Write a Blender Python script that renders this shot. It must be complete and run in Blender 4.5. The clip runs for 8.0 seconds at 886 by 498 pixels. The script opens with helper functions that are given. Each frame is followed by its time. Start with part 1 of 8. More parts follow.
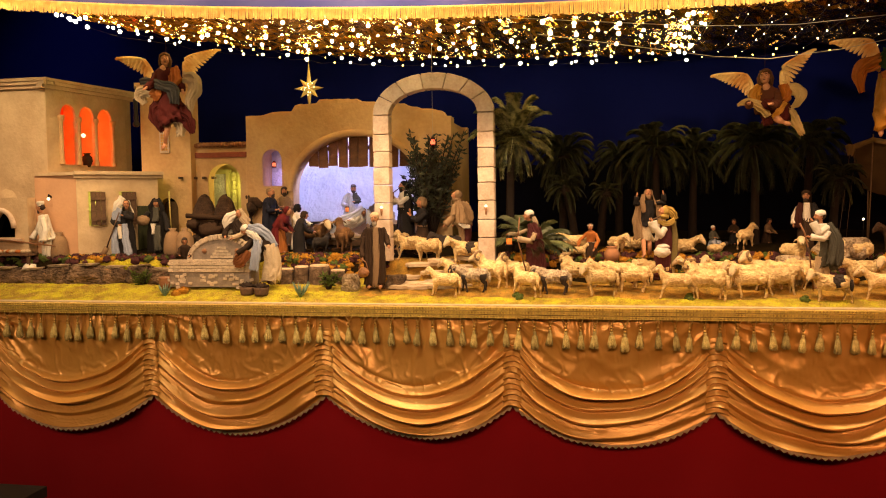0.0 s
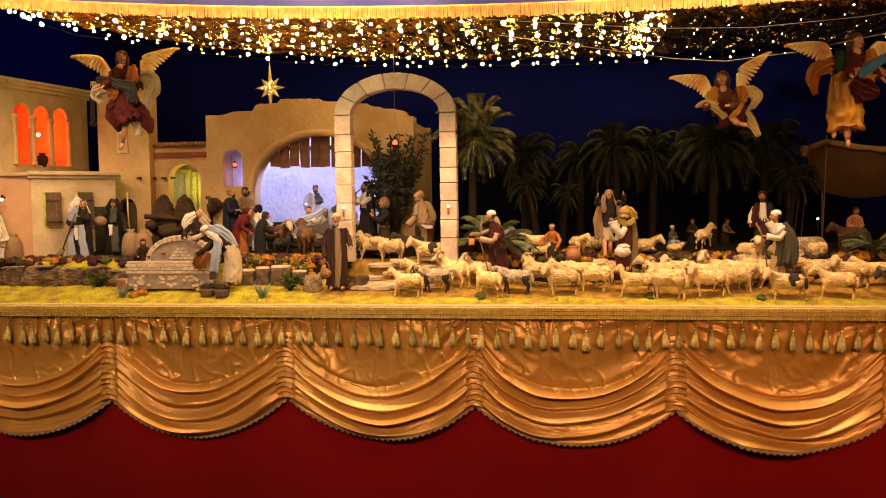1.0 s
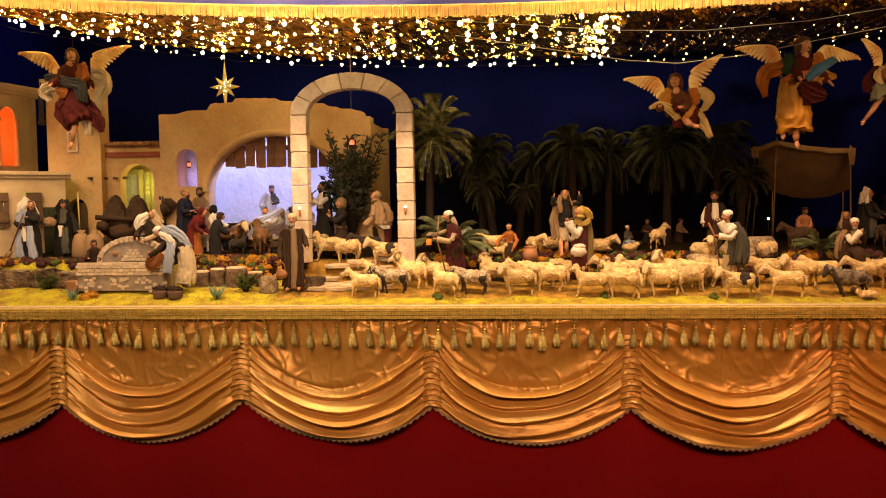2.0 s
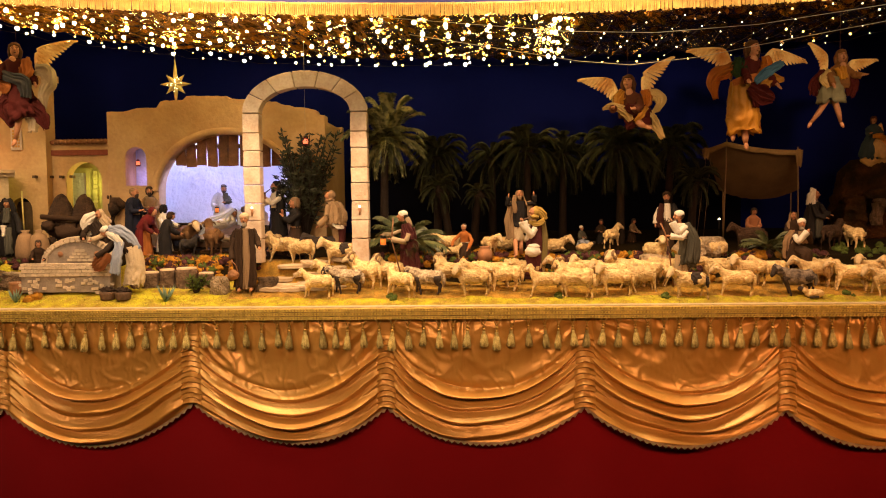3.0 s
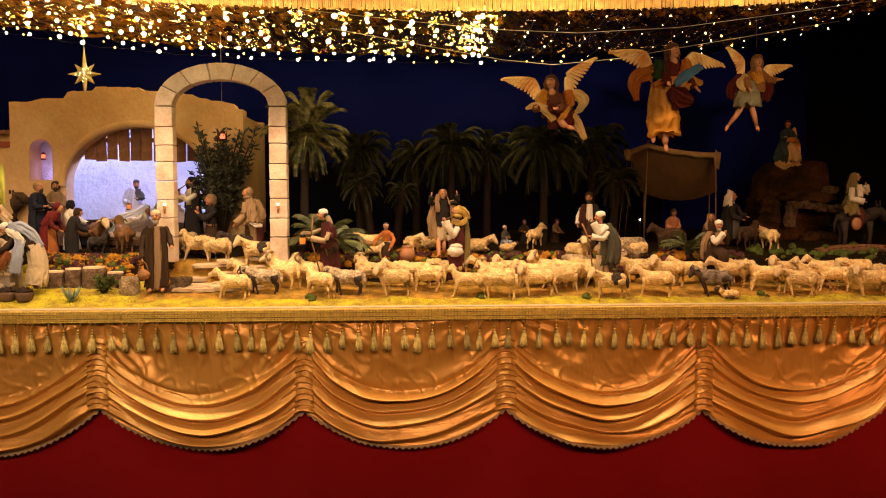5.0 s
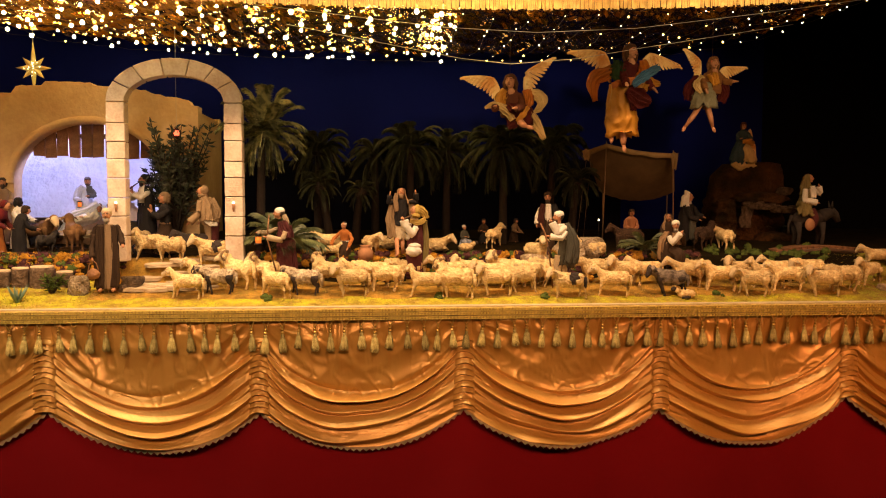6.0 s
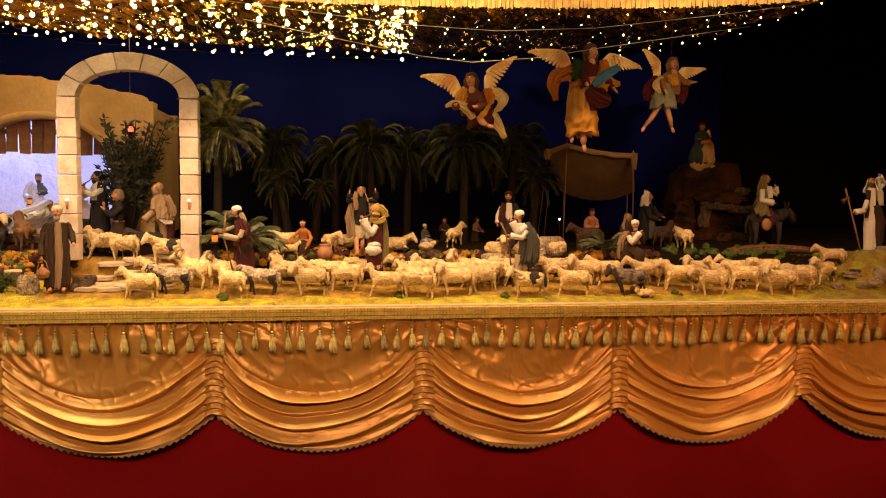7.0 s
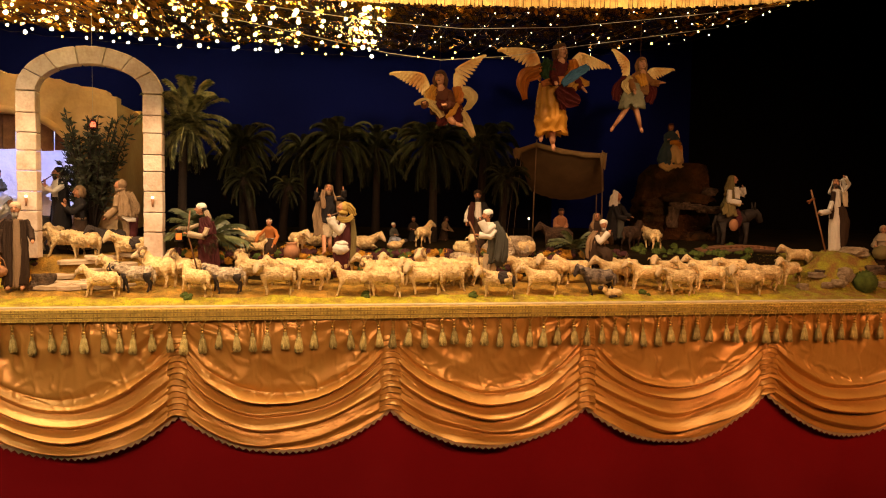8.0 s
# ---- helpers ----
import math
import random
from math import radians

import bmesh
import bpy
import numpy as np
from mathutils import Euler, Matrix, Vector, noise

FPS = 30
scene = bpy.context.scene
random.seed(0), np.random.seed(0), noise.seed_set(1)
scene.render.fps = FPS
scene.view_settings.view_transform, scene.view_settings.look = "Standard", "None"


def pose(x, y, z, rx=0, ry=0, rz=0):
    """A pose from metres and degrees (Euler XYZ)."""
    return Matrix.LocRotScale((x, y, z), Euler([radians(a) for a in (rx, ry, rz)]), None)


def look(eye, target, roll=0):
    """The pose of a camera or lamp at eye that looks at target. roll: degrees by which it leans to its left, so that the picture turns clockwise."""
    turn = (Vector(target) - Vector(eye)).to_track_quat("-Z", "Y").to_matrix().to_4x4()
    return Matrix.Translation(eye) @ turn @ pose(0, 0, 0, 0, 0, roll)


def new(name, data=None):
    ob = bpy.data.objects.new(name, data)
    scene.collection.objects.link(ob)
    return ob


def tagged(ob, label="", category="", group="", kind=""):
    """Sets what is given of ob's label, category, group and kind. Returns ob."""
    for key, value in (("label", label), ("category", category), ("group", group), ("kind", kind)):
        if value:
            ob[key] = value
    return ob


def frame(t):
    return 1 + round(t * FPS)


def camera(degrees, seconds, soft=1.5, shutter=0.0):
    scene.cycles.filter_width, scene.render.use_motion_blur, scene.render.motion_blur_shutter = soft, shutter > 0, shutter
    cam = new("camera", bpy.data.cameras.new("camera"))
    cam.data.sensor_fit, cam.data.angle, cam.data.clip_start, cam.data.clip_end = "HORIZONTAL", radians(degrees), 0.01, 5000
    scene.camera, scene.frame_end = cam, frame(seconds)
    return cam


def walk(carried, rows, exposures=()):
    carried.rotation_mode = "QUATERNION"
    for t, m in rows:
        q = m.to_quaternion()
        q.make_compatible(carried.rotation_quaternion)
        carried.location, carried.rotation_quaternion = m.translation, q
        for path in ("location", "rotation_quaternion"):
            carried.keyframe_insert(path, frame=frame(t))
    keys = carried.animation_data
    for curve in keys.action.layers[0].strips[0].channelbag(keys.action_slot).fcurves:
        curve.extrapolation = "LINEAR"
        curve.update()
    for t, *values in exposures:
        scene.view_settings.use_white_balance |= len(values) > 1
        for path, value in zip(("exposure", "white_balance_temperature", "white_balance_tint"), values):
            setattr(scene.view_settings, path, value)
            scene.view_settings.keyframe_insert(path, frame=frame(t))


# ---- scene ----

cam = camera(57.1, 8.0, soft=1.1)
ROWS = [
    (0.0, 0.0000, 0.0000, 1.5300, 86.835, 0.753, 10.380),
    (0.5, 0.0059, 0.0022, 1.5321, 86.781, 0.812, 9.291),
    (1.0, 0.0103, 0.0026, 1.5302, 86.823, 0.805, 7.917),
    (1.5, 0.0172, 0.0052, 1.5278, 86.855, 0.823, 6.650),
    (3.0, 0.0391, 0.0233, 1.5244, 86.855, 0.704, 2.252),
    (3.5, 0.0457, 0.0382, 1.5264, 86.793, 0.568, 1.222),
    (4.0, 0.0542, 0.0499, 1.5292, 86.715, 0.453, -0.013),
    (4.5, 0.0657, 0.0643, 1.5299, 86.670, 0.318, -1.249),
    (6.0, 0.1004, 0.0976, 1.5284, 86.607, -0.097, -5.052),
    (6.5, 0.1101, 0.1072, 1.5244, 86.647, -0.204, -6.240),
    (7.0, 0.1222, 0.1169, 1.5260, 86.573, -0.337, -7.491),
    (7.5, 0.1330, 0.1258, 1.5271, 86.517, -0.508, -8.509),
    (8.0, 0.1458, 0.1347, 1.5275, 86.480, -0.678, -9.327),
]
walk(cam, [(t, pose(x, y, z, rx, ry, rz)) for t, x, y, z, rx, ry, rz in ROWS], [(0.0, 0.0), (8.0, 0.0)])

# ---- light ----
world = bpy.data.worlds.new("dark_hall")
world.use_nodes = True
world.node_tree.nodes["Background"].inputs[0].default_value = (0.10, 0.12, 0.25, 1)
world.node_tree.nodes["Background"].inputs[1].default_value = 0.05
scene.world = world


def lamp(name, kind, m, power, color, size=0.2, size_y=None, spot=60, blend=0.6):
    data = bpy.data.lights.new(name, kind)
    data.energy, data.color = power, color
    if kind == "AREA":
        data.size = size
        if size_y:
            data.shape, data.size_y = "RECTANGLE", size_y
    else:
        data.shadow_soft_size = size
    if kind == "SPOT":
        data.spot_size, data.spot_blend = radians(spot), blend
    ob = new(name, data)
    ob.matrix_basis = m
    return ob


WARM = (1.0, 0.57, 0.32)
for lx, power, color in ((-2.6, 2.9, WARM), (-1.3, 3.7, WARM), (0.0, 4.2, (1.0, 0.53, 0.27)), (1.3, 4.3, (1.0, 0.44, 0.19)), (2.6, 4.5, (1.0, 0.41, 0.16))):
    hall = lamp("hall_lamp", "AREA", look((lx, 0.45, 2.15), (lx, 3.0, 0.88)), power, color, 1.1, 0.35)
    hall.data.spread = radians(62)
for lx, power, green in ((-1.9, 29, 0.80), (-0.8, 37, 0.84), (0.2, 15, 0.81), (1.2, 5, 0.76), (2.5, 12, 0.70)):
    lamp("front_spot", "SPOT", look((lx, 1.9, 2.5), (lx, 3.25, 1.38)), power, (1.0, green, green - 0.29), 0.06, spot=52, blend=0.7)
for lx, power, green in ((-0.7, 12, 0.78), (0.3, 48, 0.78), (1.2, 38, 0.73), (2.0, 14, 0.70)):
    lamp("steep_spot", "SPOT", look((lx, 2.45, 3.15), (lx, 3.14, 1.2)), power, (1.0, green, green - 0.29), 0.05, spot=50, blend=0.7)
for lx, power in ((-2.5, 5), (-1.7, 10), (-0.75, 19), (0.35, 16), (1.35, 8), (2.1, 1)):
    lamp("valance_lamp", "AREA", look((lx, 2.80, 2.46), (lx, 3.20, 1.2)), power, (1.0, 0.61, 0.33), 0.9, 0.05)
# unseen fill spots, added to brighten the angels, arch top and upper backdrop
for lx, power in ((-1.9, 8), (-0.75, 9), (0.65, 33), (1.35, 34)):
    lamp("angel_fill", "SPOT", look((lx, 1.9, 2.13), (lx, 3.3, 2.10)), power, (1.0, 0.68, 0.36), 0.04, spot=32, blend=0.7)
lamp("sky_spot", "SPOT", look((-2.9, 3.35, 2.75), (-3.0, 4.3, 2.25)), 5, (0.55, 0.62, 1.0), 0.03, spot=70, blend=0.9)
lamp("village_spot", "SPOT", look((-2.5, 2.75, 2.5), (-2.35, 3.6, 1.85)), 19, (1.0, 0.70, 0.38), 0.03, spot=75)
lamp("blue_lamp", "POINT", pose(-1.16, 3.745, 1.76), 4.6, (0.44, 0.46, 1.0), 0.03)
lamp("blue_lamp", "POINT", pose(-1.02, 3.84, 1.50), 0.9, (0.40, 0.42, 1.0), 0.03)
lamp("niche_lamp", "POINT", pose(-1.47, 3.73, 1.66), 0.20, (0.45, 0.35, 1.0), 0.01)

# ---- materials ----


def material(name, color, rough=0.7, metal=0.0, var=0.25, scale=12.0, fine=90.0, bump=0.3, dist=0.004, color2=None, sheen=0.0, emit=0.0, spec=0.4, mottle=0.5, per=0.0):
    """A principled material with colour variation at two scales and fine relief."""
    m = bpy.data.materials.new(name)
    m.use_nodes = True
    n, l = m.node_tree.nodes, m.node_tree.links
    b = n["Principled BSDF"]
    b.inputs["Roughness"].default_value, b.inputs["Metallic"].default_value = rough, metal
    b.inputs["Specular IOR Level"].default_value = spec
    b.inputs["Sheen Weight"].default_value = sheen
    co = n.new("ShaderNodeTexCoord")
    big, small = n.new("ShaderNodeTexNoise"), n.new("ShaderNodeTexNoise")
    big.inputs["Scale"].default_value, small.inputs["Scale"].default_value = scale, fine
    big.inputs["Detail"].default_value, small.inputs["Detail"].default_value = 4, 6
    for t in (big, small):
        l.new(co.outputs["Object"], t.inputs["Vector"])
    mix = n.new("ShaderNodeMix")
    mix.data_type = "RGBA"
    c2 = color2 or tuple(c * (1 - var) for c in color)
    mix.inputs[6].default_value, mix.inputs[7].default_value = (*color, 1), (*c2, 1)
    ramp = n.new("ShaderNodeValToRGB")
    ramp.color_ramp.elements[0].position, ramp.color_ramp.elements[1].position = 0.5 - mottle / 3, 0.5 + mottle / 3
    l.new(big.outputs["Fac"], ramp.inputs["Fac"])
    l.new(ramp.outputs["Color"], mix.inputs[0])
    mul = n.new("ShaderNodeMix")
    mul.data_type, mul.blend_type = "RGBA", "OVERLAY"
    mul.inputs[0].default_value = var
    l.new(mix.outputs[2], mul.inputs[6])
    l.new(small.outputs["Color"], mul.inputs[7])
    sat = n.new("ShaderNodeRGBToBW")
    l.new(small.outputs["Color"], sat.inputs[0])
    l.new(sat.outputs[0], mul.inputs[7])
    out = mul.outputs[2]
    if per:
        info, hsv, rng = n.new("ShaderNodeObjectInfo"), n.new("ShaderNodeHueSaturation"), n.new("ShaderNodeMapRange")
        rng.inputs[3].default_value, rng.inputs[4].default_value = 1 - per, 1 + per
        l.new(info.outputs["Random"], rng.inputs[0])
        l.new(rng.outputs[0], hsv.inputs["Value"])
        l.new(out, hsv.inputs["Color"])
        out = hsv.outputs[0]
    l.new(out, b.inputs["Base Color"])
    if bump:
        bp = n.new("ShaderNodeBump")
        bp.inputs["Strength"].default_value, bp.inputs["Distance"].default_value = bump, dist
        l.new(small.outputs["Fac"], bp.inputs["Height"])
        l.new(bp.outputs[0], b.inputs["Normal"])
    if emit:
        b.inputs["Emission Color"].default_value, b.inputs["Emission Strength"].default_value = (*color, 1), emit
    return m


GOLD = material("gold_satin", (0.68, 0.375, 0.085), 0.36, 0.30, 0.15, 5, 400, 0.05, 0.001, (0.60, 0.305, 0.062), spec=0.6)


def crumple(m, scale, strength, dist):
    """Adds creases, like those of crushed satin, under the fine relief of a material."""
    n, l = m.node_tree.nodes, m.node_tree.links
    co, warp, add, vor, bp = n.new("ShaderNodeTexCoord"), n.new("ShaderNodeTexNoise"), n.new("ShaderNodeMix"), n.new("ShaderNodeTexVoronoi"), n.new("ShaderNodeBump")
    warp.inputs["Scale"].default_value, warp.inputs["Detail"].default_value = scale * 0.5, 3
    add.data_type, add.blend_type = "RGBA", "ADD"
    add.inputs[0].default_value = 0.12
    l.new(co.outputs["Object"], warp.inputs["Vector"])
    l.new(co.outputs["Object"], add.inputs[6])
    l.new(warp.outputs["Color"], add.inputs[7])
    vor.inputs["Scale"].default_value = scale
    l.new(add.outputs[2], vor.inputs["Vector"])
    bp.inputs["Strength"].default_value, bp.inputs["Distance"].default_value = strength, dist
    l.new(vor.outputs["Distance"], bp.inputs["Height"])
    fine = [x for x in n if x.bl_idname == "ShaderNodeBump" and x != bp][0]
    l.new(bp.outputs[0], fine.inputs["Normal"])


crumple(GOLD, 9.0, 0.05, 0.018)
BRAID = material("gold_braid", (0.78, 0.57, 0.15), 0.5, 0.2, 0.5, 40, 500, 0.8, 0.003, (0.46, 0.29, 0.06))
YBRAID = material("yellow_braid", (0.88, 0.66, 0.14), 0.5, 0.1, 0.3, 60, 400, 0.4, 0.002)
CREAMPAINT = material("cream_paint", (0.60, 0.50, 0.32), 0.7, 0, 0.2, 20, 100, 0.2)
OLIVE = material("olive_thread", (0.62, 0.50, 0.18), 0.55, 0.1, 0.4, 60, 500, 0.8, 0.003, (0.40, 0.31, 0.09), per=0.25)
BEAD = material("gilt_bead", (0.65, 0.42, 0.10), 0.35, 0.7, 0.2, 60, 300, 0.1, 0.001)
LACE = material("lace", (0.62, 0.41, 0.25), 0.8, 0, 0.3, 60, 400, 0.4, 0.002)
RED = material("red_cloth", (0.27, 0.0036, 0.0075), 0.85, 0, 0.15, 1.5, 500, 0.15, 0.001, (0.215, 0.0028, 0.0055), sheen=0.1, spec=0.15)
BLUE = material("blue_cloth", (0.010, 0.014, 0.12), 0.6, 0, 0.2, 2, 300, 0.1, 0.002)
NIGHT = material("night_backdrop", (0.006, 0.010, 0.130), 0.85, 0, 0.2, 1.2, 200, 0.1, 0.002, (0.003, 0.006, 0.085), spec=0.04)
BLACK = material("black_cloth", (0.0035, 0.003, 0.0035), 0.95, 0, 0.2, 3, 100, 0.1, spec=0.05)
# near-black for the added sheet that darkens the low backdrop like shade
LOW_SHADE = material("low_shade_ink", (0.0035, 0.0036, 0.010), 0.95, 0, 0.2, 3, 100, 0.1, spec=0.05)
FOIL = material("gold_foil", (0.70, 0.40, 0.06), 0.25, 0.95, 0.35, 9, 60, 0.3, 0.004, (0.24, 0.10, 0.012))
FRINGE = material("gold_fringe", (0.62, 0.42, 0.12), 0.45, 0.3, 0.35, 40, 500, 0.5, 0.002)
BULB = material("warm_bulb", (1.0, 0.74, 0.28), emit=75, var=0, bump=0)
BULB_DIM = material("dim_bulb", (1.0, 0.78, 0.44), emit=14, var=0, bump=0)
BULB_AMBER = material("amber_bulb", (1.0, 0.62, 0.14), emit=11, var=0, bump=0)
DARKWIRE = material("dark_wire", (0.05, 0.032, 0.015), 0.6, 0, 0.1)
WIRE = material("pale_wire", (0.55, 0.50, 0.42), 0.5, 0.1)
STONE = material("pale_arch_stone", (0.74, 0.61, 0.48), 0.9, 0, 0.4, 14, 110, 0.7, 0.004, (0.56, 0.41, 0.29), per=0.10)
PLASTER = material("ochre_plaster", (0.64, 0.43, 0.21), 0.92, 0, 0.25, 5, 60, 0.6, 0.006, (0.50, 0.30, 0.13))
PLASTER_L = material("pale_plaster", (0.64, 0.49, 0.29), 0.92, 0, 0.16, 9, 70, 0.5, 0.005, (0.50, 0.36, 0.21))
MORTAR = material("grey_mortar", (0.36, 0.29, 0.22), 0.95, 0, 0.3, 30, 140, 0.7, 0.004)
BRICK = material("cream_brick", (0.74, 0.60, 0.42), 0.9, 0, 0.2, 3, 10, 0.5, 0.05, per=0.12)
DOORGREEN = material("dark_green_door", (0.045, 0.05, 0.018), 0.8, 0, 0.3, 30, 160, 0.4)
SALMON = material("salmon_plaster", (0.64, 0.37, 0.20), 0.9, 0, 0.1, 9, 80, 0.3, 0.003)
WHITEWASH = material("white_plaster", (0.75, 0.75, 0.76), 0.9, 0, 0.15, 10, 45, 0.9, 0.012)
ORANGE = material("orange_lit_room", (0.90, 0.11, 0.012), 0.9, 0, 0.1)
YELLOWRM = material("yellow_tiled_room", (0.55, 0.50, 0.18), 0.8, 0, 0.2, 30, 90, 0.3)
WOOD = material("dark_wood", (0.13, 0.07, 0.035), 0.75, 0, 0.4, 30, 160, 0.6, 0.004, per=0.2)
WOODL = material("brown_plank", (0.30, 0.14, 0.06), 0.75, 0, 0.4, 30, 160, 0.6, 0.004, per=0.25)
TERRA = material("terracotta", (0.40, 0.19, 0.09), 0.8, 0, 0.3, 30, 120, 0.3)
BANDRED = material("faded_red_band", (0.33, 0.09, 0.05), 0.9, 0, 0.3, 25, 90, 0.3)
GRASS = material("yellow_green_flock", (0.60, 0.54, 0.025), 0.95, 0, 0.75, 18, 160, 1.0, 0.012, (0.36, 0.25, 0.03), mottle=0.4)
STRAW = material("orange_straw_ground", (0.58, 0.32, 0.045), 0.95, 0, 0.75, 22, 240, 1.0, 0.010, (0.27, 0.16, 0.025), mottle=0.35)
MOUND = material("brown_green_moss", (0.44, 0.40, 0.035), 0.95, 0, 0.8, 26, 150, 1.0, 0.024, (0.36, 0.19, 0.04), mottle=0.35)
# brown earth, its colour darkened further for the shade on the rear terrace
SHADE_EARTH = material("shade_dark_earth", (0.020, 0.012, 0.004), 0.95, 0, 0.6, 10, 260, 1.0, 0.008, (0.010, 0.008, 0.003), spec=0.05)
ROCK = material("grey_brown_rock", (0.42, 0.27, 0.155), 0.9, 0, 0.6, 2.2, 9, 1.0, 0.09, (0.09, 0.055, 0.03), per=0.2)
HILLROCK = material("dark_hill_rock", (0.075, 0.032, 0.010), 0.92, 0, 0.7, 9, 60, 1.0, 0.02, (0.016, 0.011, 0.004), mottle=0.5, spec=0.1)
BARK = material("grey_brown_bark", (0.20, 0.13, 0.08), 0.95, 0, 0.6, 40, 120, 1.0, 0.01, (0.07, 0.04, 0.02))
LIME = material("pale_limestone", (0.68, 0.54, 0.36), 0.9, 0, 0.35, 2.2, 7, 0.5, 0.03, (0.46, 0.33, 0.19), per=0.2)
ROCKTOP = material("pale_rock", (0.66, 0.51, 0.33), 0.9, 0, 0.4, 3, 10, 0.9, 0.06, (0.42, 0.29, 0.16), per=0.15)
MOSS_R = material("dark_red_moss", (0.09, 0.025, 0.025), 0.95, 0, 0.5, 60, 300, 1.0, 0.006, per=0.3)
MOSS_Y = material("yellow_moss", (0.50, 0.23, 0.015), 0.95, 0, 0.4, 60, 300, 1.0, 0.006, per=0.2)
MOSS_G = material("green_moss", (0.10, 0.14, 0.02), 0.95, 0, 0.4, 60, 300, 1.0, 0.006, per=0.3)
# one palm leaf in two colours: shade painted into the rear grove's
SHADED_PALM = material("shaded_palm_leaf", (0.014, 0.020, 0.008), 0.5, 0, 0.4, 40, 200, 0.2, color2=(0.062, 0.064, 0.024), per=0.5, spec=0.3)
# light and leaf highlights painted into the colour, for the palm by the arch
LIT_PALM = material("lit_palm_leaf", (0.060, 0.075, 0.028), 0.45, 0, 0.4, 40, 200, 0.2, color2=(0.32, 0.32, 0.14), per=0.55, mottle=0.3)
FERNLEAF = material("fern_leaf", (0.030, 0.042, 0.016), 0.42, 0, 0.4, 25, 200, 0.2, color2=(0.13, 0.14, 0.055), per=0.45)
TRUNK = material("palm_trunk", (0.030, 0.018, 0.011), 0.9, 0, 0.4, 40, 160, 0.8, 0.006)
LEAF = material("olive_leaf", (0.060, 0.066, 0.034), 0.6, 0, 0.4, 40, 200, 0.2)
ALOE = material("aloe_leaf", (0.16, 0.25, 0.17), 0.5, 0, 0.3, 40, 200, 0.2)
WOOL = material("cream_wool", (0.92, 0.73, 0.37), 0.9, 0, 0.45, 70, 120, 1.0, 0.012, (0.50, 0.30, 0.11), per=0.18, mottle=0.75)
WOOLB = material("black_wool", (0.05, 0.035, 0.028), 0.95, 0, 0.4, 60, 170, 1.0, 0.006, per=0.3)
WOOLP = material("pale_grey_wool", (0.74, 0.60, 0.40), 0.95, 0, 0.5, 70, 120, 1.0, 0.012, (0.20, 0.14, 0.09), mottle=0.6)
WOOLG = material("grey_wool", (0.30, 0.24, 0.18), 0.95, 0, 0.6, 45, 170, 1.0, 0.008, (0.07, 0.05, 0.04), mottle=0.45)
SKIN = material("painted_flesh", (0.46, 0.21, 0.10), 0.6, 0, 0.15, 60, 200, 0.1)
HAIR = material("dark_hair", (0.05, 0.028, 0.018), 0.7, 0, 0.3, 60, 300, 0.5)
WING = material("gilded_feather", (0.92, 0.69, 0.30), 0.55, 0, 0.35, 5, 40, 0.4, color2=(0.62, 0.27, 0.05), mottle=0.5)
FUR = material("brown_fur", (0.070, 0.036, 0.017), 0.95, 0, 0.6, 30, 130, 1.0, 0.010, (0.028, 0.014, 0.007))
FURG = material("grey_fur", (0.050, 0.042, 0.037), 0.95, 0, 0.3, 40, 200, 0.8, spec=0.1)
TENT = material("tent_canvas", (0.16, 0.095, 0.036), 0.95, 0, 0.3, 12, 300, 0.4, 0.002)
# the same canvas in a lighter colour, for the edge that catches light
TENT_LIT = material("lit_canvas_edge", (0.30, 0.19, 0.075), 0.95, 0, 0.3, 30, 300, 0.4, 0.002)
STARM = material("gilt_star", (0.62, 0.52, 0.20), 0.4, 0.4, 0.3, 40, 200, 0.3)
LANTERN = material("red_lantern_glass", (1.0, 0.20, 0.09), emit=1.6, var=0, bump=0)
AMBERGLASS = material("amber_lantern_glass", (1.0, 0.24, 0.03), emit=0.55, var=0, bump=0)
GLOW = material("lamp_glow", (1.0, 0.80, 0.5), emit=3, var=0, bump=0)
METAL = material("black_iron", (0.03, 0.027, 0.025), 0.5, 0.6)
BLACKWOOD = material("black_stained_wood", (0.012, 0.009, 0.007), 0.6, 0, 0.4, 20, 120, 0.4)
FEATURE = material("painted_feature", (0.11, 0.045, 0.03), 0.6, 0, 0.1, 60, 200, 0)
CLOTHS = {}


def cloth(r, g, b):
    """A matt cloth of that colour, made once."""
    key = (r, g, b)
    if key not in CLOTHS:
        CLOTHS[key] = material("figurine_cloth", key, 0.8, 0, 0.30, 7, 200, 0.6, 0.004, spec=0.25, mottle=0.7)
    return CLOTHS[key]


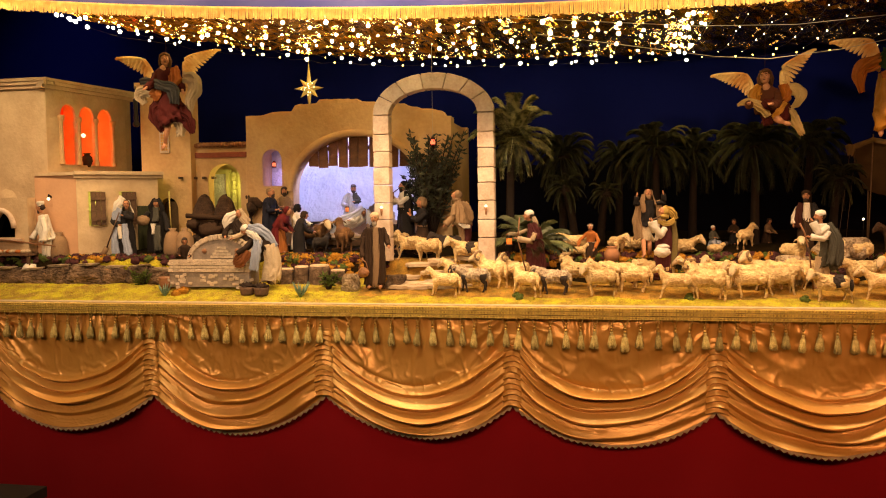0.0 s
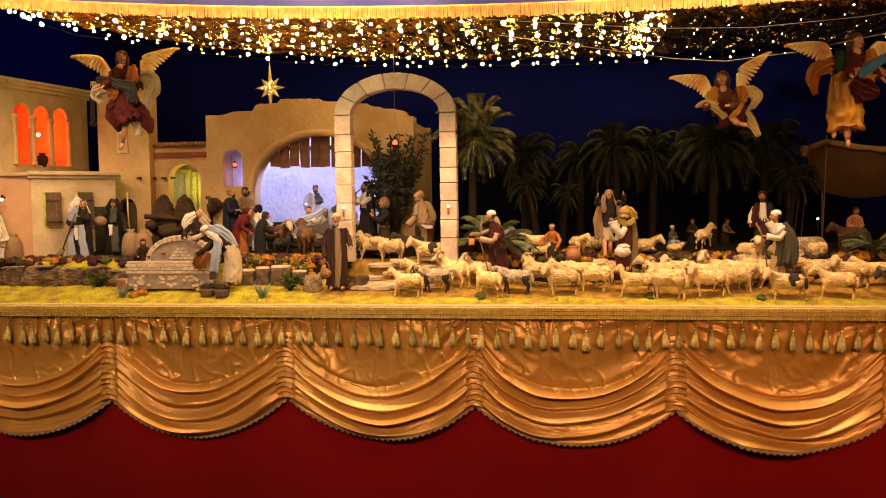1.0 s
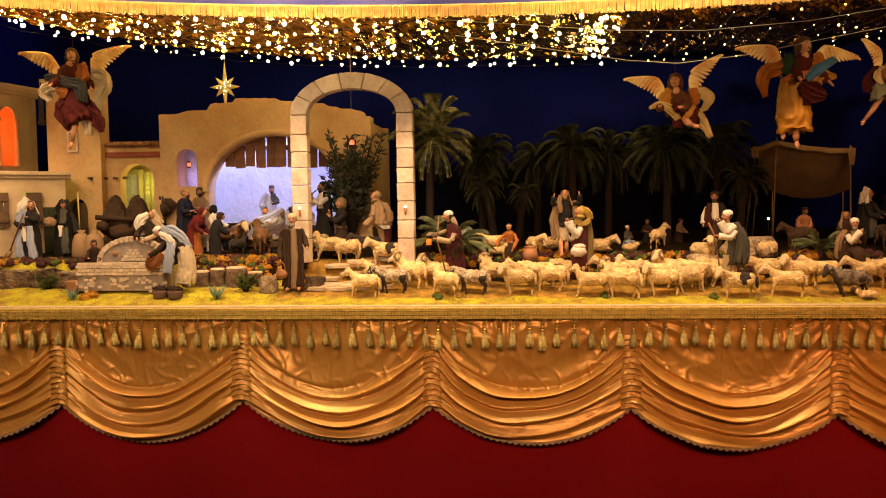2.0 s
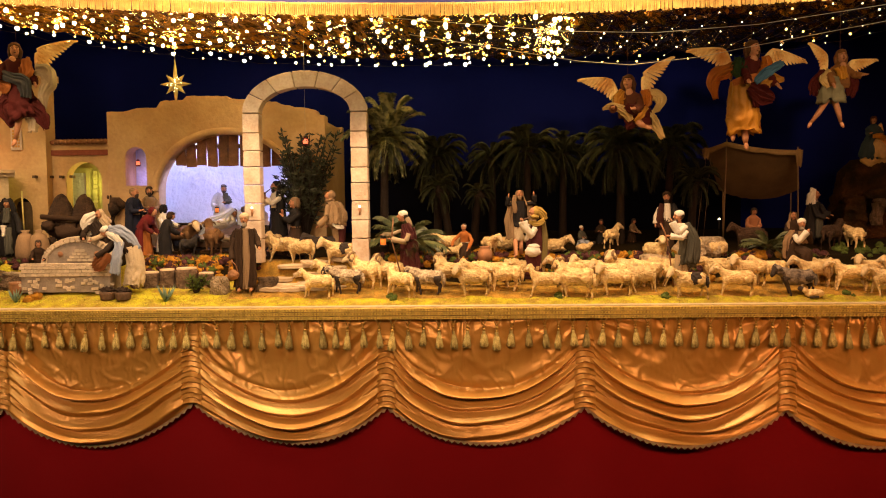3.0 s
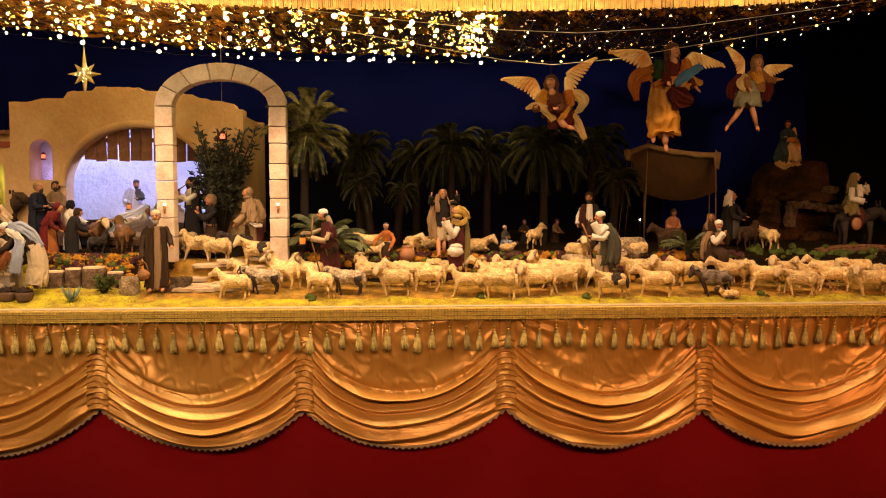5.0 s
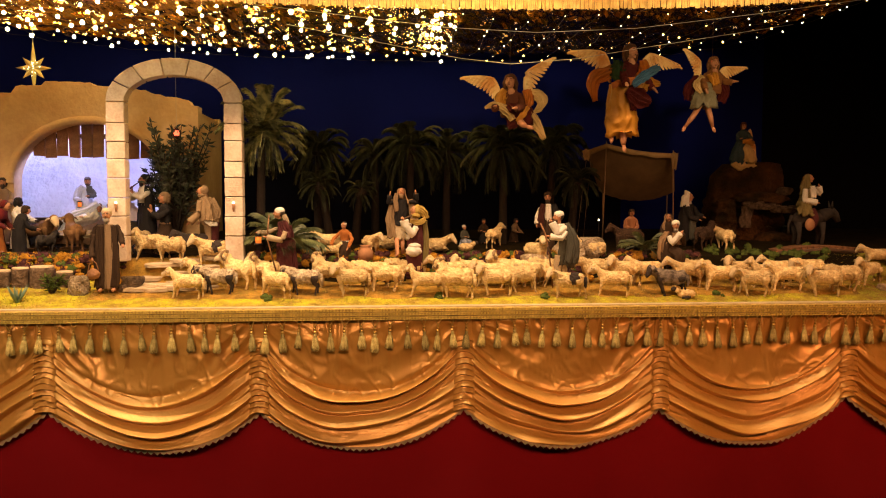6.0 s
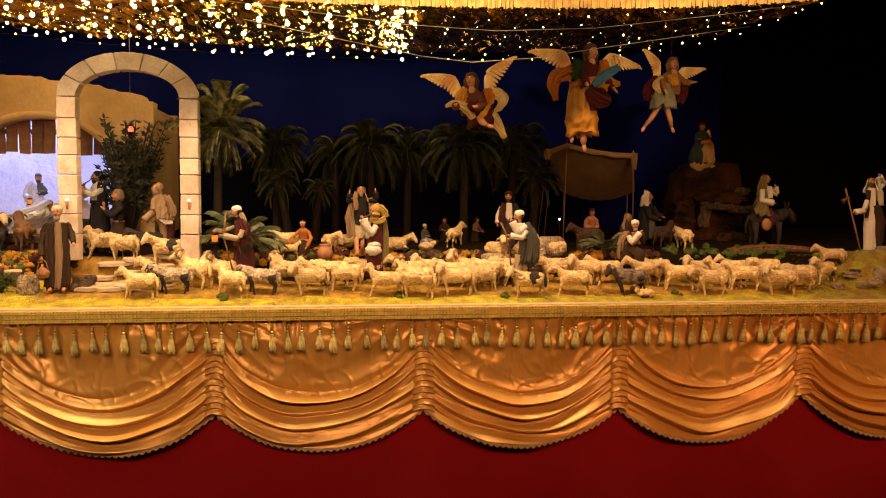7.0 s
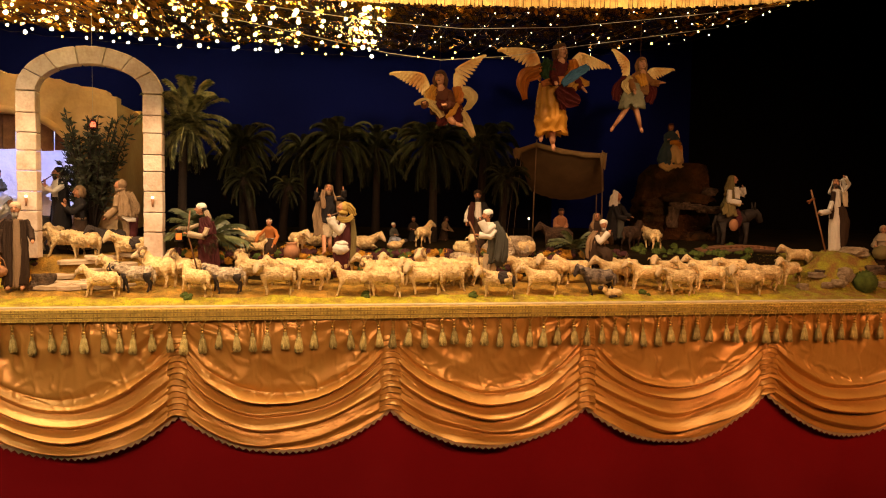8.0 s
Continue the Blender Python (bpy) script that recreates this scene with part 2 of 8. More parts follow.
# ---- geometry ----
class Geo:
    """Collects vertices and faces of one mesh."""

    def __init__(self):
        self.v, self.f, self.m, self.s = [], [], [], []

    def add(self, verts, faces, mi=0, smooth=True, at=None):
        o = len(self.v)
        if at is not None:
            verts = [at @ Vector(p) for p in verts]
        self.v.extend(tuple(p) for p in verts)
        self.f.extend(tuple(i + o for i in f) for f in faces)
        self.m.extend([mi] * len(faces))
        self.s.extend([smooth] * len(faces))
        return self

    def box(self, x0, x1, y0, y1, z0, z1, mi=0, at=None, jit=0.0, rng=random):
        p = [(x, y, z) for z in (z0, z1) for y in (y0, y1) for x in (x0, x1)]
        if jit:
            p = [tuple(c + rng.uniform(-jit, jit) for c in q) for q in p]
        return self.add(p, [(0, 2, 3, 1), (4, 5, 7, 6), (0, 1, 5, 4), (2, 6, 7, 3), (0, 4, 6, 2), (1, 3, 7, 5)], mi, False, at)

    def tube(self, pts, radii, n=8, mi=0, at=None, flat=1.0, caps=True):
        pts = [Vector(p) for p in pts]
        vs, fs = [], []
        for i, p in enumerate(pts):
            d = (pts[min(i + 1, len(pts) - 1)] - pts[max(i - 1, 0)]).normalized()
            a = d.cross(Vector((0, 0, 1)) if abs(d.z) < 0.9 else Vector((1, 0, 0))).normalized()
            b = d.cross(a)
            r = radii[i] if hasattr(radii, "__len__") else radii
            for k in range(n):
                w = 2 * math.pi * k / n
                vs.append(p + a * r * math.cos(w) + b * r * flat * math.sin(w))
        for i in range(len(pts) - 1):
            for k in range(n):
                fs.append((i * n + k, i * n + (k + 1) % n, (i + 1) * n + (k + 1) % n, (i + 1) * n + k))
        if caps:
            fs.append(tuple(reversed(range(n))))
            fs.append(tuple(range((len(pts) - 1) * n, len(pts) * n)))
        return self.add(vs, fs, mi, True, at)

    def ball(self, c, r, mi=0, n=12, rings=8, bump=0.0, freq=8.0, at=None, seed=0.0):
        r = (r, r, r) if not hasattr(r, "__len__") else r
        vs, fs = [], []
        for i in range(rings + 1):
            t = math.pi * i / rings
            for k in range(n):
                w = 2 * math.pi * k / n
                d = Vector((math.sin(t) * math.cos(w), math.sin(t) * math.sin(w), math.cos(t)))
                q = 1 + (bump * noise.noise(d * freq + Vector((seed, seed * 1.7, 3.1))) if bump else 0)
                vs.append((c[0] + r[0] * d.x * q, c[1] + r[1] * d.y * q, c[2] + r[2] * d.z * q))
        for i in range(rings):
            for k in range(n):
                fs.append((i * n + k, (i + 1) * n + k, (i + 1) * n + (k + 1) % n, i * n + (k + 1) % n))
        return self.add(vs, fs, mi, True, at)

    def lathe(self, prof, mi=0, n=16, at=None, folds=0, depth=0.0, arc=(0, 360), off=(0, 0), seed=0.0, flat=1.0):
        """prof: (radius, z) rows, and optionally a shift in y. Folds grow deeper with their row."""
        if folds:
            fine = []
            for p, q in zip(prof, prof[1:]):
                fine += [tuple(c + (d - c) * k / 3 for c, d in zip(p, q)) for k in range(3)]
            prof = fine + [prof[-1]]
        a0, a1 = radians(arc[0]), radians(arc[1])
        full = abs(arc[1] - arc[0]) >= 359
        cols = n if full else n + 1
        vs, fs = [], []
        for i, row in enumerate(prof):
            r, z = row[0], row[1]
            sy = row[2] if len(row) > 2 else 0.0
            dep = depth * (1 - i / max(1, len(prof) - 1))
            for k in range(cols):
                w = a0 + (a1 - a0) * k / n
                q = r
                if folds:
                    ks, cw, sw = folds / 4.6, math.cos(w), math.sin(w)
                    drift = 0.6 * noise.noise((cw * 1.3, sw * 1.3, z * 2.2 + seed * 2))
                    crest = 1 - 3.4 * abs(noise.noise((cw * ks + drift, sw * ks - drift, z * 1.1 + seed)))
                    crease = 0.5 - abs(noise.noise((cw * 4.2 + z * 3, sw * 4.2, z * 9 + seed)))
                    q = r * (1 + 0.95 * dep * crest + 0.10 * min(1.0, depth * 6) * crease - 0.02)
                vs.append((off[0] + q * math.cos(w), off[1] + sy + q * flat * math.sin(w), z))
        for i in range(len(prof) - 1):
            for k in range(n):
                k2 = (k + 1) % cols if full else k + 1
                fs.append((i * cols + k, i * cols + k2, (i + 1) * cols + k2, (i + 1) * cols + k))
        return self.add(vs, fs, mi, True, at)

    def mesh(self, name, mats):
        me = bpy.data.meshes.new(name)
        me.from_pydata(self.v, [], self.f)
        for m in (mats if isinstance(mats, (list, tuple)) else [mats]):
            me.materials.append(m)
        me.polygons.foreach_set("material_index", self.m)
        me.polygons.foreach_set("use_smooth", self.s)
        me.update()
        return me

    def make(self, name, mats, parent=None, label="", m=None):
        ob = new(name, self.mesh(name, mats))
        if parent is not None:
            ob.parent = parent
        if m is not None:
            ob.matrix_basis = m
        if label:
            ob["label"] = label
        return ob


def part(name, me, parent, m=None, label=""):
    """Links a mesh as one part under a thing or a part."""
    ob = new(name, me)
    ob.parent = parent
    if m is not None:
        ob.matrix_basis = m
    if label:
        ob["label"] = label
    return ob


def thing(name, label, category, m=None, group="", kind=""):
    ob = new(name)
    ob.empty_display_size = 0.02
    if m is not None:
        ob.matrix_basis = m
    return tagged(ob, label, category, group, kind)


def slab(outer, holes, y0, y1, mi=0, geo=None):
    """An upright wall of outline outer (x, z) with holes, from y0 back to y1."""
    bm = bmesh.new()
    loops = []
    for loop in (outer, *holes):
        vs = [bm.verts.new((x, y0, z)) for x, z in loop]
        loops.append(vs)
        for i in range(len(vs)):
            bm.edges.new((vs[i], vs[(i + 1) % len(vs)]))
    bmesh.ops.triangle_fill(bm, use_beauty=True, use_dissolve=False, edges=bm.edges[:])
    bm.verts.index_update()
    vs = [tuple(v.co) for v in bm.verts]
    fs = []
    for f in bm.faces:
        ids = [v.index for v in f.verts]
        fs.append(ids if f.normal.y < 0 else ids[::-1])
    n = len(vs)
    allv = vs + [(x, y1, z) for x, y, z in vs]
    allf = fs + [[i + n for i in reversed(f)] for f in fs]
    for loop in loops:
        ids = [v.index for v in loop]
        for i in range(len(ids)):
            a, b = ids[i], ids[(i + 1) % len(ids)]
            allf.append((a, b, b + n, a + n))
    bm.free()
    g = geo or Geo()
    return g.add(allv, allf, mi, False)


def fix_normals(me):
    bm = bmesh.new()
    bm.from_mesh(me)
    bmesh.ops.recalc_face_normals(bm, faces=bm.faces)
    bm.to_mesh(me)
    bm.free()
    return me


def arch_loop(cx, half, z0, spring, rise, n=14):
    """Outline of an arched opening."""
    pts = [(cx - half, z0)]
    pts += [(cx - half * math.cos(math.pi * i / n), spring + rise * math.sin(math.pi * i / n)) for i in range(n + 1)]
    return pts + [(cx + half, z0)]


# ---- ground, table, backdrop ----
def smooth(a, b, x):
    t = min(1, max(0, (x - a) / (b - a)))
    return t * t * (3 - 2 * t)


def mound_rise(x, y):
    """The steep grassy knoll at the right end: 0 at its foot, 1 on its top."""
    w = 0.03 * noise.noise((x * 5, y * 5, 12))
    a = min(1, max(0, (x - 2.0 - 0.5 * (y - 3.15)) / 0.28)) * (1 - smooth(2.49, 2.60, x + w))
    b = min(1, max(0, (y + w - 3.075) / 0.20)) * (1 - smooth(3.40, 3.50, y + w))
    return smooth(-0.10, 1.0, a * b) if a * b > 0.01 else 0


def ground_z(x, y):
    """Height of the modelled landscape on the table."""
    z = 1.150 + 0.05 * smooth(3.0, 3.25, y)
    step = 3.30 + 0.03 * math.sin(3 * x) + 0.02 * math.sin(7.3 * x + 1)
    z += 0.10 * smooth(step, step + (0.04 if x < -1.2 else 0.10), y)
    z += 0.05 * smooth(3.4, 3.7, y) + 0.03 * smooth(3.7, 4.2, y)
    # the grassy mound at the right end
    k = mound_rise(x, y)
    if k > 0:
        z = max(z, 1.15 + 0.172 * k + (0.026 * noise.noise((x * 10, y * 10, 7)) + 0.020 * abs(noise.noise((x * 27, y * 27, 3)))) * min(1, 2 * k) * smooth(1.0, 0.8, k))
    return z + 0.006 * noise.noise((x * 9, y * 9, 0)) + 0.003 * noise.noise((x * 31, y * 31, 4))


def build_ground():
    xs, ys = np.linspace(-3.6, 3.6, 361), np.concatenate([np.linspace(2.985, 3.5, 70), np.linspace(3.52, 4.4, 30)])
    vs = [(x, y, ground_z(x, y)) for y in ys for x in xs]
    n = len(xs)
    fs = [(j * n + i, j * n + i + 1, (j + 1) * n + i + 1, (j + 1) * n + i) for j in range(len(ys) - 1) for i in range(n - 1)]
    g = Geo().add(vs, fs)
    for k, f in enumerate(fs):
        x, y, z = vs[f[0]]
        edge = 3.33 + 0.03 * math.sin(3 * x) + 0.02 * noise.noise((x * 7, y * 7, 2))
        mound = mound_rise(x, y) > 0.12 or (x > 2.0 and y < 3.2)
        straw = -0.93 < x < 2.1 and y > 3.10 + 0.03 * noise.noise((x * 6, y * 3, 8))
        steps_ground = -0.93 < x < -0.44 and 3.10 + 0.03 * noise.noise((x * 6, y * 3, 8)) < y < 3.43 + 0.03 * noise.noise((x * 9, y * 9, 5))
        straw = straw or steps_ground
        # slot 1: rear earth with the terrace shade in its colour
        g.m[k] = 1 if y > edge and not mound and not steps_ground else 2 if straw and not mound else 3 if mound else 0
    ob = g.make("ground", [GRASS, SHADE_EARTH, STRAW, MOUND])
    tagged(ob, "yellow-green flocked moss landscape on the display table", "ground", kind="structure")
    g = Geo().box(-3.6, 3.6, 3.06, 4.4, 1.06, 1.12)
    tagged(g.make("table_top", WOOD), "dark wooden display platform under the landscape", "platform", kind="structure")


build_ground()


def build_hall():
    g = Geo()
    n = 240
    vs, fs = [], []
    for i in range(n + 1):
        x = -2.52 + 6.12 * i / n
        y = 3.014 + 0.003 * math.sin(x * 9) + 0.003 * math.sin(x * 23 + 1)
        vs += [(x, y, 0.004), (x, y, 1.10)]
        if i:
            fs.append((2 * i - 2, 2 * i, 2 * i + 1, 2 * i - 1))
    g.add(vs, fs)
    tagged(g.make("red_skirt_cloth", RED), "plain deep red cloth hanging to the floor", "cloth", kind="structure")
    tagged(Geo().box(-8, 8, -6, 6, -0.1, 0).make("floor", BLACK), "dark hall floor", "floor", kind="structure")
    tagged(Geo().box(-8, 8, -6.1, -6, 0, 4.2).make("wall_south", BLACK), "dark hall wall", "wall", kind="structure")
    tagged(Geo().box(-8.1, -8, -6, 6, 0, 4.2).make("wall_west", BLACK), "dark hall wall", "wall", kind="structure")
    tagged(Geo().box(8, 8.1, -6, 6, 0, 4.2).make("wall_east", BLACK), "dark hall wall", "wall", kind="structure")
    tagged(Geo().box(-8, 8, 6, 6.1, 0, 4.2).make("wall_north", BLACK), "dark hall wall", "wall", kind="structure")
    tagged(Geo().box(-8, 8, -6, 6, 4.2, 4.3).make("ceiling", BLACK), "dark hall ceiling", "ceiling", kind="structure")
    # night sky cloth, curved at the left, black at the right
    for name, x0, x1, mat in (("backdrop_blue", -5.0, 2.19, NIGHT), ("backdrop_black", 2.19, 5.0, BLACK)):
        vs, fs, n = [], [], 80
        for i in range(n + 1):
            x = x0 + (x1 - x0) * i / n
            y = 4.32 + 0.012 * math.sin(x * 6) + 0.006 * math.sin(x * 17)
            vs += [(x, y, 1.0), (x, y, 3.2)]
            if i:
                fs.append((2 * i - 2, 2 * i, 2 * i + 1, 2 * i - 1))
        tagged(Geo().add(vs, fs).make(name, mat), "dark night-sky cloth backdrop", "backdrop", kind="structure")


build_hall()
# added sheet: stands in for the shade low on the backdrop behind the palms
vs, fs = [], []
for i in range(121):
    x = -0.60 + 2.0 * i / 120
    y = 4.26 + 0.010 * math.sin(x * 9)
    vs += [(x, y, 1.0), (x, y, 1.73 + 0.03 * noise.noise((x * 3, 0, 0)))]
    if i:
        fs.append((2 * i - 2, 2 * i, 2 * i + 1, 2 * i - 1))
tagged(Geo().add(vs, fs).make("backdrop_shade", LOW_SHADE), "near-black sheet added as shade behind the palm trunks", "backdrop", kind="structure")

# ---- the draped table skirt ----
PITCH, FIRST = 0.727, -2.475
skirt = thing("table_skirt", "gold satin swagged table skirt with tassel trim", "table skirt", pose(0, 3.0, 0))


LIFT = (0.012, 0.012, 0.034, 0.016, 0.014, 0.0, 0.034, 0.02)
SAG = (0.012, 0.014, 0.030, 0.022, 0.020, 0.010, 0.002, 0.0)


def swag_point(u, v, seed, k):
    c = 1 - abs(2 * u - 1) ** 2.0
    mid = smooth(0.0, 0.30, 1 - abs(2 * u - 1))
    low = 0.765 + (LIFT[k] * (1 - u) + LIFT[k + 1] * u)
    zg = 1.115 - v * (1.115 - low)
    s = 0.19 * smooth(0.0, 0.24, v) - (0.052 + SAG[k] - (LIFT[k] + LIFT[k + 1]) / 2) * max(0, v - 0.24) / 0.76
    z = zg - s * c
    w = max(0.0, (v - 0.20) / 0.80)
    ph = 4.2 * w ** 0.88 + 0.55 * mid * noise.noise((u * 1.6, v * 1.6, seed)) + 0.25 * noise.noise((u * 4, v * 2.5, seed + 5)) + 0.4 * math.sin(seed)
    end = 1 - smooth(0.02, 0.17, min(u, 1 - u))

    def ply(p):
        t = p - math.floor(p)
        return (t ** 1.25) * (1 - smooth(0.60, 1.0, t)) * 1.35

    vary = 0.85 + 0.8 * noise.noise((u * 1.8, math.floor(ph) * 3.7, seed + 1))
    amp = 0.046 * smooth(0.15, 0.36, v) * (0.55 + 0.45 * mid) * max(0.3, vary)
    fold = ply(ph) * (1 - 0.55 * end) + 0.42 * ply(2 * ph + 0.3) * end
    px, pz = u * PITCH, z + 0.1 * seed
    upper = 1 - 0.80 * smooth(0.24, 0.44, v)
    top = 1.135 - z
    pull = 0.0
    for side, dx in ((0, px + 0.02), (7, PITCH - px + 0.02)):
        r, a = math.hypot(dx, top), math.atan2(top, dx)
        pull += (0.5 - abs(noise.noise((a * 3.4 + 0.25 * noise.noise((r * 9, a * 3, seed)), r * 2.2, seed + side))) * 1.5) * smooth(0.02, 0.12, r) * (1 - smooth(0.16, 0.48, r))
    broad = 0.5 - abs(noise.noise((px * 5 - pz * 4, pz * 2 + px * 1.5, seed + 11)))
    c1 = noise.noise((px * 11 + pz * 9, pz * 6 - px * 5, seed + 13))
    c2 = noise.noise((px * 9 - pz * 12, pz * 8 + px * 6, seed + 17))
    c3 = noise.noise((px * 19 + pz * 4, pz * 17 - px * 9, seed + 23))
    sharp = max(0.0, 1 - abs(c1) / 0.09) * 0.0040 + max(0.0, 1 - abs(c2) / 0.07) * 0.0034 - max(0.0, 1 - abs(c3) / 0.07) * 0.0018
    wr = upper * (0.024 * pull + 0.012 * broad + sharp)
    low = smooth(0.20, 0.42, v)
    wr += low * (0.0045 * noise.noise((u * 3, v * 9, seed)) + 0.0012 * (0.5 - abs(noise.noise((u * 6, v * 26, seed + 2)))) + 0.0010 * max(0.0, 1 - abs(noise.noise((u * 16, v * 22, seed + 6))) / 0.1))
    pl = 0.019 * (0.5 - abs(noise.noise((u * 15, v * 2.0, seed + 2)))) * (1 - smooth(0.02, 0.22, v)) + 0.007 * noise.noise((u * 33, v * 2, seed + 4)) * (1 - smooth(0.0, 0.12, v))
    edge = 0.50 + 0.50 * smooth(0.015, 0.06, min(u, 1 - u))
    out = 0.006 + edge * (0.004 + 0.012 * (1 - smooth(0.0, 0.3, v))) + 0.020 * c * smooth(0.1, 0.7, v) * (1 - 0.5 * smooth(0.8, 1.0, v)) + edge * fold * amp + edge * (wr + pl) * (0.35 + 0.65 * mid)
    return -out, z


def build_swag(k):
    rng_seed, x0 = 11.3 * k + 0.7, FIRST + PITCH * k
    nu, nv = 176, 150
    vs = []
    for j in range(nv + 1):
        for i in range(nu + 1):
            y, z = swag_point(i / nu, j / nv, rng_seed, k)
            vs.append((x0 + PITCH * i / nu, y, z))
    fs = [(j * (nu + 1) + i, (j + 1) * (nu + 1) + i, (j + 1) * (nu + 1) + i + 1, j * (nu + 1) + i + 1) for j in range(nv) for i in range(nu)]
    swag = Geo().add(vs, fs).make("swag", GOLD, skirt)
    # scalloped lace under the hem
    g = Geo()
    n = 32
    for i in range(n):
        p = []
        for q in (i / n, (i + 0.5) / n, (i + 1) / n):
            y, z = swag_point(q, 1.0, rng_seed, k)
            p.append(Vector((x0 + PITCH * q, y + 0.003, z)))
        drop = Vector((0, 0.002, -0.018))
        g.add([p[0], p[2], p[2] + drop * 0.45, p[1] + drop, p[0] + drop * 0.45], [(0, 4, 3, 2, 1)], 0, False)
    g.make("lace_hem", LACE, swag, "scalloped pale lace hem")


def build_gather(k):
    """The drawn-up strip between two swags, pleated crosswise."""
    x, g = FIRST + PITCH * k, Geo()
    rows, n = 170, 14
    vs, fs = [], []
    for j in range(rows + 1):
        q = j / rows
        z = 1.112 - (0.348 - LIFT[k]) * q
        half = 0.032 + 0.007 * smooth(0.1, 0.9, q) + 0.005 * noise.noise((q * 9, k, 0)) - 0.004 * (k % 2)
        pl = smooth(0.16, 0.30, q)
        for i in range(n + 1):
            a = 2 * i / n - 1
            run = q * 16 + 0.16 * noise.noise((a * 0.9, q * 6, k * 3.3)) - 0.10 * a * a
            t = run - math.floor(run)
            rid = t ** 1.3 * (1 - smooth(0.78, 1.0, t)) * (0.8 + 0.8 * noise.noise((math.floor(run) * 2.3, k, a)))
            d = 0.008 + 0.010 * math.sqrt(max(0, 1 - a * a * 0.98)) ** 0.7 + pl * 0.0190 * rid + 0.003 * pl * noise.noise((a * 3, q * 30, k))
            vs.append((x + half * a, -0.006 - d, z - 0.010 * a * a * pl))
    for j in range(rows):
        for i in range(n):
            a = j * (n + 1) + i
            fs.append((a, a + n + 1, a + n + 2, a + 1))
    g.add(vs, fs)
    g.make("gather", GOLD, skirt)


for k in range(8):
    build_gather(k)
    if k < 7:
        build_swag(k)


def tassel_mesh():
    g = Geo()
    g.tube([(-0.012, 0, 0), (0, 0, -0.026)], 0.0018, 5, 2)
    g.tube([(0.012, 0, 0), (0, 0, -0.026)], 0.0018, 5, 2)
    g.ball((0, 0, -0.031), 0.0052, 1, 8, 6)
    g.ball((0, 0, -0.042), 0.0062, 1, 8, 6)
    g.lathe([(0.0048, -0.046), (0.0060, -0.051), (0.0046, -0.055), (0.0066, -0.062), (0.0086, -0.076), (0.0100, -0.088), (0.0116, -0.100), (0.0095, -0.103), (0.004, -0.104), (0.0, -0.104)], 0, 60)
    vs = g.v
    for i in range(len(vs)):
        x, y, z = vs[i]
        if z < -0.056:
            w = math.atan2(y, x)
            q = 1 + 0.20 * math.sin(15 * w) + 0.10 * math.sin(5 * w + 1) + 0.08 * math.sin(4 * w + 90 * z)
            vs[i] = (x * q, y * q, z + 0.004 * math.sin(7 * w) * (z < -0.08))
    return g.mesh("tassel", [OLIVE, BEAD, BRAID])


def build_trim():
    band = Geo()
    x0, x1 = FIRST - 0.03, FIRST + PITCH * 7
    for j, (z0, z1, d) in enumerate(((1.138, 1.150, 0.014), (1.1225, 1.1385, 0.011), (1.110, 1.123, 0.013))):
        n = 700
        vs, fs = [], []
        for i in range(n + 1):
            x = x0 + (x1 - x0) * i / n
            y = -0.046 - d * (0.88 + 0.12 * math.sin(i * (1.9 if j != 1 else 1.1)))
            vs += [(x, -0.03, z0), (x, y, z0 + 0.001), (x, y, z1 - 0.001), (x, -0.03, z1)]
            if i:
                a = 4 * i - 4
                fs += [(a, a + 4, a + 5, a + 1), (a + 1, a + 5, a + 6, a + 2), (a + 2, a + 6, a + 7, a + 3)]
        band.add(vs, fs, 0, False)
    trim = band.make("braid_trim", BRAID, skirt, "woven olive-gold braid with hanging tassels")
    zig = Geo()
    n = int((x1 - x0) / 0.0115)
    for i in range(n):
        x = x0 + 0.0115 * i
        for z in (1.1455, 1.1315, 1.1165):
            for s in (-1, 1):
                zig.add([(x, -0.0635, z - s * 0.005), (x + 0.0038, -0.0635, z - s * 0.005), (x + 0.0098, -0.0635, z + s * 0.005), (x + 0.006, -0.0635, z + s * 0.005), (x, -0.058, z - s * 0.005), (x + 0.0098, -0.058, z + s * 0.005)], [(0, 1, 2, 3), (0, 3, 5, 4)] if s > 0 else [(3, 2, 1, 0), (0, 3, 5, 4)], 0, False)
    tagged(zig.make("zigzag_braid", YBRAID, trim, "yellow zigzag braid"), kind="stuff")
    part("board_edge", Geo().box(x0, x1 + 0.3, -0.030, 0.005, 1.1505, 1.1545).mesh("board_edge", CREAMPAINT), skirt, None, "pale painted table edge")
    me = tassel_mesh()
    n = int((x1 - x0) / 0.054)
    for i in range(n):
        part("tassel", me, trim, pose(x0 + 0.03 + 0.054 * i + random.uniform(-0.005, 0.005), -0.052, 1.114 + random.uniform(-0.003, 0.002), random.uniform(-6, 3), random.uniform(-4, 4), random.uniform(-20, 20)) @ Matrix.Diagonal((random.uniform(0.95, 1.2), 1.05, random.uniform(0.94, 1.10), 1)))


build_trim()

# ---- canopy: foil ceiling, fringe, light strings ----
canopy = thing("canopy", "gold foil canopy with fringed front edge above the scene", "canopy")


def canopy_z(x):
    return 2.206 + 0.022 * (x - 0.2) ** 2 + 0.030 * max(0.0, x - 1.2) ** 2


def canopy_back(x):
    """How far back the foil ceiling reaches."""
    q = min(1.0, abs(x + 0.08) / 2.1)
    return 3.01 + 0.98 * (1 - q ** (3.4 if x < 0 else 9)) ** 0.62


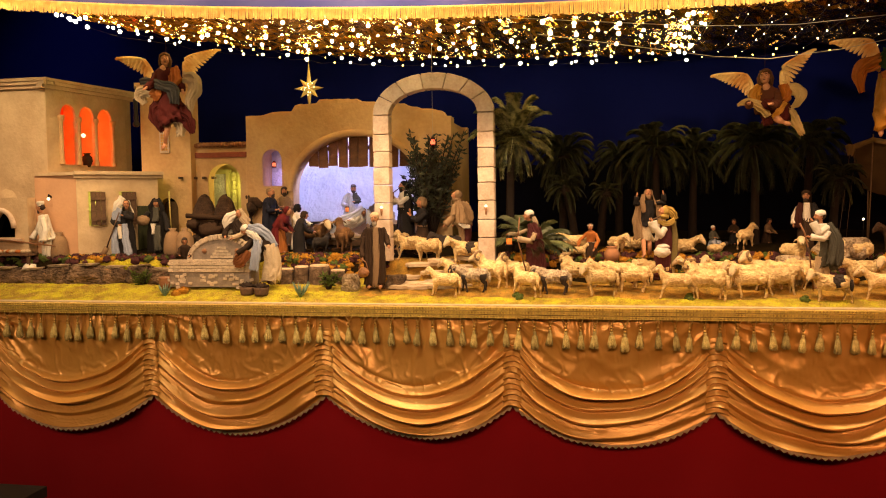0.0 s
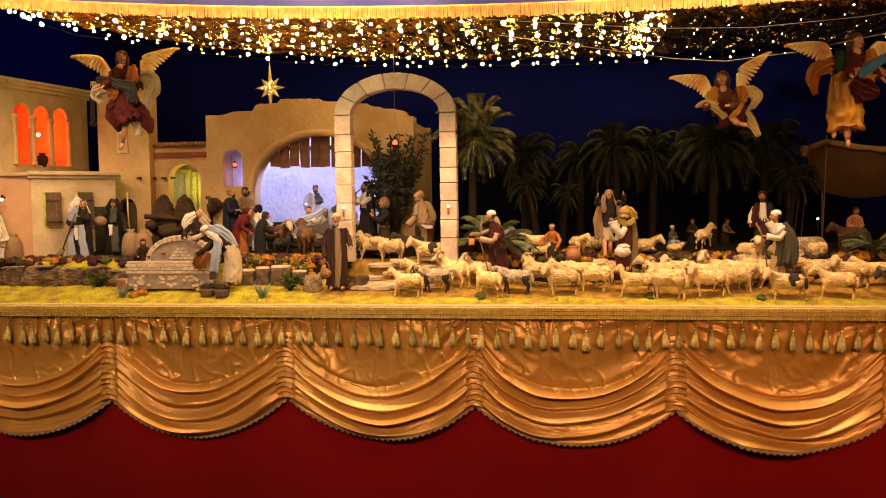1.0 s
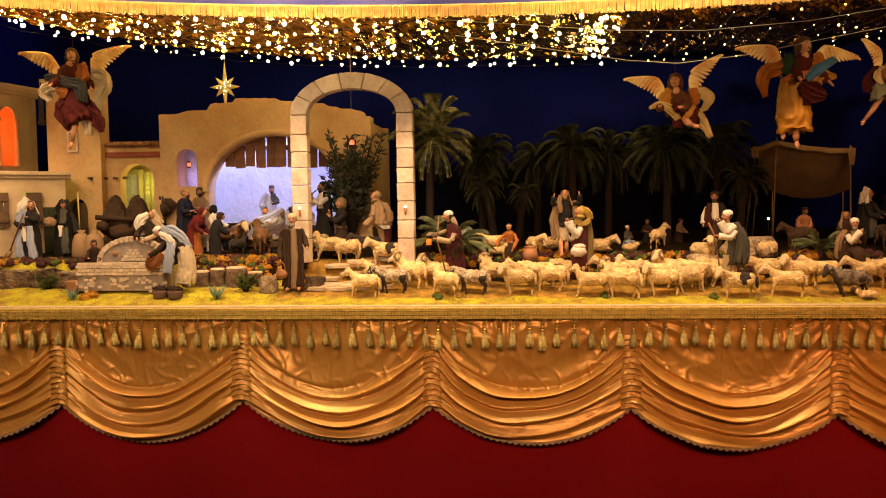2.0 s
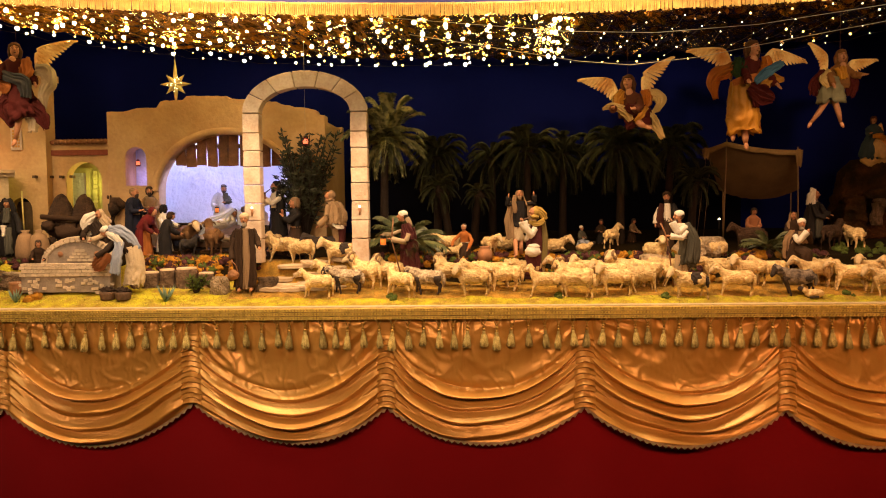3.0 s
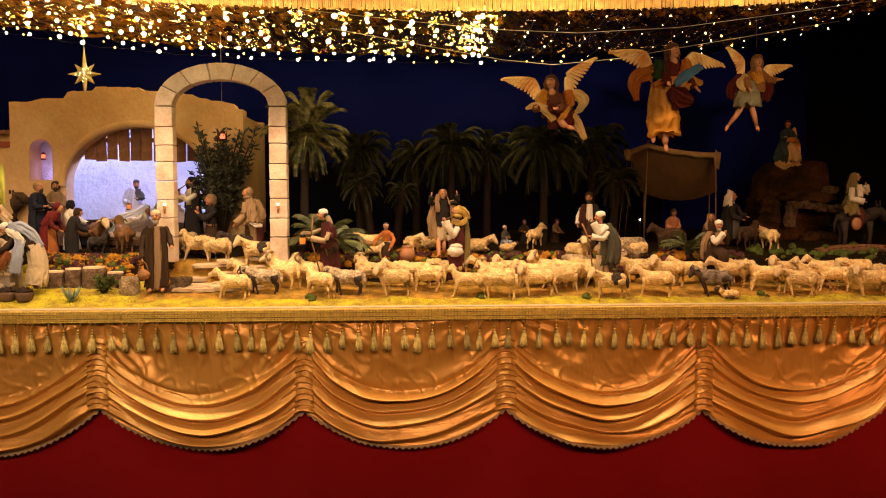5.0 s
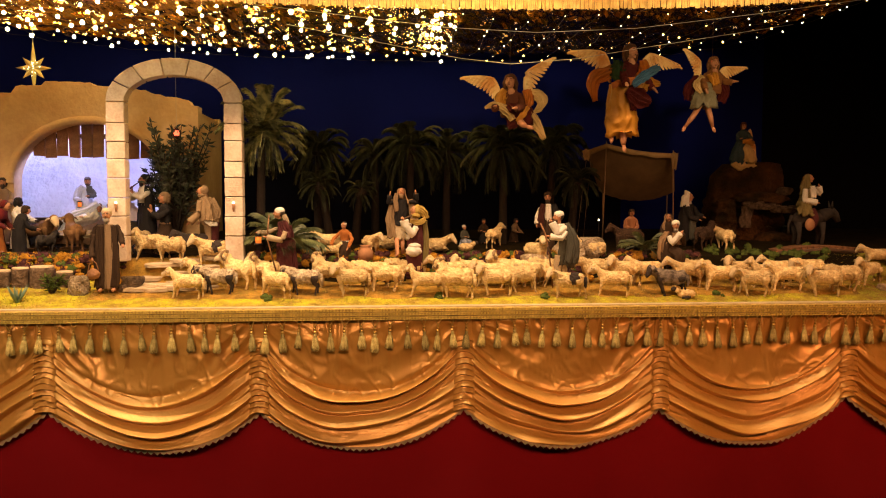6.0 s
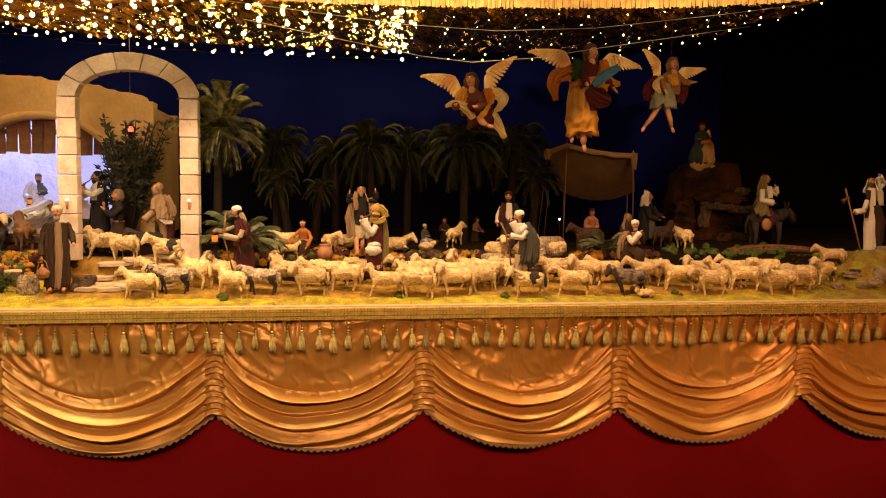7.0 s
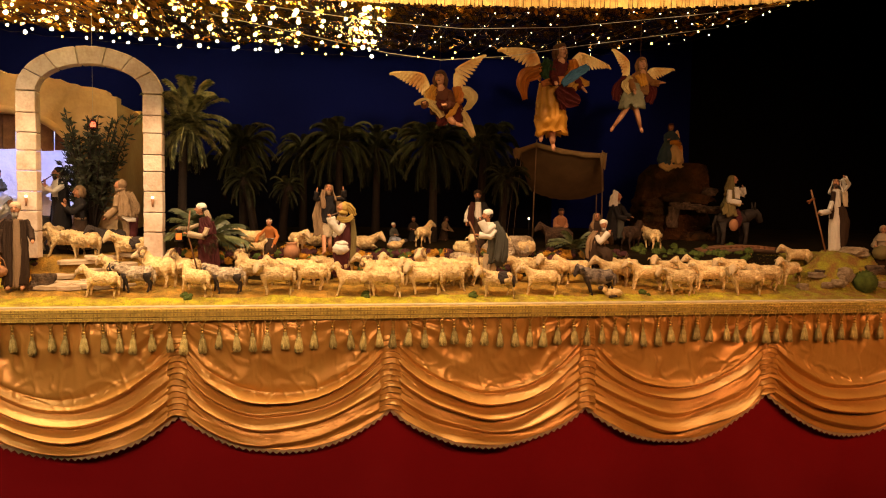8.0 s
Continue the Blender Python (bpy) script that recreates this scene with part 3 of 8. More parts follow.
def build_canopy():
    g, nx, ny = Geo(), 260, 40
    vs = []
    for j in range(ny + 1):
        for i in range(nx + 1):
            x = -2.18 + 4.2 * i / nx
            y = 3.0 + (canopy_back(x) - 3.0) * j / ny
            f = noise.noise((x * 16, y * 13, 1)) * 0.022 + abs(noise.noise((x * 34 + y * 20, y * 30, 5))) * 0.020
            vs.append((x, y, canopy_z(x) + 0.012 + f))
    fs = [(j * (nx + 1) + i, j * (nx + 1) + i + 1, (j + 1) * (nx + 1) + i + 1, (j + 1) * (nx + 1) + i) for j in range(ny) for i in range(nx)]
    g.add(vs, fs, 0, False)
    g.make("foil_ceiling", FOIL, canopy, "crumpled gold foil sheet")
    g = Geo()
    rng = random.Random(4)
    n = 900
    for i in range(n):
        x = -3.2 + 6.4 * i / n
        z = canopy_z(min(2.9, max(-2.9, x)))
        h = 0.046 + rng.uniform(-0.004, 0.004)
        dx = rng.uniform(-0.002, 0.002)
        g.add([(x, 2.986, z + 0.04), (x + 0.0068, 2.986, z + 0.04), (x + 0.0068 + dx, 2.984 + rng.uniform(-0.004, 0.004), z + 0.04 - h), (x + dx, 2.984, z + 0.04 - h), (x + 0.0034, 2.978, z + 0.03)], [(0, 3, 4), (3, 2, 4), (2, 1, 4), (1, 0, 4)], 0, False)
    g.make("fringe", FRINGE, canopy, "gold thread fringe")
    g = Geo().add([(-3.2 + 6.4 * i / 120, 2.99 + 0.012 * math.sin(i * 0.9) * (q > 0), canopy_z(min(2.9, max(-2.9, -3.2 + 6.4 * i / 120))) + 0.03 + 0.5 * q) for i in range(121) for q in (0, 0.3, 1)],
                  [(3 * i + q, 3 * i + 3 + q, 3 * i + 4 + q, 3 * i + 1 + q) for i in range(120) for q in (0, 1)])
    g.make("valance", BLUE, canopy, "blue satin valance above the fringe")


build_canopy()


def build_bulbs():
    rng = random.Random(8)
    bright, dim = Geo().ball((0, 0, 0), 0.0062, 0, 8, 6).mesh("bulb", BULB), Geo().ball((0, 0, 0), 0.0022, 0, 8, 6).mesh("bulb", BULB_DIM)
    amber = Geo().ball((0, 0, 0), 0.0036, 0, 8, 6).mesh("bulb", BULB_AMBER)
    string = thing("light_string", "warm white fairy lights strung under the foil", "string lights")
    wire = Geo()

    def strand(spots, lit):
        for a, b in zip(spots, spots[1:]):
            wire.tube([a, ((a[0] + b[0]) / 2, (a[1] + b[1]) / 2, min(a[2], b[2]) - 0.003), b], 0.0006, 3, 0, caps=False)
        for p in spots:
            k = rng.random()
            me = (bright if k < 0.72 else amber) if lit else (dim if k < 0.7 else amber)
            part("bulb", me, string, pose(*p) @ Matrix.Diagonal((*[rng.uniform(0.65, 1.4)] * 3, 1)))

    x = -2.14
    while x < 1.98:
        lit = x < 0.42
        back = canopy_back(x)
        n = 6 if lit else 5
        strand([(x + rng.uniform(-0.018, 0.018), 3.01 + (back - 3.01) * (i + rng.uniform(0.1, 0.9)) / n, canopy_z(x) - rng.uniform(0.002, 0.016)) for i in range(n)], lit)
        x += 0.086 if lit else 0.125
    edge = [-2.1 + 0.105 * i + rng.uniform(-0.03, 0.03) for i in range(39)]
    spots = [(x, canopy_back(x) - 0.01, canopy_z(x) - 0.012 - rng.uniform(0, 0.01)) for x in edge if x < 1.98]
    strand([p for p in spots if p[0] < 0.45], True)
    strand([p for p in spots if p[0] >= 0.45], False)
    for x in (0.34, 0.37, 0.40, 0.42):
        strand([(x + rng.uniform(-0.012, 0.012), 3.05 + 0.20 * i + rng.uniform(-0.05, 0.05), canopy_z(x) - 0.01) for i in range(5)], True)
    tagged(wire.make("wire", DARKWIRE, string), kind="stuff")


build_bulbs()

# ---- stone arch ----
def build_arch():
    cx, y0, y1 = -0.643, 3.29, 3.35
    z0, spring, top = 1.325, 1.900, 2.066
    half, w = 0.252, 0.067
    arch = thing("stone_arch", "free-standing pale stone arch of cut blocks", "arch")
    rng = random.Random(3)

    def block(vs, fs):
        bm = bmesh.new()
        bv = [bm.verts.new(v) for v in vs]
        for f in fs:
            bm.faces.new([bv[i] for i in f])
        bmesh.ops.recalc_face_normals(bm, faces=bm.faces)
        bmesh.ops.bevel(bm, geom=bm.edges[:], offset=0.002, segments=1, affect="EDGES")
        bmesh.ops.subdivide_edges(bm, edges=[e for e in bm.edges if e.calc_length() > 0.02], cuts=3, use_grid_fill=True)
        for v in bm.verts:
            v.co += Vector((noise.noise(v.co * 70), noise.noise(v.co * 70 + Vector((5, 0, 0))), noise.noise(v.co * 70 + Vector((0, 9, 0))))) * 0.0013
        me = bpy.data.meshes.new("block")
        bm.to_mesh(me)
        bm.free()
        me.materials.append(STONE)
        part("block", me, arch)

    quad = [(0, 1, 2, 3), (4, 7, 6, 5), (0, 4, 5, 1), (1, 5, 6, 2), (2, 6, 7, 3), (3, 7, 4, 0)]
    for s in (-1, 1):
        xa, xb = cx + s * half, cx + s * (half - w)
        x0, x1 = min(xa, xb), max(xa, xb)
        n = 8
        zs = [z0 - 0.03] + [z0 + (spring - z0) * i / n + rng.uniform(-0.006, 0.006) for i in range(1, n)] + [spring]
        for a, b in zip(zs, zs[1:]):
            b -= 0.003
            j = lambda: rng.uniform(-0.0015, 0.0015)
            block([(x0 + j(), y0 + j(), a), (x1 + j(), y0 + j(), a), (x1 + j(), y0 + j(), b), (x0 + j(), y0 + j(), b),
                   (x0, y1, a), (x1, y1, a), (x1, y1, b), (x0, y1, b)], quad)
    cuts = [0, 30, 53, 76, 101, 127, 152, 180]
    ro, ri, rise_o, rise_i = half, half - w, top - spring, top - spring - 0.064
    for a, b in zip(cuts, cuts[1:]):
        vs, m = [], 3
        for y in (y0, y1):
            for i in range(m + 1):
                t = radians(a + 0.5 + (b - a - 1.0) * i / m)
                vs.append((cx + ro * math.cos(t), y, spring + rise_o * math.sin(t)))
                vs.append((cx + ri * math.cos(t), y, spring + rise_i * math.sin(t)))
        o = 2 * (m + 1)
        fs = []
        for i in range(m):
            k = 2 * i
            fs += [(k, k + 1, k + 3, k + 2), (o + k, o + k + 2, o + k + 3, o + k + 1), (k, k + 2, o + k + 2, o + k), (k + 1, o + k + 1, o + k + 3, k + 3)]
        fs += [(0, o, o + 1, 1), (2 * m, 2 * m + 1, o + 2 * m + 1, o + 2 * m)]
        block(vs, fs)
    for s in (-1, 1):
        sc = part("sconce", Geo().tube([(0, 0, -0.03), (0, 0, 0)], [0.003, 0.006], 8).mesh("sconce", TERRA), arch, pose(cx + s * (half - w / 2), y0 - 0.008, 1.515), "small iron wall lamp")
        part("bulb", Geo().ball((0, 0, 0.004), 0.0055, 0, 8, 6).mesh("bulb", GLOW), sc)


build_arch()
# ---- buildings ----
def rough_line(pts, step, amp, seed):
    """A broken line resampled and roughened in z."""
    out = []
    for (xa, za), (xb, zb) in zip(pts, pts[1:]):
        n = max(1, int(math.hypot(xb - xa, zb - za) / step))
        for i in range(n):
            q = i / n
            x, z = xa + (xb - xa) * q, za + (zb - za) * q
            out.append((x + amp * noise.noise((x * 40, z * 40, seed)), z + amp * noise.noise((x * 40 + 9, z * 40, seed))))
    return out + [pts[-1]]


def build_grotto():
    house = thing("stable_building", "crumbling ochre plaster stable with a wide arched opening", "building")
    y0, y1 = 3.64, 3.72
    top = [(-0.625, 1.925), (-0.655, 1.93), (-0.665, 1.95), (-0.78, 1.968), (-0.88, 1.995), (-1.05, 2.005), (-1.065, 2.018), (-1.245, 2.022), (-1.26, 2.005), (-1.36, 2.000), (-1.38, 1.972), (-1.49, 1.968), (-1.51, 1.958), (-1.608, 1.956)]
    outer = [(-1.608, 1.30), (-0.625, 1.30)] + rough_line(top, 0.02, 0.006, 2)
    main = arch_loop(-1.075, 0.305, 1.32, 1.60, 0.25, 24)
    niche = arch_loop(-1.482, 0.048, 1.625, 1.75, 0.048, 10)
    me = slab(outer, [main, niche], y0, y1).mesh("wall", PLASTER)
    part("wall", fix_normals(me), house)
    # raised arch moulding
    g = Geo()
    ring = [( -1.075 - 0.335 * math.cos(math.pi * i / 28), 1.60 + 0.278 * math.sin(math.pi * i / 28)) for i in range(29)]
    inn = [( -1.075 - 0.305 * math.cos(math.pi * i / 28), 1.60 + 0.25 * math.sin(math.pi * i / 28)) for i in range(29)]
    vs = [(x, y0 - 0.012, z) for x, z in ring] + [(x, y0 - 0.012, z) for x, z in inn] + [(x, y0 + 0.01, z) for x, z in ring] + [(x, y0 + 0.01, z) for x, z in inn]
    fs = []
    for i in range(28):
        fs += [(i, 29 + i, 30 + i, i + 1), (i, i + 1, 59 + i, 58 + i), (29 + i, 87 + i, 88 + i, 30 + i)]
    part("moulding", fix_normals(g.add(vs, fs).mesh("moulding", PLASTER)), house)
    # the white inner vault
    vs, fs, n, m = [], [], 30, 14
    for j in range(m + 1):
        d = j / m
        for i in range(n + 1):
            w = math.pi * i / n
            r = 0.372 * math.sqrt(max(0.0, 1 - (0.98 * d) ** 2.4))
            b = 0.010 * noise.noise((math.cos(w) * 6, d * 6, math.sin(w) * 6))
            vs.append((-1.075 - (r + b) * math.cos(w), y1 + 0.34 * d, 1.45 + (r * 0.95 + b) * math.sin(w) * 1.2))
    for j in range(m):
        for i in range(n):
            a = j * (n + 1) + i
            fs.append((a, a + n + 1, a + n + 2, a + 1))
    part("vault", Geo().add(vs, fs).mesh("vault", WHITEWASH), house, None, "whitewashed rough plaster vault")
    part("side_wall", Geo().box(-1.607, -1.54, y1, 4.15, 1.30, 1.94).mesh("side_wall", PLASTER), house)
    part("side_wall", Geo().box(-0.69, -0.63, y1, 4.15, 1.30, 1.884).mesh("side_wall", PLASTER), house)
    part("back_wall", Geo().box(-1.607, -0.63, 4.15, 4.2, 1.30, 1.92).mesh("back_wall", PLASTER), house)
    part("roof", Geo().box(-1.606, -0.64, y1, 4.2, 1.885, 1.91).mesh("roof", PLASTER), house)
    part("niche_back", Geo().box(-1.56, -1.44, y1 + 0.06, y1 + 0.07, 1.6, 1.83).mesh("niche_back", WHITEWASH), house)
    rng = random.Random(5)
    for i in range(11):
        x = -1.300 + 0.0490 * i
        zl = 1.714 - 0.0008 * i + rng.uniform(-0.005, 0.005)
        part("plank", Geo().box(-0.0225, 0.0225, 0, 0.012, 0, 1.87 - zl, jit=0.003, rng=rng).mesh("plank", WOODL), house, pose(x, 3.70, zl, 0, rng.uniform(-1.6, 1.6), 0))
    part("beam", Geo().tube([(-1.26, 3.718, 1.80), (-0.80, 3.718, 1.80)], 0.011, 8).mesh("beam", WOOD), house)


build_grotto()


def build_house():
    h = thing("town_house", "two-storey cream plaster house with lit arcade windows", "house")
    # upper storey: front wall and the receding side wall with three arches
    a, b = Vector((-2.52, 3.45)), Vector((-2.42, 3.95))
    L = (b - a).length
    ang = math.degrees(math.atan2(b.y - a.y, b.x - a.x))
    side = pose(a.x, a.y, 0, 0, 0, ang)
    holes = [arch_loop(u, 0.048, 1.745, 1.976, 0.058, 12) for u in (0.132, 0.246, 0.365)]
    me = slab([(0, 1.25), (L, 1.25), (L, 2.115), (0, 2.115)], holes, 0, 0.016).mesh("side_wall", PLASTER_L)
    part("side_wall", fix_normals(me), h, side)
    part("front_wall", Geo().box(-3.3, -2.52, 3.45, 3.50, 1.25, 2.115).mesh("front_wall", PLASTER_L), h)
    part("back_wall", Geo().box(-3.3, -2.42, 3.95, 4.0, 1.25, 2.115).mesh("back_wall", PLASTER_L), h)
    part("floor_slab", Geo().box(-3.3, -2.56, 3.5, 3.95, 1.71, 1.735).mesh("floor_slab", ORANGE), h)
    part("room_wall", Geo().box(-2.80, -2.78, 3.5, 3.95, 1.735, 2.11).mesh("room_wall", ORANGE), h)
    part("roof", Geo().box(-3.3, -2.48, 3.47, 3.99, 2.115, 2.13).mesh("roof", PLASTER_L), h)
    g, front = Geo(), Geo()
    for d, z0, z1 in ((0.014, 2.095, 2.112), (0.026, 2.112, 2.128), (0.034, 2.128, 2.142)):
        g.box(-0.03, L + 0.06, -d, 0.02, z0, z1, 0, side)
        front.box(-3.3, -2.52 + d, 3.45 - d, 3.47, z0, z1)
    part("cornice", g.mesh("cornice", PLASTER_L), h)
    part("cornice", front.mesh("cornice", PLASTER_L), h)
    for u in (0.082, 0.189, 0.298, 0.414):
        g = Geo().lathe([(0.014, 1.745), (0.014, 1.757), (0.011, 1.765), (0.010, 1.945), (0.011, 1.95), (0.015, 1.962), (0.016, 1.978), (0.0, 1.978)], 0, 12)
        part("column", g.mesh("column", PLASTER), h, side @ pose(u, -0.006, 0))
    part("room_lamp", Geo().ball((0, 0, 0), 0.010, 0, 10, 8).mesh("room_lamp", GLOW), h, side @ pose(0.252, 0.03, 1.895), "glowing bulb")
    # lower annex, its face turned
    a2, b2 = Vector((-2.342, 3.40)), Vector((-2.07, 3.64))
    L2 = (b2 - a2).length
    face = pose(a2.x, a2.y, 0, 0, 0, math.degrees(math.atan2(b2.y - a2.y, b2.x - a2.x)))
    holes = [[(0.05, 1.45), (0.11, 1.45), (0.11, 1.61), (0.05, 1.61)], [(0.185, 1.45), (0.25, 1.45), (0.25, 1.61), (0.185, 1.61)]]
    me = slab([(0, 1.25), (L2, 1.25), (L2, 1.69), (0, 1.69)], holes, 0, 0.04).mesh("annex_wall", PLASTER_L)
    part("annex_wall", fix_normals(me), h, face)
    part("annex_front", Geo().box(-2.56, -2.342, 3.405, 3.448, 1.25, 1.685).mesh("annex_front", SALMON), h)
    g = Geo()
    for d, z0, z1 in ((0.010, 1.672, 1.688), (0.022, 1.688, 1.704)):
        g.box(-0.01, L2 + 0.025, -d, 0.03, z0, z1, 0, face)
    g.add([(-2.56, 3.40, 1.70), (-2.342, 3.39, 1.70), (-2.06, 3.63, 1.70), (-2.3, 4.0, 1.70), (-2.56, 4.0, 1.70), (-2.56, 3.40, 1.685), (-2.342, 3.39, 1.685), (-2.06, 3.63, 1.685), (-2.3, 4.0, 1.685), (-2.56, 4.0, 1.685)],
          [(0, 1, 2, 3, 4), (9, 8, 7, 6, 5), (0, 5, 6, 1), (1, 6, 7, 2), (2, 7, 8, 3), (3, 8, 9, 4), (4, 9, 5, 0)], 0, False)
    part("annex_roof", g.mesh("annex_roof", PLASTER_L), h)
    for u in (0.028, 0.165):
        sh = Geo()
        for i in range(3):
            sh.box(0.022 * i, 0.022 * i + 0.0205, -0.016, -0.008, 0, 0.155)
        sh.box(0, 0.065, -0.022, -0.016, 0.022, 0.036)
        sh.box(0, 0.065, -0.022, -0.016, 0.118, 0.132)
        part("shutter", sh.mesh("shutter", WOOD), h, face @ pose(u + 0.03, 0, 1.452), "dark brown plank shutter")
    lamp("annex_lamp", "POINT", face @ pose(0.14, 0.11, 1.56), 0.5, (0.95, 0.95, 0.25), 0.01)
    part("lit_room", Geo().box(0.02, L2 - 0.02, 0.16, 0.165, 1.4, 1.66).mesh("lit_room", YELLOWRM), h, face)
    door = Geo()
    for i in range(4):
        door.box(0.265 + 0.02 * i, 0.284 + 0.02 * i, -0.006, 0.004, 1.29, 1.54)
    part("door", door.mesh("door", DOORGREEN), h, face, "dark green plank door")
    # oven at the left end
    g = Geo()
    g.lathe([(0.155, 1.29), (0.155, 1.56), (0.145, 1.62), (0.11, 1.68), (0.085, 1.71), (0.10, 1.735), (0.0, 1.736)], 0, 20, off=(-2.745, 3.59))
    part("oven", g.mesh("oven", PLASTER_L), h, None, "domed whitewashed bread oven")
    t = thing("square_tower", "square ochre plaster tower with a small latticed window", "tower")
    me = slab([(-2.215, 1.28), (-1.95, 1.28), (-1.95, 2.13), (-2.215, 2.13)], [arch_loop(-2.075, 0.05, 1.30, 1.52, 0.06, 10)], 3.75, 3.80).mesh("wall", PLASTER)
    part("wall", fix_normals(me), t)
    part("side_wall", Geo().box(-1.99, -1.951, 3.80, 3.84, 1.28, 2.13).mesh("side_wall", PLASTER), t)
    part("side_wall", Geo().box(-2.214, -2.17, 3.80, 3.84, 1.28, 2.13).mesh("side_wall", PLASTER), t)
    part("dark_room", Geo().box(-2.17, -1.99, 3.83, 3.835, 1.28, 1.7).mesh("dark_room", BLACK), t)
    part("cap", Geo().box(-2.235, -1.93, 3.735, 3.85, 2.12, 2.15).mesh("cap", PLASTER), t)
    c = thing("link_wall", "low plaster wall with a tiled coping and arched doorway", "wall")
    me = slab([(-1.95, 1.28), (-1.60, 1.28), (-1.60, 1.83), (-1.95, 1.83)], [arch_loop(-1.80, 0.085, 1.30, 1.66, 0.085, 14)], 3.80, 3.86).mesh("wall", PLASTER)
    part("wall", fix_normals(me), c)
    part("red_band", Geo().box(-1.949, -1.637, 3.792, 3.80, 1.775, 1.80).mesh("red_band", BANDRED), c)
    for i in range(16):
        part("roof_tile", Geo().tube([(0, 0, 0), (0, 0.05, 0.012)], [0.0105, 0.009], 8).mesh("roof_tile", TERRA), c, pose(-1.94 + 0.0195 * i, 3.785, 1.835))
    part("lit_room", Geo().box(-2.08, -1.66, 3.98, 3.99, 1.28, 1.83).mesh("lit_room", YELLOWRM), c)
    lamp("orange_lamp", "POINT", side @ pose(0.27, 0.13, 1.9), 2.4, (1.0, 0.17, 0.02), 0.05)
    lamp("yellow_lamp", "POINT", pose(-1.78, 3.89, 1.64), 0.55, (1.0, 0.86, 0.22), 0.04)


build_house()


# ---- wings and drapery ----
def wing(g, root, bend, tip, mi):
    """A feathered wing: an arm from root over the bend to the tip, and three rows of round-tipped feathers."""
    root, bend, tip = Vector(root), Vector(bend), Vector(tip)

    def spine(q):
        a, b = root.lerp(bend, q), bend.lerp(tip, q)
        return a.lerp(b, q) * 0.55 + (root.lerp(bend, q / 0.42) if q < 0.42 else bend.lerp(tip, (q - 0.42) / 0.58)) * 0.45

    g.tube([spine(q / 10) for q in range(11)], [0.022, 0.027, 0.030, 0.030, 0.027, 0.023, 0.019, 0.015, 0.011, 0.008, 0.004], 8, mi, flat=0.6)
    out = (tip - bend).normalized()
    fall = (root - bend).normalized()
    span = (tip - bend).length
    for layer, (n, long, y) in enumerate(((17, 0.46, 0.016), (15, 0.31, 0.002), (13, 0.18, -0.012))):
        for i in range(n):
            q = 0.05 + 0.92 * i / (n - 1)
            d = (fall * (1.05 - q) + out * (0.10 + 1.15 * q)).normalized()
            p = spine(q) + Vector((0, y, 0)) + fall * 0.012
            ln = span * long * (0.55 + 0.45 * math.sin(math.pi * min(1, q + 0.1))) * (1 - 0.35 * smooth(0.75, 1.0, q))
            side = d.cross(Vector((0, 1, 0))).normalized()
            w = (0.020, 0.019, 0.018)[layer] * (1 - 0.35 * q)
            rim = [(0.0, 0.7), (0.35, 1.0), (0.72, 1.0), (0.90, 0.72), (1.0, 0.0), (0.90, -0.72), (0.72, -1.0), (0.35, -1.0), (0.0, -0.7)]
            vs = [p + d * ln * u + side * w * v + Vector((0, 0.008 * v + 0.010 * u * u, 0)) for u, v in rim]
            vs += [p + Vector((0, -0.006, 0)), p + d * ln * 0.8 + Vector((0, -0.002, 0)), p + d * ln * 0.5 + Vector((0, 0.014, 0))]
            g.add(vs, [(9, 0, 1), (9, 1, 10), (10, 1, 2), (10, 2, 3), (10, 3, 4), (10, 4, 5), (10, 5, 6), (10, 6, 7), (9, 10, 7), (9, 7, 8)] + [(11, k + 1, k) for k in range(8)], mi, False)


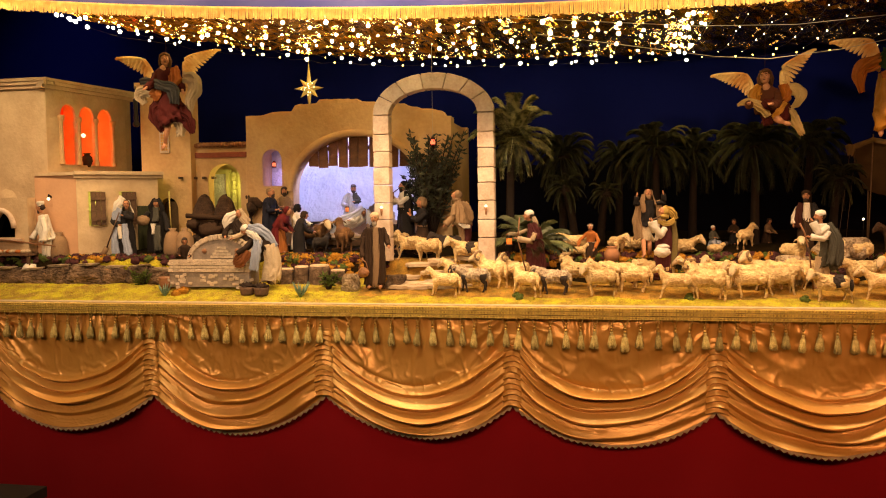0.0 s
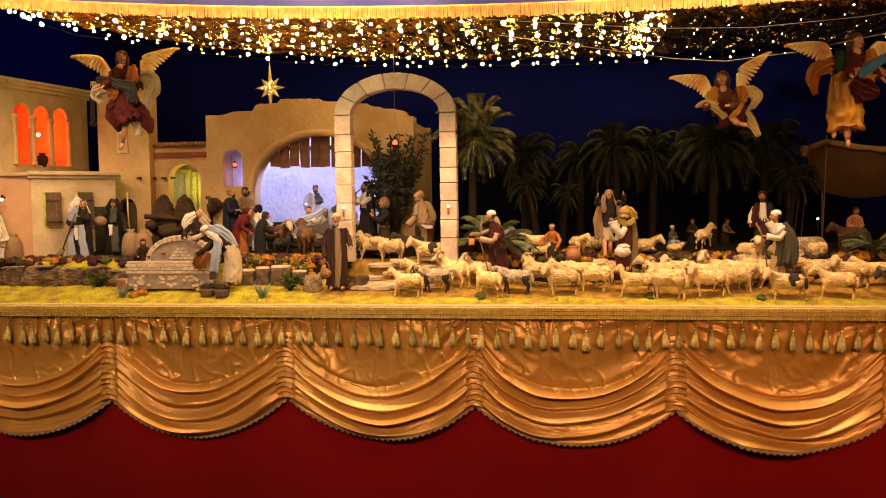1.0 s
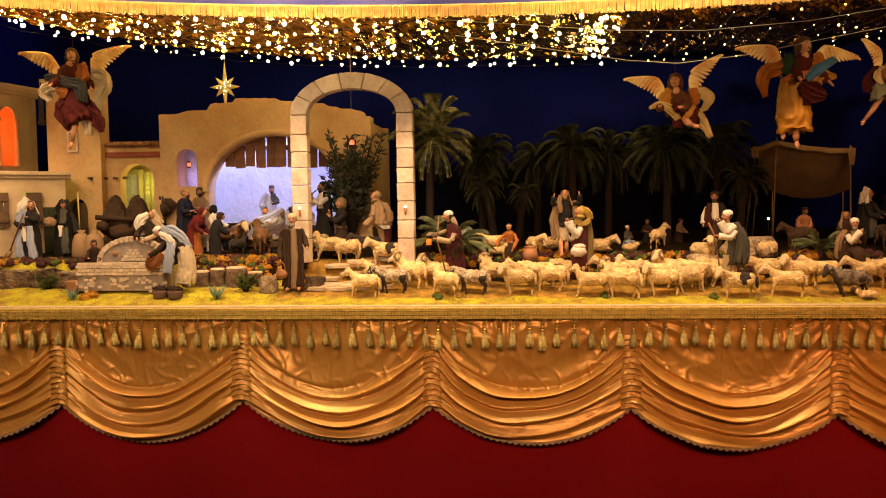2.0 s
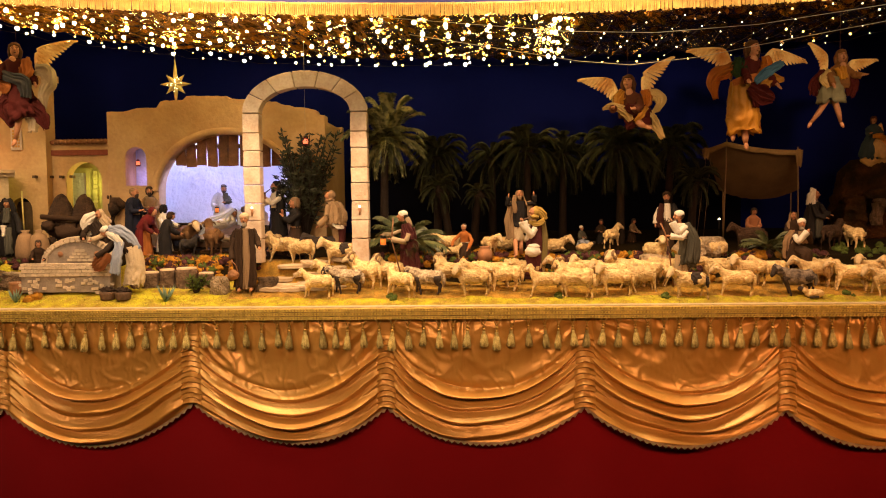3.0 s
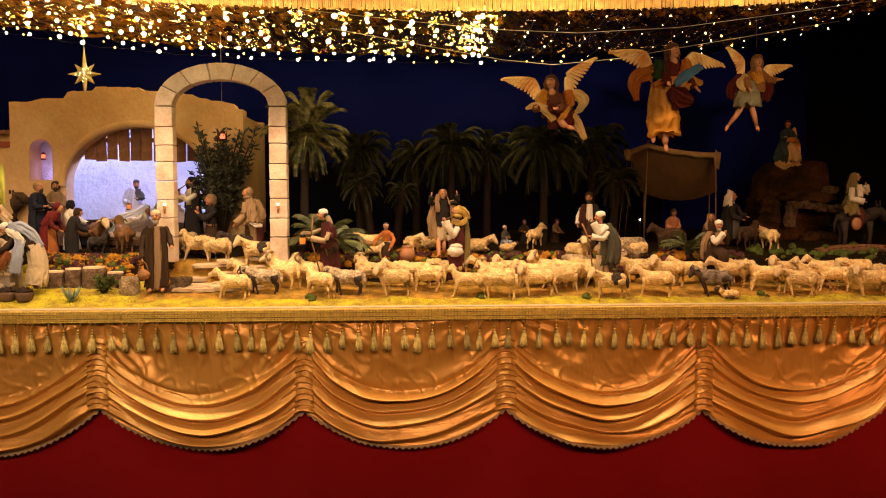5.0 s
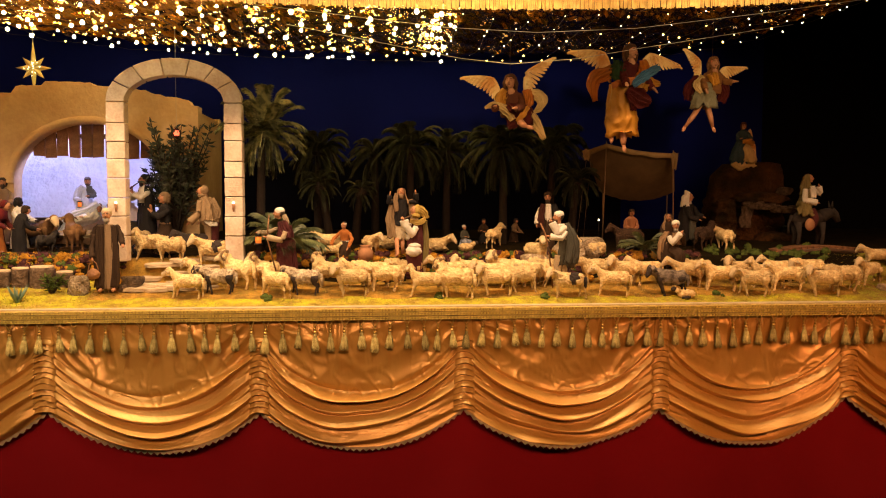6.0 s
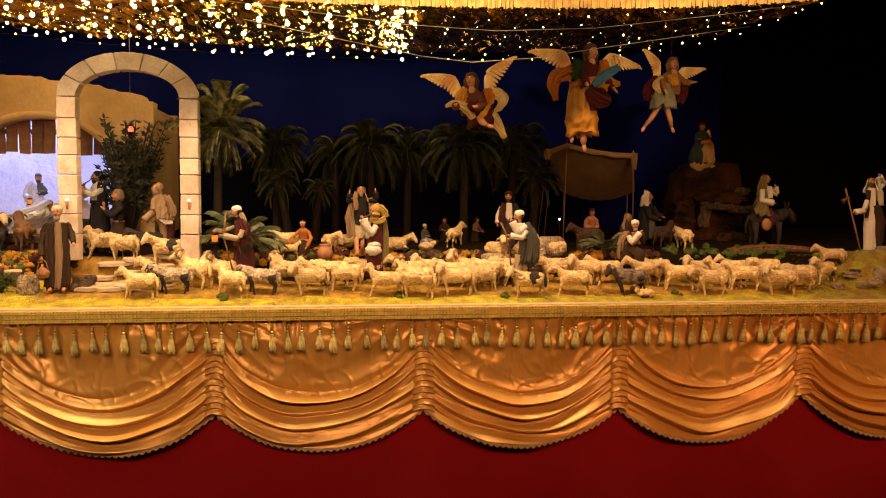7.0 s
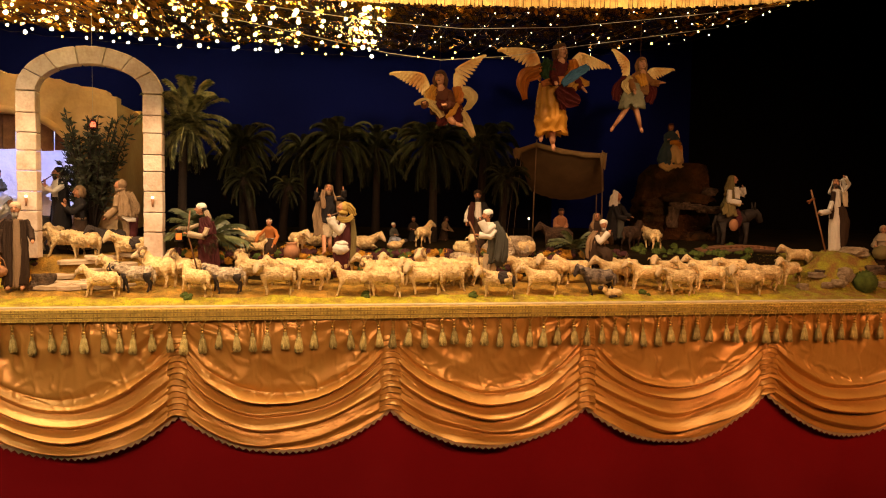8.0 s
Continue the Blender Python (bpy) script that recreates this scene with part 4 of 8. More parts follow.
def drape(g, pts, widths, mi, seed, depth=0.55, n=22, curl=0.35):
    """A piece of thin stiff drapery along a bent line, with sharp folds along it and a ragged edge."""
    pts = [Vector(p) for p in pts]
    m = len(pts) - 1
    line, wid = [], []
    for i in range(m):
        a, b, c, d = pts[max(0, i - 1)], pts[i], pts[i + 1], pts[min(m, i + 2)]
        for q in range(9):
            t = q / 9
            line.append(0.5 * ((2 * b) + (c - a) * t + (2 * a - 5 * b + 4 * c - d) * t * t + (3 * b - a - 3 * c + d) * t ** 3))
            wid.append(widths[i] + (widths[i + 1] - widths[i]) * (t * t * (3 - 2 * t)))
    line.append(pts[-1])
    wid.append(widths[-1])
    vs, fs, rows = [], [], len(line)
    for layer in (0, 1):
        for i, p in enumerate(line):
            d = (line[min(i + 1, rows - 1)] - line[max(0, i - 1)]).normalized()
            a = d.cross(Vector((0, 1, 0))).normalized()
            b = a.cross(d)
            b = -b if b.y > 0 else b
            q = i / (rows - 1)
            for k in range(n + 1):
                v = 2 * k / n - 1
                f = 0.5 - 1.7 * abs(noise.noise((v * 2.3 + 0.8 * noise.noise((q * 2.2, seed, 4)), q * 1.3, seed * 1.7)))
                f2 = 0.5 - 1.5 * abs(noise.noise((v * 5.1, q * 6.0, seed + 9)))
                rag = 1 + 0.34 * noise.noise((q * 7, v * 1.5, seed))
                end = d * wid[i] * 0.5 * noise.noise((v * 2.5, seed, 2)) * smooth(0.8, 1.0, q)
                vs.append(p + a * wid[i] * rag * v + b * (wid[i] * (depth * f + 0.22 * f2 + curl * (1 - v * v)) - (0.010 if layer else 0)) + end)
    half = rows * (n + 1)
    for i in range(rows - 1):
        for k in range(n):
            q = i * (n + 1) + k
            fs += [(q, q + 1, q + n + 2, q + n + 1), (half + q, half + q + n + 1, half + q + n + 2, half + q + 1)]
    for i in range(rows - 1):
        for q, r in ((i * (n + 1), (i + 1) * (n + 1)), ((i + 2) * (n + 1) - 1, (i + 1) * (n + 1) - 1)):
            fs.append((q, r, half + r, half + q))
    for k in range(n):
        q = (rows - 1) * (n + 1) + k
        fs += [(k + 1, k, half + k, half + k + 1), (q, q + 1, half + q + 1, half + q)]
    g.add(vs, fs, mi)


def flow(g, pts, radii, mi, seed, folds=7, depth=0.30, flat=0.7, n=56):
    """Wind-blown cloth round a bent line, with folds along it; the last end is its open hem."""
    pts = [Vector((p[0], p[1], p[2])) for p in pts]
    m = len(pts) - 1
    line, rad = [], []
    for i in range(m):
        a, b, c, d = pts[max(0, i - 1)], pts[i], pts[i + 1], pts[min(m, i + 2)]
        for q in range(10):
            t = q / 10
            line.append(0.5 * ((2 * b) + (c - a) * t + (2 * a - 5 * b + 4 * c - d) * t * t + (3 * b - a - 3 * c + d) * t ** 3))
            rad.append(radii[i] + (radii[i + 1] - radii[i]) * t)
    line.append(pts[-1])
    rad.append(radii[-1])
    vs, fs = [], []
    for i, p in enumerate(line):
        d = (line[min(i + 1, len(line) - 1)] - line[max(0, i - 1)]).normalized()
        a = d.cross(Vector((0, 1, 0))).normalized()
        b = d.cross(a)
        q = i / (len(line) - 1)
        for k in range(n):
            w = 2 * math.pi * k / n
            cw, sw, ks = math.cos(w), math.sin(w), folds / 4.2
            f = 1 - 3.6 * abs(noise.noise((cw * ks + 0.5 * noise.noise((q * 3, seed, 1)), sw * ks, q * 1.6 + seed)))
            r = rad[i] * (1 + depth * (0.45 + 0.55 * q) * f + 0.22 * (0.5 - abs(noise.noise((3 * cw, 3 * sw, q * 7 + seed)))))
            hem = d * rad[i] * 0.35 * f * (1 if i == len(line) - 1 else 0)
            vs.append(p + a * r * math.cos(w) + b * r * flat * math.sin(w) + hem)
    for i in range(len(line) - 1):
        for k in range(n):
            fs.append((i * n + k, i * n + (k + 1) % n, (i + 1) * n + (k + 1) % n, (i + 1) * n + k))
    vs += [line[0], line[-1] - (line[-1] - line[-2]) * 1.5]
    for k in range(n):
        fs.append((len(vs) - 2, (k + 1) % n, k))
        fs.append((len(vs) - 1, (len(line) - 1) * n + k, (len(line) - 1) * n + (k + 1) % n))
    g.add(vs, fs, mi)


# ---- figurines: each one plain mesh ----
def head_geo(g, up, skin, hair, dark, seed):
    """A head with brow, nose, cheeks, lips, ears and hair, one unit figure's size."""
    g.ball((0, -0.014, 0.925), (0.046, 0.057, 0.066), skin, 16, 12, at=up)
    g.tube([(0, 0.0, 0.84), (0, -0.004, 0.90)], [0.030, 0.028], 10, skin, up)
    g.tube([(0, -0.064, 0.946), (0, -0.080, 0.922), (0, -0.066, 0.913)], [0.006, 0.0105, 0.009], 7, skin, up)
    for s in (-1, 1):
        g.ball((s * 0.018, -0.0630, 0.934), (0.0068, 0.004, 0.0040), dark, 6, 5, at=up)
        g.tube([(s * 0.008, -0.0675, 0.947), (s * 0.019, -0.066, 0.951), (s * 0.030, -0.058, 0.946)], 0.0034, 5, hair, up)
        g.ball((s * 0.024, -0.050, 0.912), (0.016, 0.014, 0.016), skin, 7, 5, at=up)
        g.ball((s * 0.047, 0.002, 0.925), (0.007, 0.012, 0.017), skin, 6, 5, at=up)
    g.ball((0, -0.065, 0.896), (0.014, 0.006, 0.0055), dark, 7, 5, at=up)
    g.ball((0, -0.052, 0.878), (0.018, 0.015, 0.014), skin, 7, 5, at=up)
    g.ball((0, 0.020, 0.940), (0.053, 0.056, 0.060), hair, 18, 12, 0.22, 7, at=up, seed=seed)


def figurine_geo(robe, torso, head="scarf", wrap=None, cape=None, arms=(), beard=None, drop=0.0, lean=0.0, knees=False, slim=1.0, hair=HAIR, seed=1.0, extra=None, legs=None, turn=0.0, skin=SKIN):
    """A plain robed figure one unit tall that faces -y. drop lowers it to its knees or a seat."""
    mats = [robe, torso, skin, wrap or torso, cape or robe, hair, WOODL, torso, FEATURE]
    g = Geo()
    k = (0.60 - drop) / 0.60
    wid = slim * (1 + 0.55 * drop)
    if legs == "none":
        pass
    elif legs:
        for s in (-1, 1):
            g.tube([(s * 0.05, 0.01, 0.52), (s * 0.07, -0.01, 0.28), (s * 0.075, 0.02, 0.03)], [0.055, 0.042, 0.028], 9, 2 if legs == "bare" else 0)
        g.lathe([(0.115 * slim, 0.34), (0.105 * slim, 0.45), (0.088, 0.57), (0.08, 0.61)], 0, 36, folds=11, depth=0.16, seed=seed, flat=0.75)
    else:
        g.lathe([(0.128 * wid, 0.012), (0.126 * wid, 0.06 * k), (0.116 * wid, 0.2 * k), (0.102 * wid, 0.38 * k), (0.088, 0.54 * k), (0.080, 0.61 * k)], 0, 44, folds=11, depth=0.15, seed=seed, flat=0.78 + 0.5 * drop)
        g.lathe([(0.0, 0.012), (0.135 * wid, 0.012)], 0, 24, flat=0.78 + 0.5 * drop)
    for s in (-1, 1) if legs != "none" else ():
        g.ball((s * 0.055, -0.085 if not legs else -0.02, 0.018), (0.026, 0.055, 0.02), 2 if legs != "boot" else 5, 8, 6)
    if knees:
        for s in (-1, 1):
            g.tube([(s * 0.06, 0.02, 0.30 - drop * 0.4), (s * 0.075, -0.20, 0.26 - drop * 0.3), (s * 0.07, -0.22, 0.02)], [0.075, 0.065, 0.05], 10, 0)
    up = pose(0, 0, 0.60 - drop) @ pose(0, 0, 0, lean, 0, turn) @ pose(0, 0, -0.60)
    g.lathe([(0.080, 0.575), (0.092, 0.62), (0.095, 0.70), (0.102, 0.765), (0.092, 0.815), (0.055, 0.845), (0.030, 0.86), (0.026, 0.89)], 1, 28, up, folds=8, depth=0.10, seed=seed + 2, flat=0.68)
    g.lathe([(0.092, 0.598), (0.096, 0.61), (0.092, 0.622)], 3 if wrap else 5, 24, up, flat=0.74)
    head_geo(g, up, 2, 5, 8, seed)
    if beard:
        mats.append(beard)
        g.ball((0, -0.045, 0.878), (0.032, 0.028, 0.046), len(mats) - 1, 10, 8, 0.25, 9, at=up, seed=seed)
    if head == "bare":
        g.ball((0, -0.002, 0.970), (0.054, 0.060, 0.036), 5, 18, 12, 0.3, 6, up, seed)
        for q in (-1, 1):
            g.ball((q * 0.046, 0.002, 0.925), (0.018, 0.030, 0.050), 5, 12, 9, 0.4, 7, up, seed + q)
        g.ball((0, 0.034, 0.905), (0.052, 0.038, 0.060), 5, 16, 10, 0.35, 7, up, seed + 3)
    if head == "scarf":
        g.lathe([(0.125, 0.70), (0.120, 0.78), (0.082, 0.85), (0.066, 0.90), (0.066, 0.955), (0.048, 0.992), (0.0, 1.004)], 3, 30, up, folds=9, depth=0.16, arc=(-48, 228), off=(0, 0.008), seed=seed, flat=0.86)
    elif head == "turban":
        g.ball((0, 0.008, 0.968), (0.056, 0.064, 0.040), 3, 16, 10, 0.16, 5, up, seed)
        for q in (-14, 4, 20):
            g.lathe([(0.050, 0.944), (0.059, 0.951), (0.060, 0.962), (0.052, 0.970)], 3, 18, up @ pose(0, 0, 0.957) @ pose(0, 0, 0, q, q * 0.6, 0) @ pose(0, 0, -0.957), off=(0, 0.008), flat=1.1)
        g.tube([(0.03, 0.06, 0.95), (0.04, 0.085, 0.89), (0.05, 0.09, 0.80)], [0.02, 0.022, 0.012], 7, 3, up, 0.5)
    elif head == "hood":
        g.ball((0, 0.022, 0.935), (0.066, 0.066, 0.072), 3, 14, 10, 0.18, 6, at=up, seed=seed)
        g.lathe([(0.13, 0.74), (0.118, 0.80), (0.07, 0.87)], 3, 24, up, folds=7, depth=0.14, seed=seed, flat=0.8)
    elif head == "band":
        g.lathe([(0.050, 0.945), (0.057, 0.950), (0.057, 0.968), (0.050, 0.974)], 3, 18, up, off=(0, 0.004))
    if cape:
        g.lathe([(0.172 * wid, 0.05 + 0.1 * drop), (0.164 * wid, 0.05 + (0.6 * k - 0.05) * 0.32), (0.150, 0.05 + (0.6 * k - 0.05) * 0.68), (0.132, 0.60 * k)], 4, 34, folds=8, depth=0.17, arc=(-28, 208), seed=seed + 1, off=(0, 0.012), flat=0.82)
        g.lathe([(0.132, 0.58), (0.130, 0.70), (0.122, 0.78), (0.095, 0.832), (0.05, 0.858)], 4, 34, up, folds=8, depth=0.10, arc=(-38, 218), seed=seed + 1, off=(0, 0.012), flat=0.80)
    for side, elbow, wrist in arms:
        s = -1 if side == "l" else 1
        mi = 4 if side.isupper() else 1
        e, w = Vector(elbow), Vector(wrist)
        d = (w - e).normalized()
        sh = Vector((s * 0.105, 0, 0.76))
        run = [Vector((s * 0.080, 0, 0.800)), sh, sh.lerp(e, 0.5), e, e.lerp(w, 0.4), e.lerp(w, 0.8) + Vector((0, 0, -0.012))]
        o = len(g.v)
        g.tube([run[i].lerp(run[i + 1], q / 4) for i in range(5) for q in range(4)] + [run[-1]], [0.028 + 0.006 * min(1, i / 5) - 0.003 * math.sin(i * 1.1) + 0.004 * (i / 20) for i in range(21)], 14, 1)
        for q in range(o, len(g.v)):
            p = Vector(g.v[q])
            b = 0.010 * noise.noise(Vector((p.x * 22, p.y * 22, p.z * 30 + seed)))
            g.v[q] = tuple(up @ (p + Vector((b, b, b * 0.5))))
        g.tube([e.lerp(w, 0.7), w, w + d * 0.012], [0.017, 0.014, 0.015], 8, 2, up)
        g.tube([w + d * 0.006, w + d * 0.030, w + d * 0.056], [0.015, 0.020, 0.009], 9, 2, up, 0.55)
        g.tube([w + d * 0.015, w + d * 0.034 + Vector((-s * 0.018, 0, 0.014))], [0.008, 0.005], 6, 2, up)
    # soft dents and creases in the modelled cloth
    cloth_verts = set()
    for f, mi in zip(g.f, g.m):
        if mi in (0, 1, 3, 4, 7):
            cloth_verts.update(f)
    for q in cloth_verts:
        p = Vector(g.v[q])
        a = Vector((p.x * 13, p.y * 13, p.z * 6 + seed * 3))
        b = Vector((p.x * 30, p.y * 30, p.z * 17 + seed))
        k2 = 0.011 * noise.noise(a) + 0.005 * noise.noise(b)
        side = Vector((p.x, p.y, 0))
        g.v[q] = tuple(p + side.normalized() * k2 if side.length > 0.02 else p)
    if extra:
        extra(g, mats, up)
    return g, mats


FIG = "nativity figurines"


def build_posed(label, head, h, unit, face_turn, nod, cover, cover_mat, flows=(), drapes=(), sleeves=(), beard=None, props=(), seed=1.0, hair=HAIR, nude=()):
    """A figure put together from garments. Its pieces lie on a grid of that unit, to the right and down from the middle of the head, and towards the front."""
    g, mats = Geo(), [SKIN, hair, FEATURE, cover_mat, beard or hair, WOODL]

    def at(p):
        return Vector((p[0] * unit, -(p[2] if len(p) > 2 else 0) * unit, -p[1] * unit))

    up = pose(0, 0, 0, nod, 0, face_turn) @ Matrix.Diagonal((h, h, h, 1)) @ pose(0, 0.014, -0.925)
    head_geo(g, up, 0, 1, 2, seed)
    if beard:
        g.ball((0, -0.046, 0.868), (0.032, 0.024, 0.038), 4, 14, 10, 0.35, 9, at=up, seed=seed)
    if cover == "bare":
        g.ball((0, -0.002, 0.970), (0.054, 0.060, 0.036), 1, 18, 12, 0.3, 6, up, seed)
        g.ball((0, 0.034, 0.905), (0.052, 0.038, 0.060), 1, 16, 10, 0.35, 7, up, seed + 3)
    elif cover == "turban":
        g.ball((0, 0.008, 0.968), (0.058, 0.066, 0.042), 3, 20, 12, 0.2, 5, up, seed)
        for q in (-14, 4, 20):
            g.lathe([(0.050, 0.944), (0.060, 0.951), (0.061, 0.962), (0.052, 0.970)], 3, 22, up @ pose(0, 0, 0.957) @ pose(0, 0, 0, q, q * 0.6, 0) @ pose(0, 0, -0.957), off=(0, 0.008), flat=1.1)
    elif cover == "hat":
        g.lathe([(0.052, 0.955), (0.055, 0.985), (0.064, 1.0), (0.062, 1.035), (0.0, 1.04)], 3, 24, up, folds=9, depth=0.06, off=(0, 0.006))
    elif cover == "band":
        g.lathe([(0.050, 0.945), (0.058, 0.950), (0.058, 0.970), (0.050, 0.976)], 3, 22, up, off=(0, 0.004))
    elif cover == "hood":
        g.ball((0, 0.022, 0.935), (0.066, 0.066, 0.074), 3, 20, 14, 0.25, 6, at=up, seed=seed)
        g.ball((0, 0.012, 0.862), (0.076, 0.066, 0.040), 3, 20, 12, 0.4, 5, at=up, seed=seed + 2)
    elif cover == "scarf":
        g.lathe([(0.110, 0.76), (0.100, 0.81), (0.080, 0.86), (0.064, 0.91), (0.062, 0.955), (0.046, 0.990), (0.0, 1.0)], 3, 36, up, folds=9, depth=0.14, arc=(-34, 214), off=(0, 0.010), seed=seed, flat=0.9)
    for i, (mat, pts, radii, flat) in enumerate(flows):
        mats.append(mat)
        flow(g, [at(p) for p in pts], [0.86 * r * unit for r in radii], len(mats) - 1, i * 2.3 + seed, 9, 0.16, flat)
    for i, (mat, pts, widths) in enumerate(drapes):
        mats.append(mat)
        drape(g, [at(p) for p in pts], [0.80 * w * unit for w in widths], len(mats) - 1, i * 3.1 + seed, 0.42, curl=0.2)
    for mat, pts, radius in sleeves:
        mats.append(mat)
        pts = [at(p) for p in pts]
        o = len(g.v)
        g.tube([pts[i].lerp(pts[i + 1], q / 6) for i in range(len(pts) - 1) for q in range(6)] + [pts[-1]], [0.86 * radius * unit * (0.85 + 0.3 * i / (6 * (len(pts) - 1))) for i in range(6 * (len(pts) - 1) + 1)], 14, len(mats) - 1)
        for q in range(o, len(g.v)):
            v = Vector(g.v[q])
            g.v[q] = tuple(v + Vector((1, 1, 0.5)) * 0.0035 * noise.noise(v * 130 + Vector((seed, 0, 0))))
        d = (pts[-1] - pts[-2]).normalized()
        w = pts[-1]
        g.tube([w - d * 0.06 * h, w + d * 0.006 * h, w + d * 0.030 * h, w + d * 0.058 * h], [0.015 * h, 0.015 * h, 0.021 * h, 0.008 * h], 9, 0, flat=0.6)
    for pts, radii in nude:
        g.tube([at(q) for q in pts], [r * unit for r in radii], 10, 0)
    for mat, pts, size in props:
        mats.append(mat)
        if len(pts) == 1:
            g.ball(at(pts[0]), [q * unit for q in size], len(mats) - 1, 24, 16, 0.22, 3, seed=seed)
        else:
            g.tube([at(q) for q in pts], size * unit, 8, len(mats) - 1)
    ob = g.make("figurine", mats)
    ob.matrix_basis = pose(*head)
    return tagged(ob, label, "figurine", FIG)


def place_figurine(label, x, y, top, face, height=1.0, dz=0.0, tilt=None, **kw):
    """Builds a figurine whose top reaches that height and sets it on the ground at x, y."""
    z = ground_z(x, y) + dz
    h = (top - z) / height
    kw.setdefault("seed", (x * 37.7 + y * 11) % 6.28)
    g, mats = figurine_geo(**kw)
    ob = g.make("figurine", mats)
    ob.matrix_basis = pose(x, y, z - 0.002, 0, 0, face) @ (tilt or Matrix()) @ Matrix.Diagonal((h, h, h, 1))
    return tagged(ob, label, "figurine", FIG)


BLK, WHT, BRN = cloth(0.016, 0.013, 0.013), cloth(0.80, 0.74, 0.62), cloth(0.045, 0.023, 0.011)
MAROON, BEIGE, NAVY = cloth(0.085, 0.018, 0.018), cloth(0.32, 0.21, 0.11), cloth(0.008, 0.010, 0.024)
SKY, GREY, ORNG = cloth(0.38, 0.42, 0.52), cloth(0.085, 0.082, 0.062), cloth(0.48, 0.16, 0.035)
OLV, CREAM, CRIMSON = cloth(0.22, 0.17, 0.06), cloth(0.60, 0.47, 0.30), cloth(0.11, 0.012, 0.010)
TAN, STRIPE = cloth(0.30, 0.19, 0.10), cloth(0.48, 0.36, 0.22)
LAVENDER = cloth(0.64, 0.67, 0.78)
GBEARD = cloth(0.42, 0.36, 0.28)


def add_pack(at, r, mat):
    def extra(g, mats, up):
        mats.append(mat)
        g.ball(at, r, len(mats) - 1, 14, 10, 0.25, 5, up)
    return extra


def add_pipe(g, mats, up):
    mats.append(WOOD)
    g.tube([(0, -0.07, 0.90), (0.0, -0.22, 0.80)], [0.006, 0.011], 6, len(mats) - 1, up)


CROSS = (("l", (-0.13, -0.05, 0.64), (-0.05, -0.14, 0.66)), ("r", (0.13, -0.05, 0.64), (0.05, -0.14, 0.64)))
REACH = (("l", (-0.13, -0.10, 0.66), (-0.10, -0.24, 0.66)), ("r", (0.13, -0.10, 0.66), (0.10, -0.24, 0.64)))
TOLIPS = (("l", (-0.11, -0.12, 0.68), (-0.03, -0.16, 0.80)), ("r", (0.11, -0.12, 0.68), (0.03, -0.18, 0.76)))

# the village at the left
build_posed("baker figurine in white tunic and hat with a wooden peel", (-2.504, 3.360, 1.536), 0.27, 0.00108, -80, 6, "hat", WHT,
            flows=((WHT, [(14, 30), (24, 92), (36, 136)], (22, 30, 34), 0.75), (WHT, [(36, 126, 12), (34, 190, 14), (32, 244, 14)], (24, 20, 17), 0.85), (WHT, [(56, 126, -12), (60, 190, -14), (62, 244, -14)], (22, 19, 17), 0.85)),
            drapes=((WHT, [(22, 30, 20), (34, 90, 32), (44, 140, 30)], (18, 28, 32)),),
            sleeves=((WHT, [(0, 44, -10), (-14, 92, 0), (-28, 130, 20)], 13), (WHT, [(34, 44, 30), (54, 92, 40), (46, 140, 46)], 14)), beard=HAIR,
            props=((WOODL, [(96, 160, 46), (-90, 140, 40), (-190, 132, 40)], 3.5), (WOODL, [(-180, 130, 40), (-230, 126, 40)], 10)), seed=1.5)
build_posed("woman figurine in white veil and black robe sweeping with a broom", (-2.123, 3.450, 1.547), 0.28, 0.00092, 30, 8, "scarf", WHT,
            flows=((BLK, [(-8, 34), (-14, 140), (-12, 290)], (30, 52, 58), 0.7),),
            drapes=((WHT, [(-14, -36, 8), (-42, 4, 12), (-52, 52, 8)], (20, 24, 20)), (SKY, [(-20, 20, 30), (-38, 60, 36), (-30, 100, 36)], (16, 26, 20)), (SKY, [(-34, 100, 44), (-40, 180, 50), (-38, 276, 46)], (16, 20, 22)), (SKY, [(14, 96, 44), (22, 176, 50), (30, 256, 46)], (14, 22, 26)), (WHT, [(-10, 100, 56), (-6, 170, 56)], (12, 9))),
            sleeves=((BLK, [(-52, 50, 16), (-54, 86, 34), (-10, 100, 54)], 16), (BLK, [(34, 44, 16), (46, 70, 34), (14, 56, 50)], 16)),
            props=((WOOD, [(-2, 40, 62), (-86, 220, 50)], 3.5), (TAN, [(-84, 214, 50), (-112, 258, 46)], 13), (TAN, [(-104, 246, 46), (-126, 276, 44)], 19)), seed=2.6)
build_posed("woman figurine in black dress holding a round bowl", (-2.029, 3.550, 1.550), 0.27, 0.00094, -8, 6, "bare", BLK,
            flows=((BLK, [(0, 34), (-2, 110), (-2, 258)], (26, 44, 54), 0.7),),
            drapes=((BLK, [(-4, -24, 4), (-28, 10, 4), (-30, 40, 0)], (12, 14, 12)), (BLK, [(10, -24, 4), (28, 10, 4), (30, 44, 0)], (12, 14, 12)), (GREY, [(10, 20, 24), (12, 90, 34)], (18, 20)), (GREY, [(20, 110, 40), (24, 236, 44)], (20, 26)), (WHT, [(6, 100, 46), (4, 152, 48)], (16, 9))),
            sleeves=((BLK, [(-38, 44, 6), (-58, 76, 20), (-64, 90, 44)], 16), (BLK, [(40, 44, 6), (62, 90, 14), (74, 140, 26)], 15)),
            props=((TAN, [(-46, 84, 50)], (32, 26, 26)),), seed=3.9)
place_figurine("child figurine in brown tunic leaning on the fountain rim", -1.742, 3.272, 1.402, 25, robe=BRN, torso=BRN, head="bare", arms=REACH, lean=8)
DARKBRN = cloth(0.028, 0.015, 0.008)
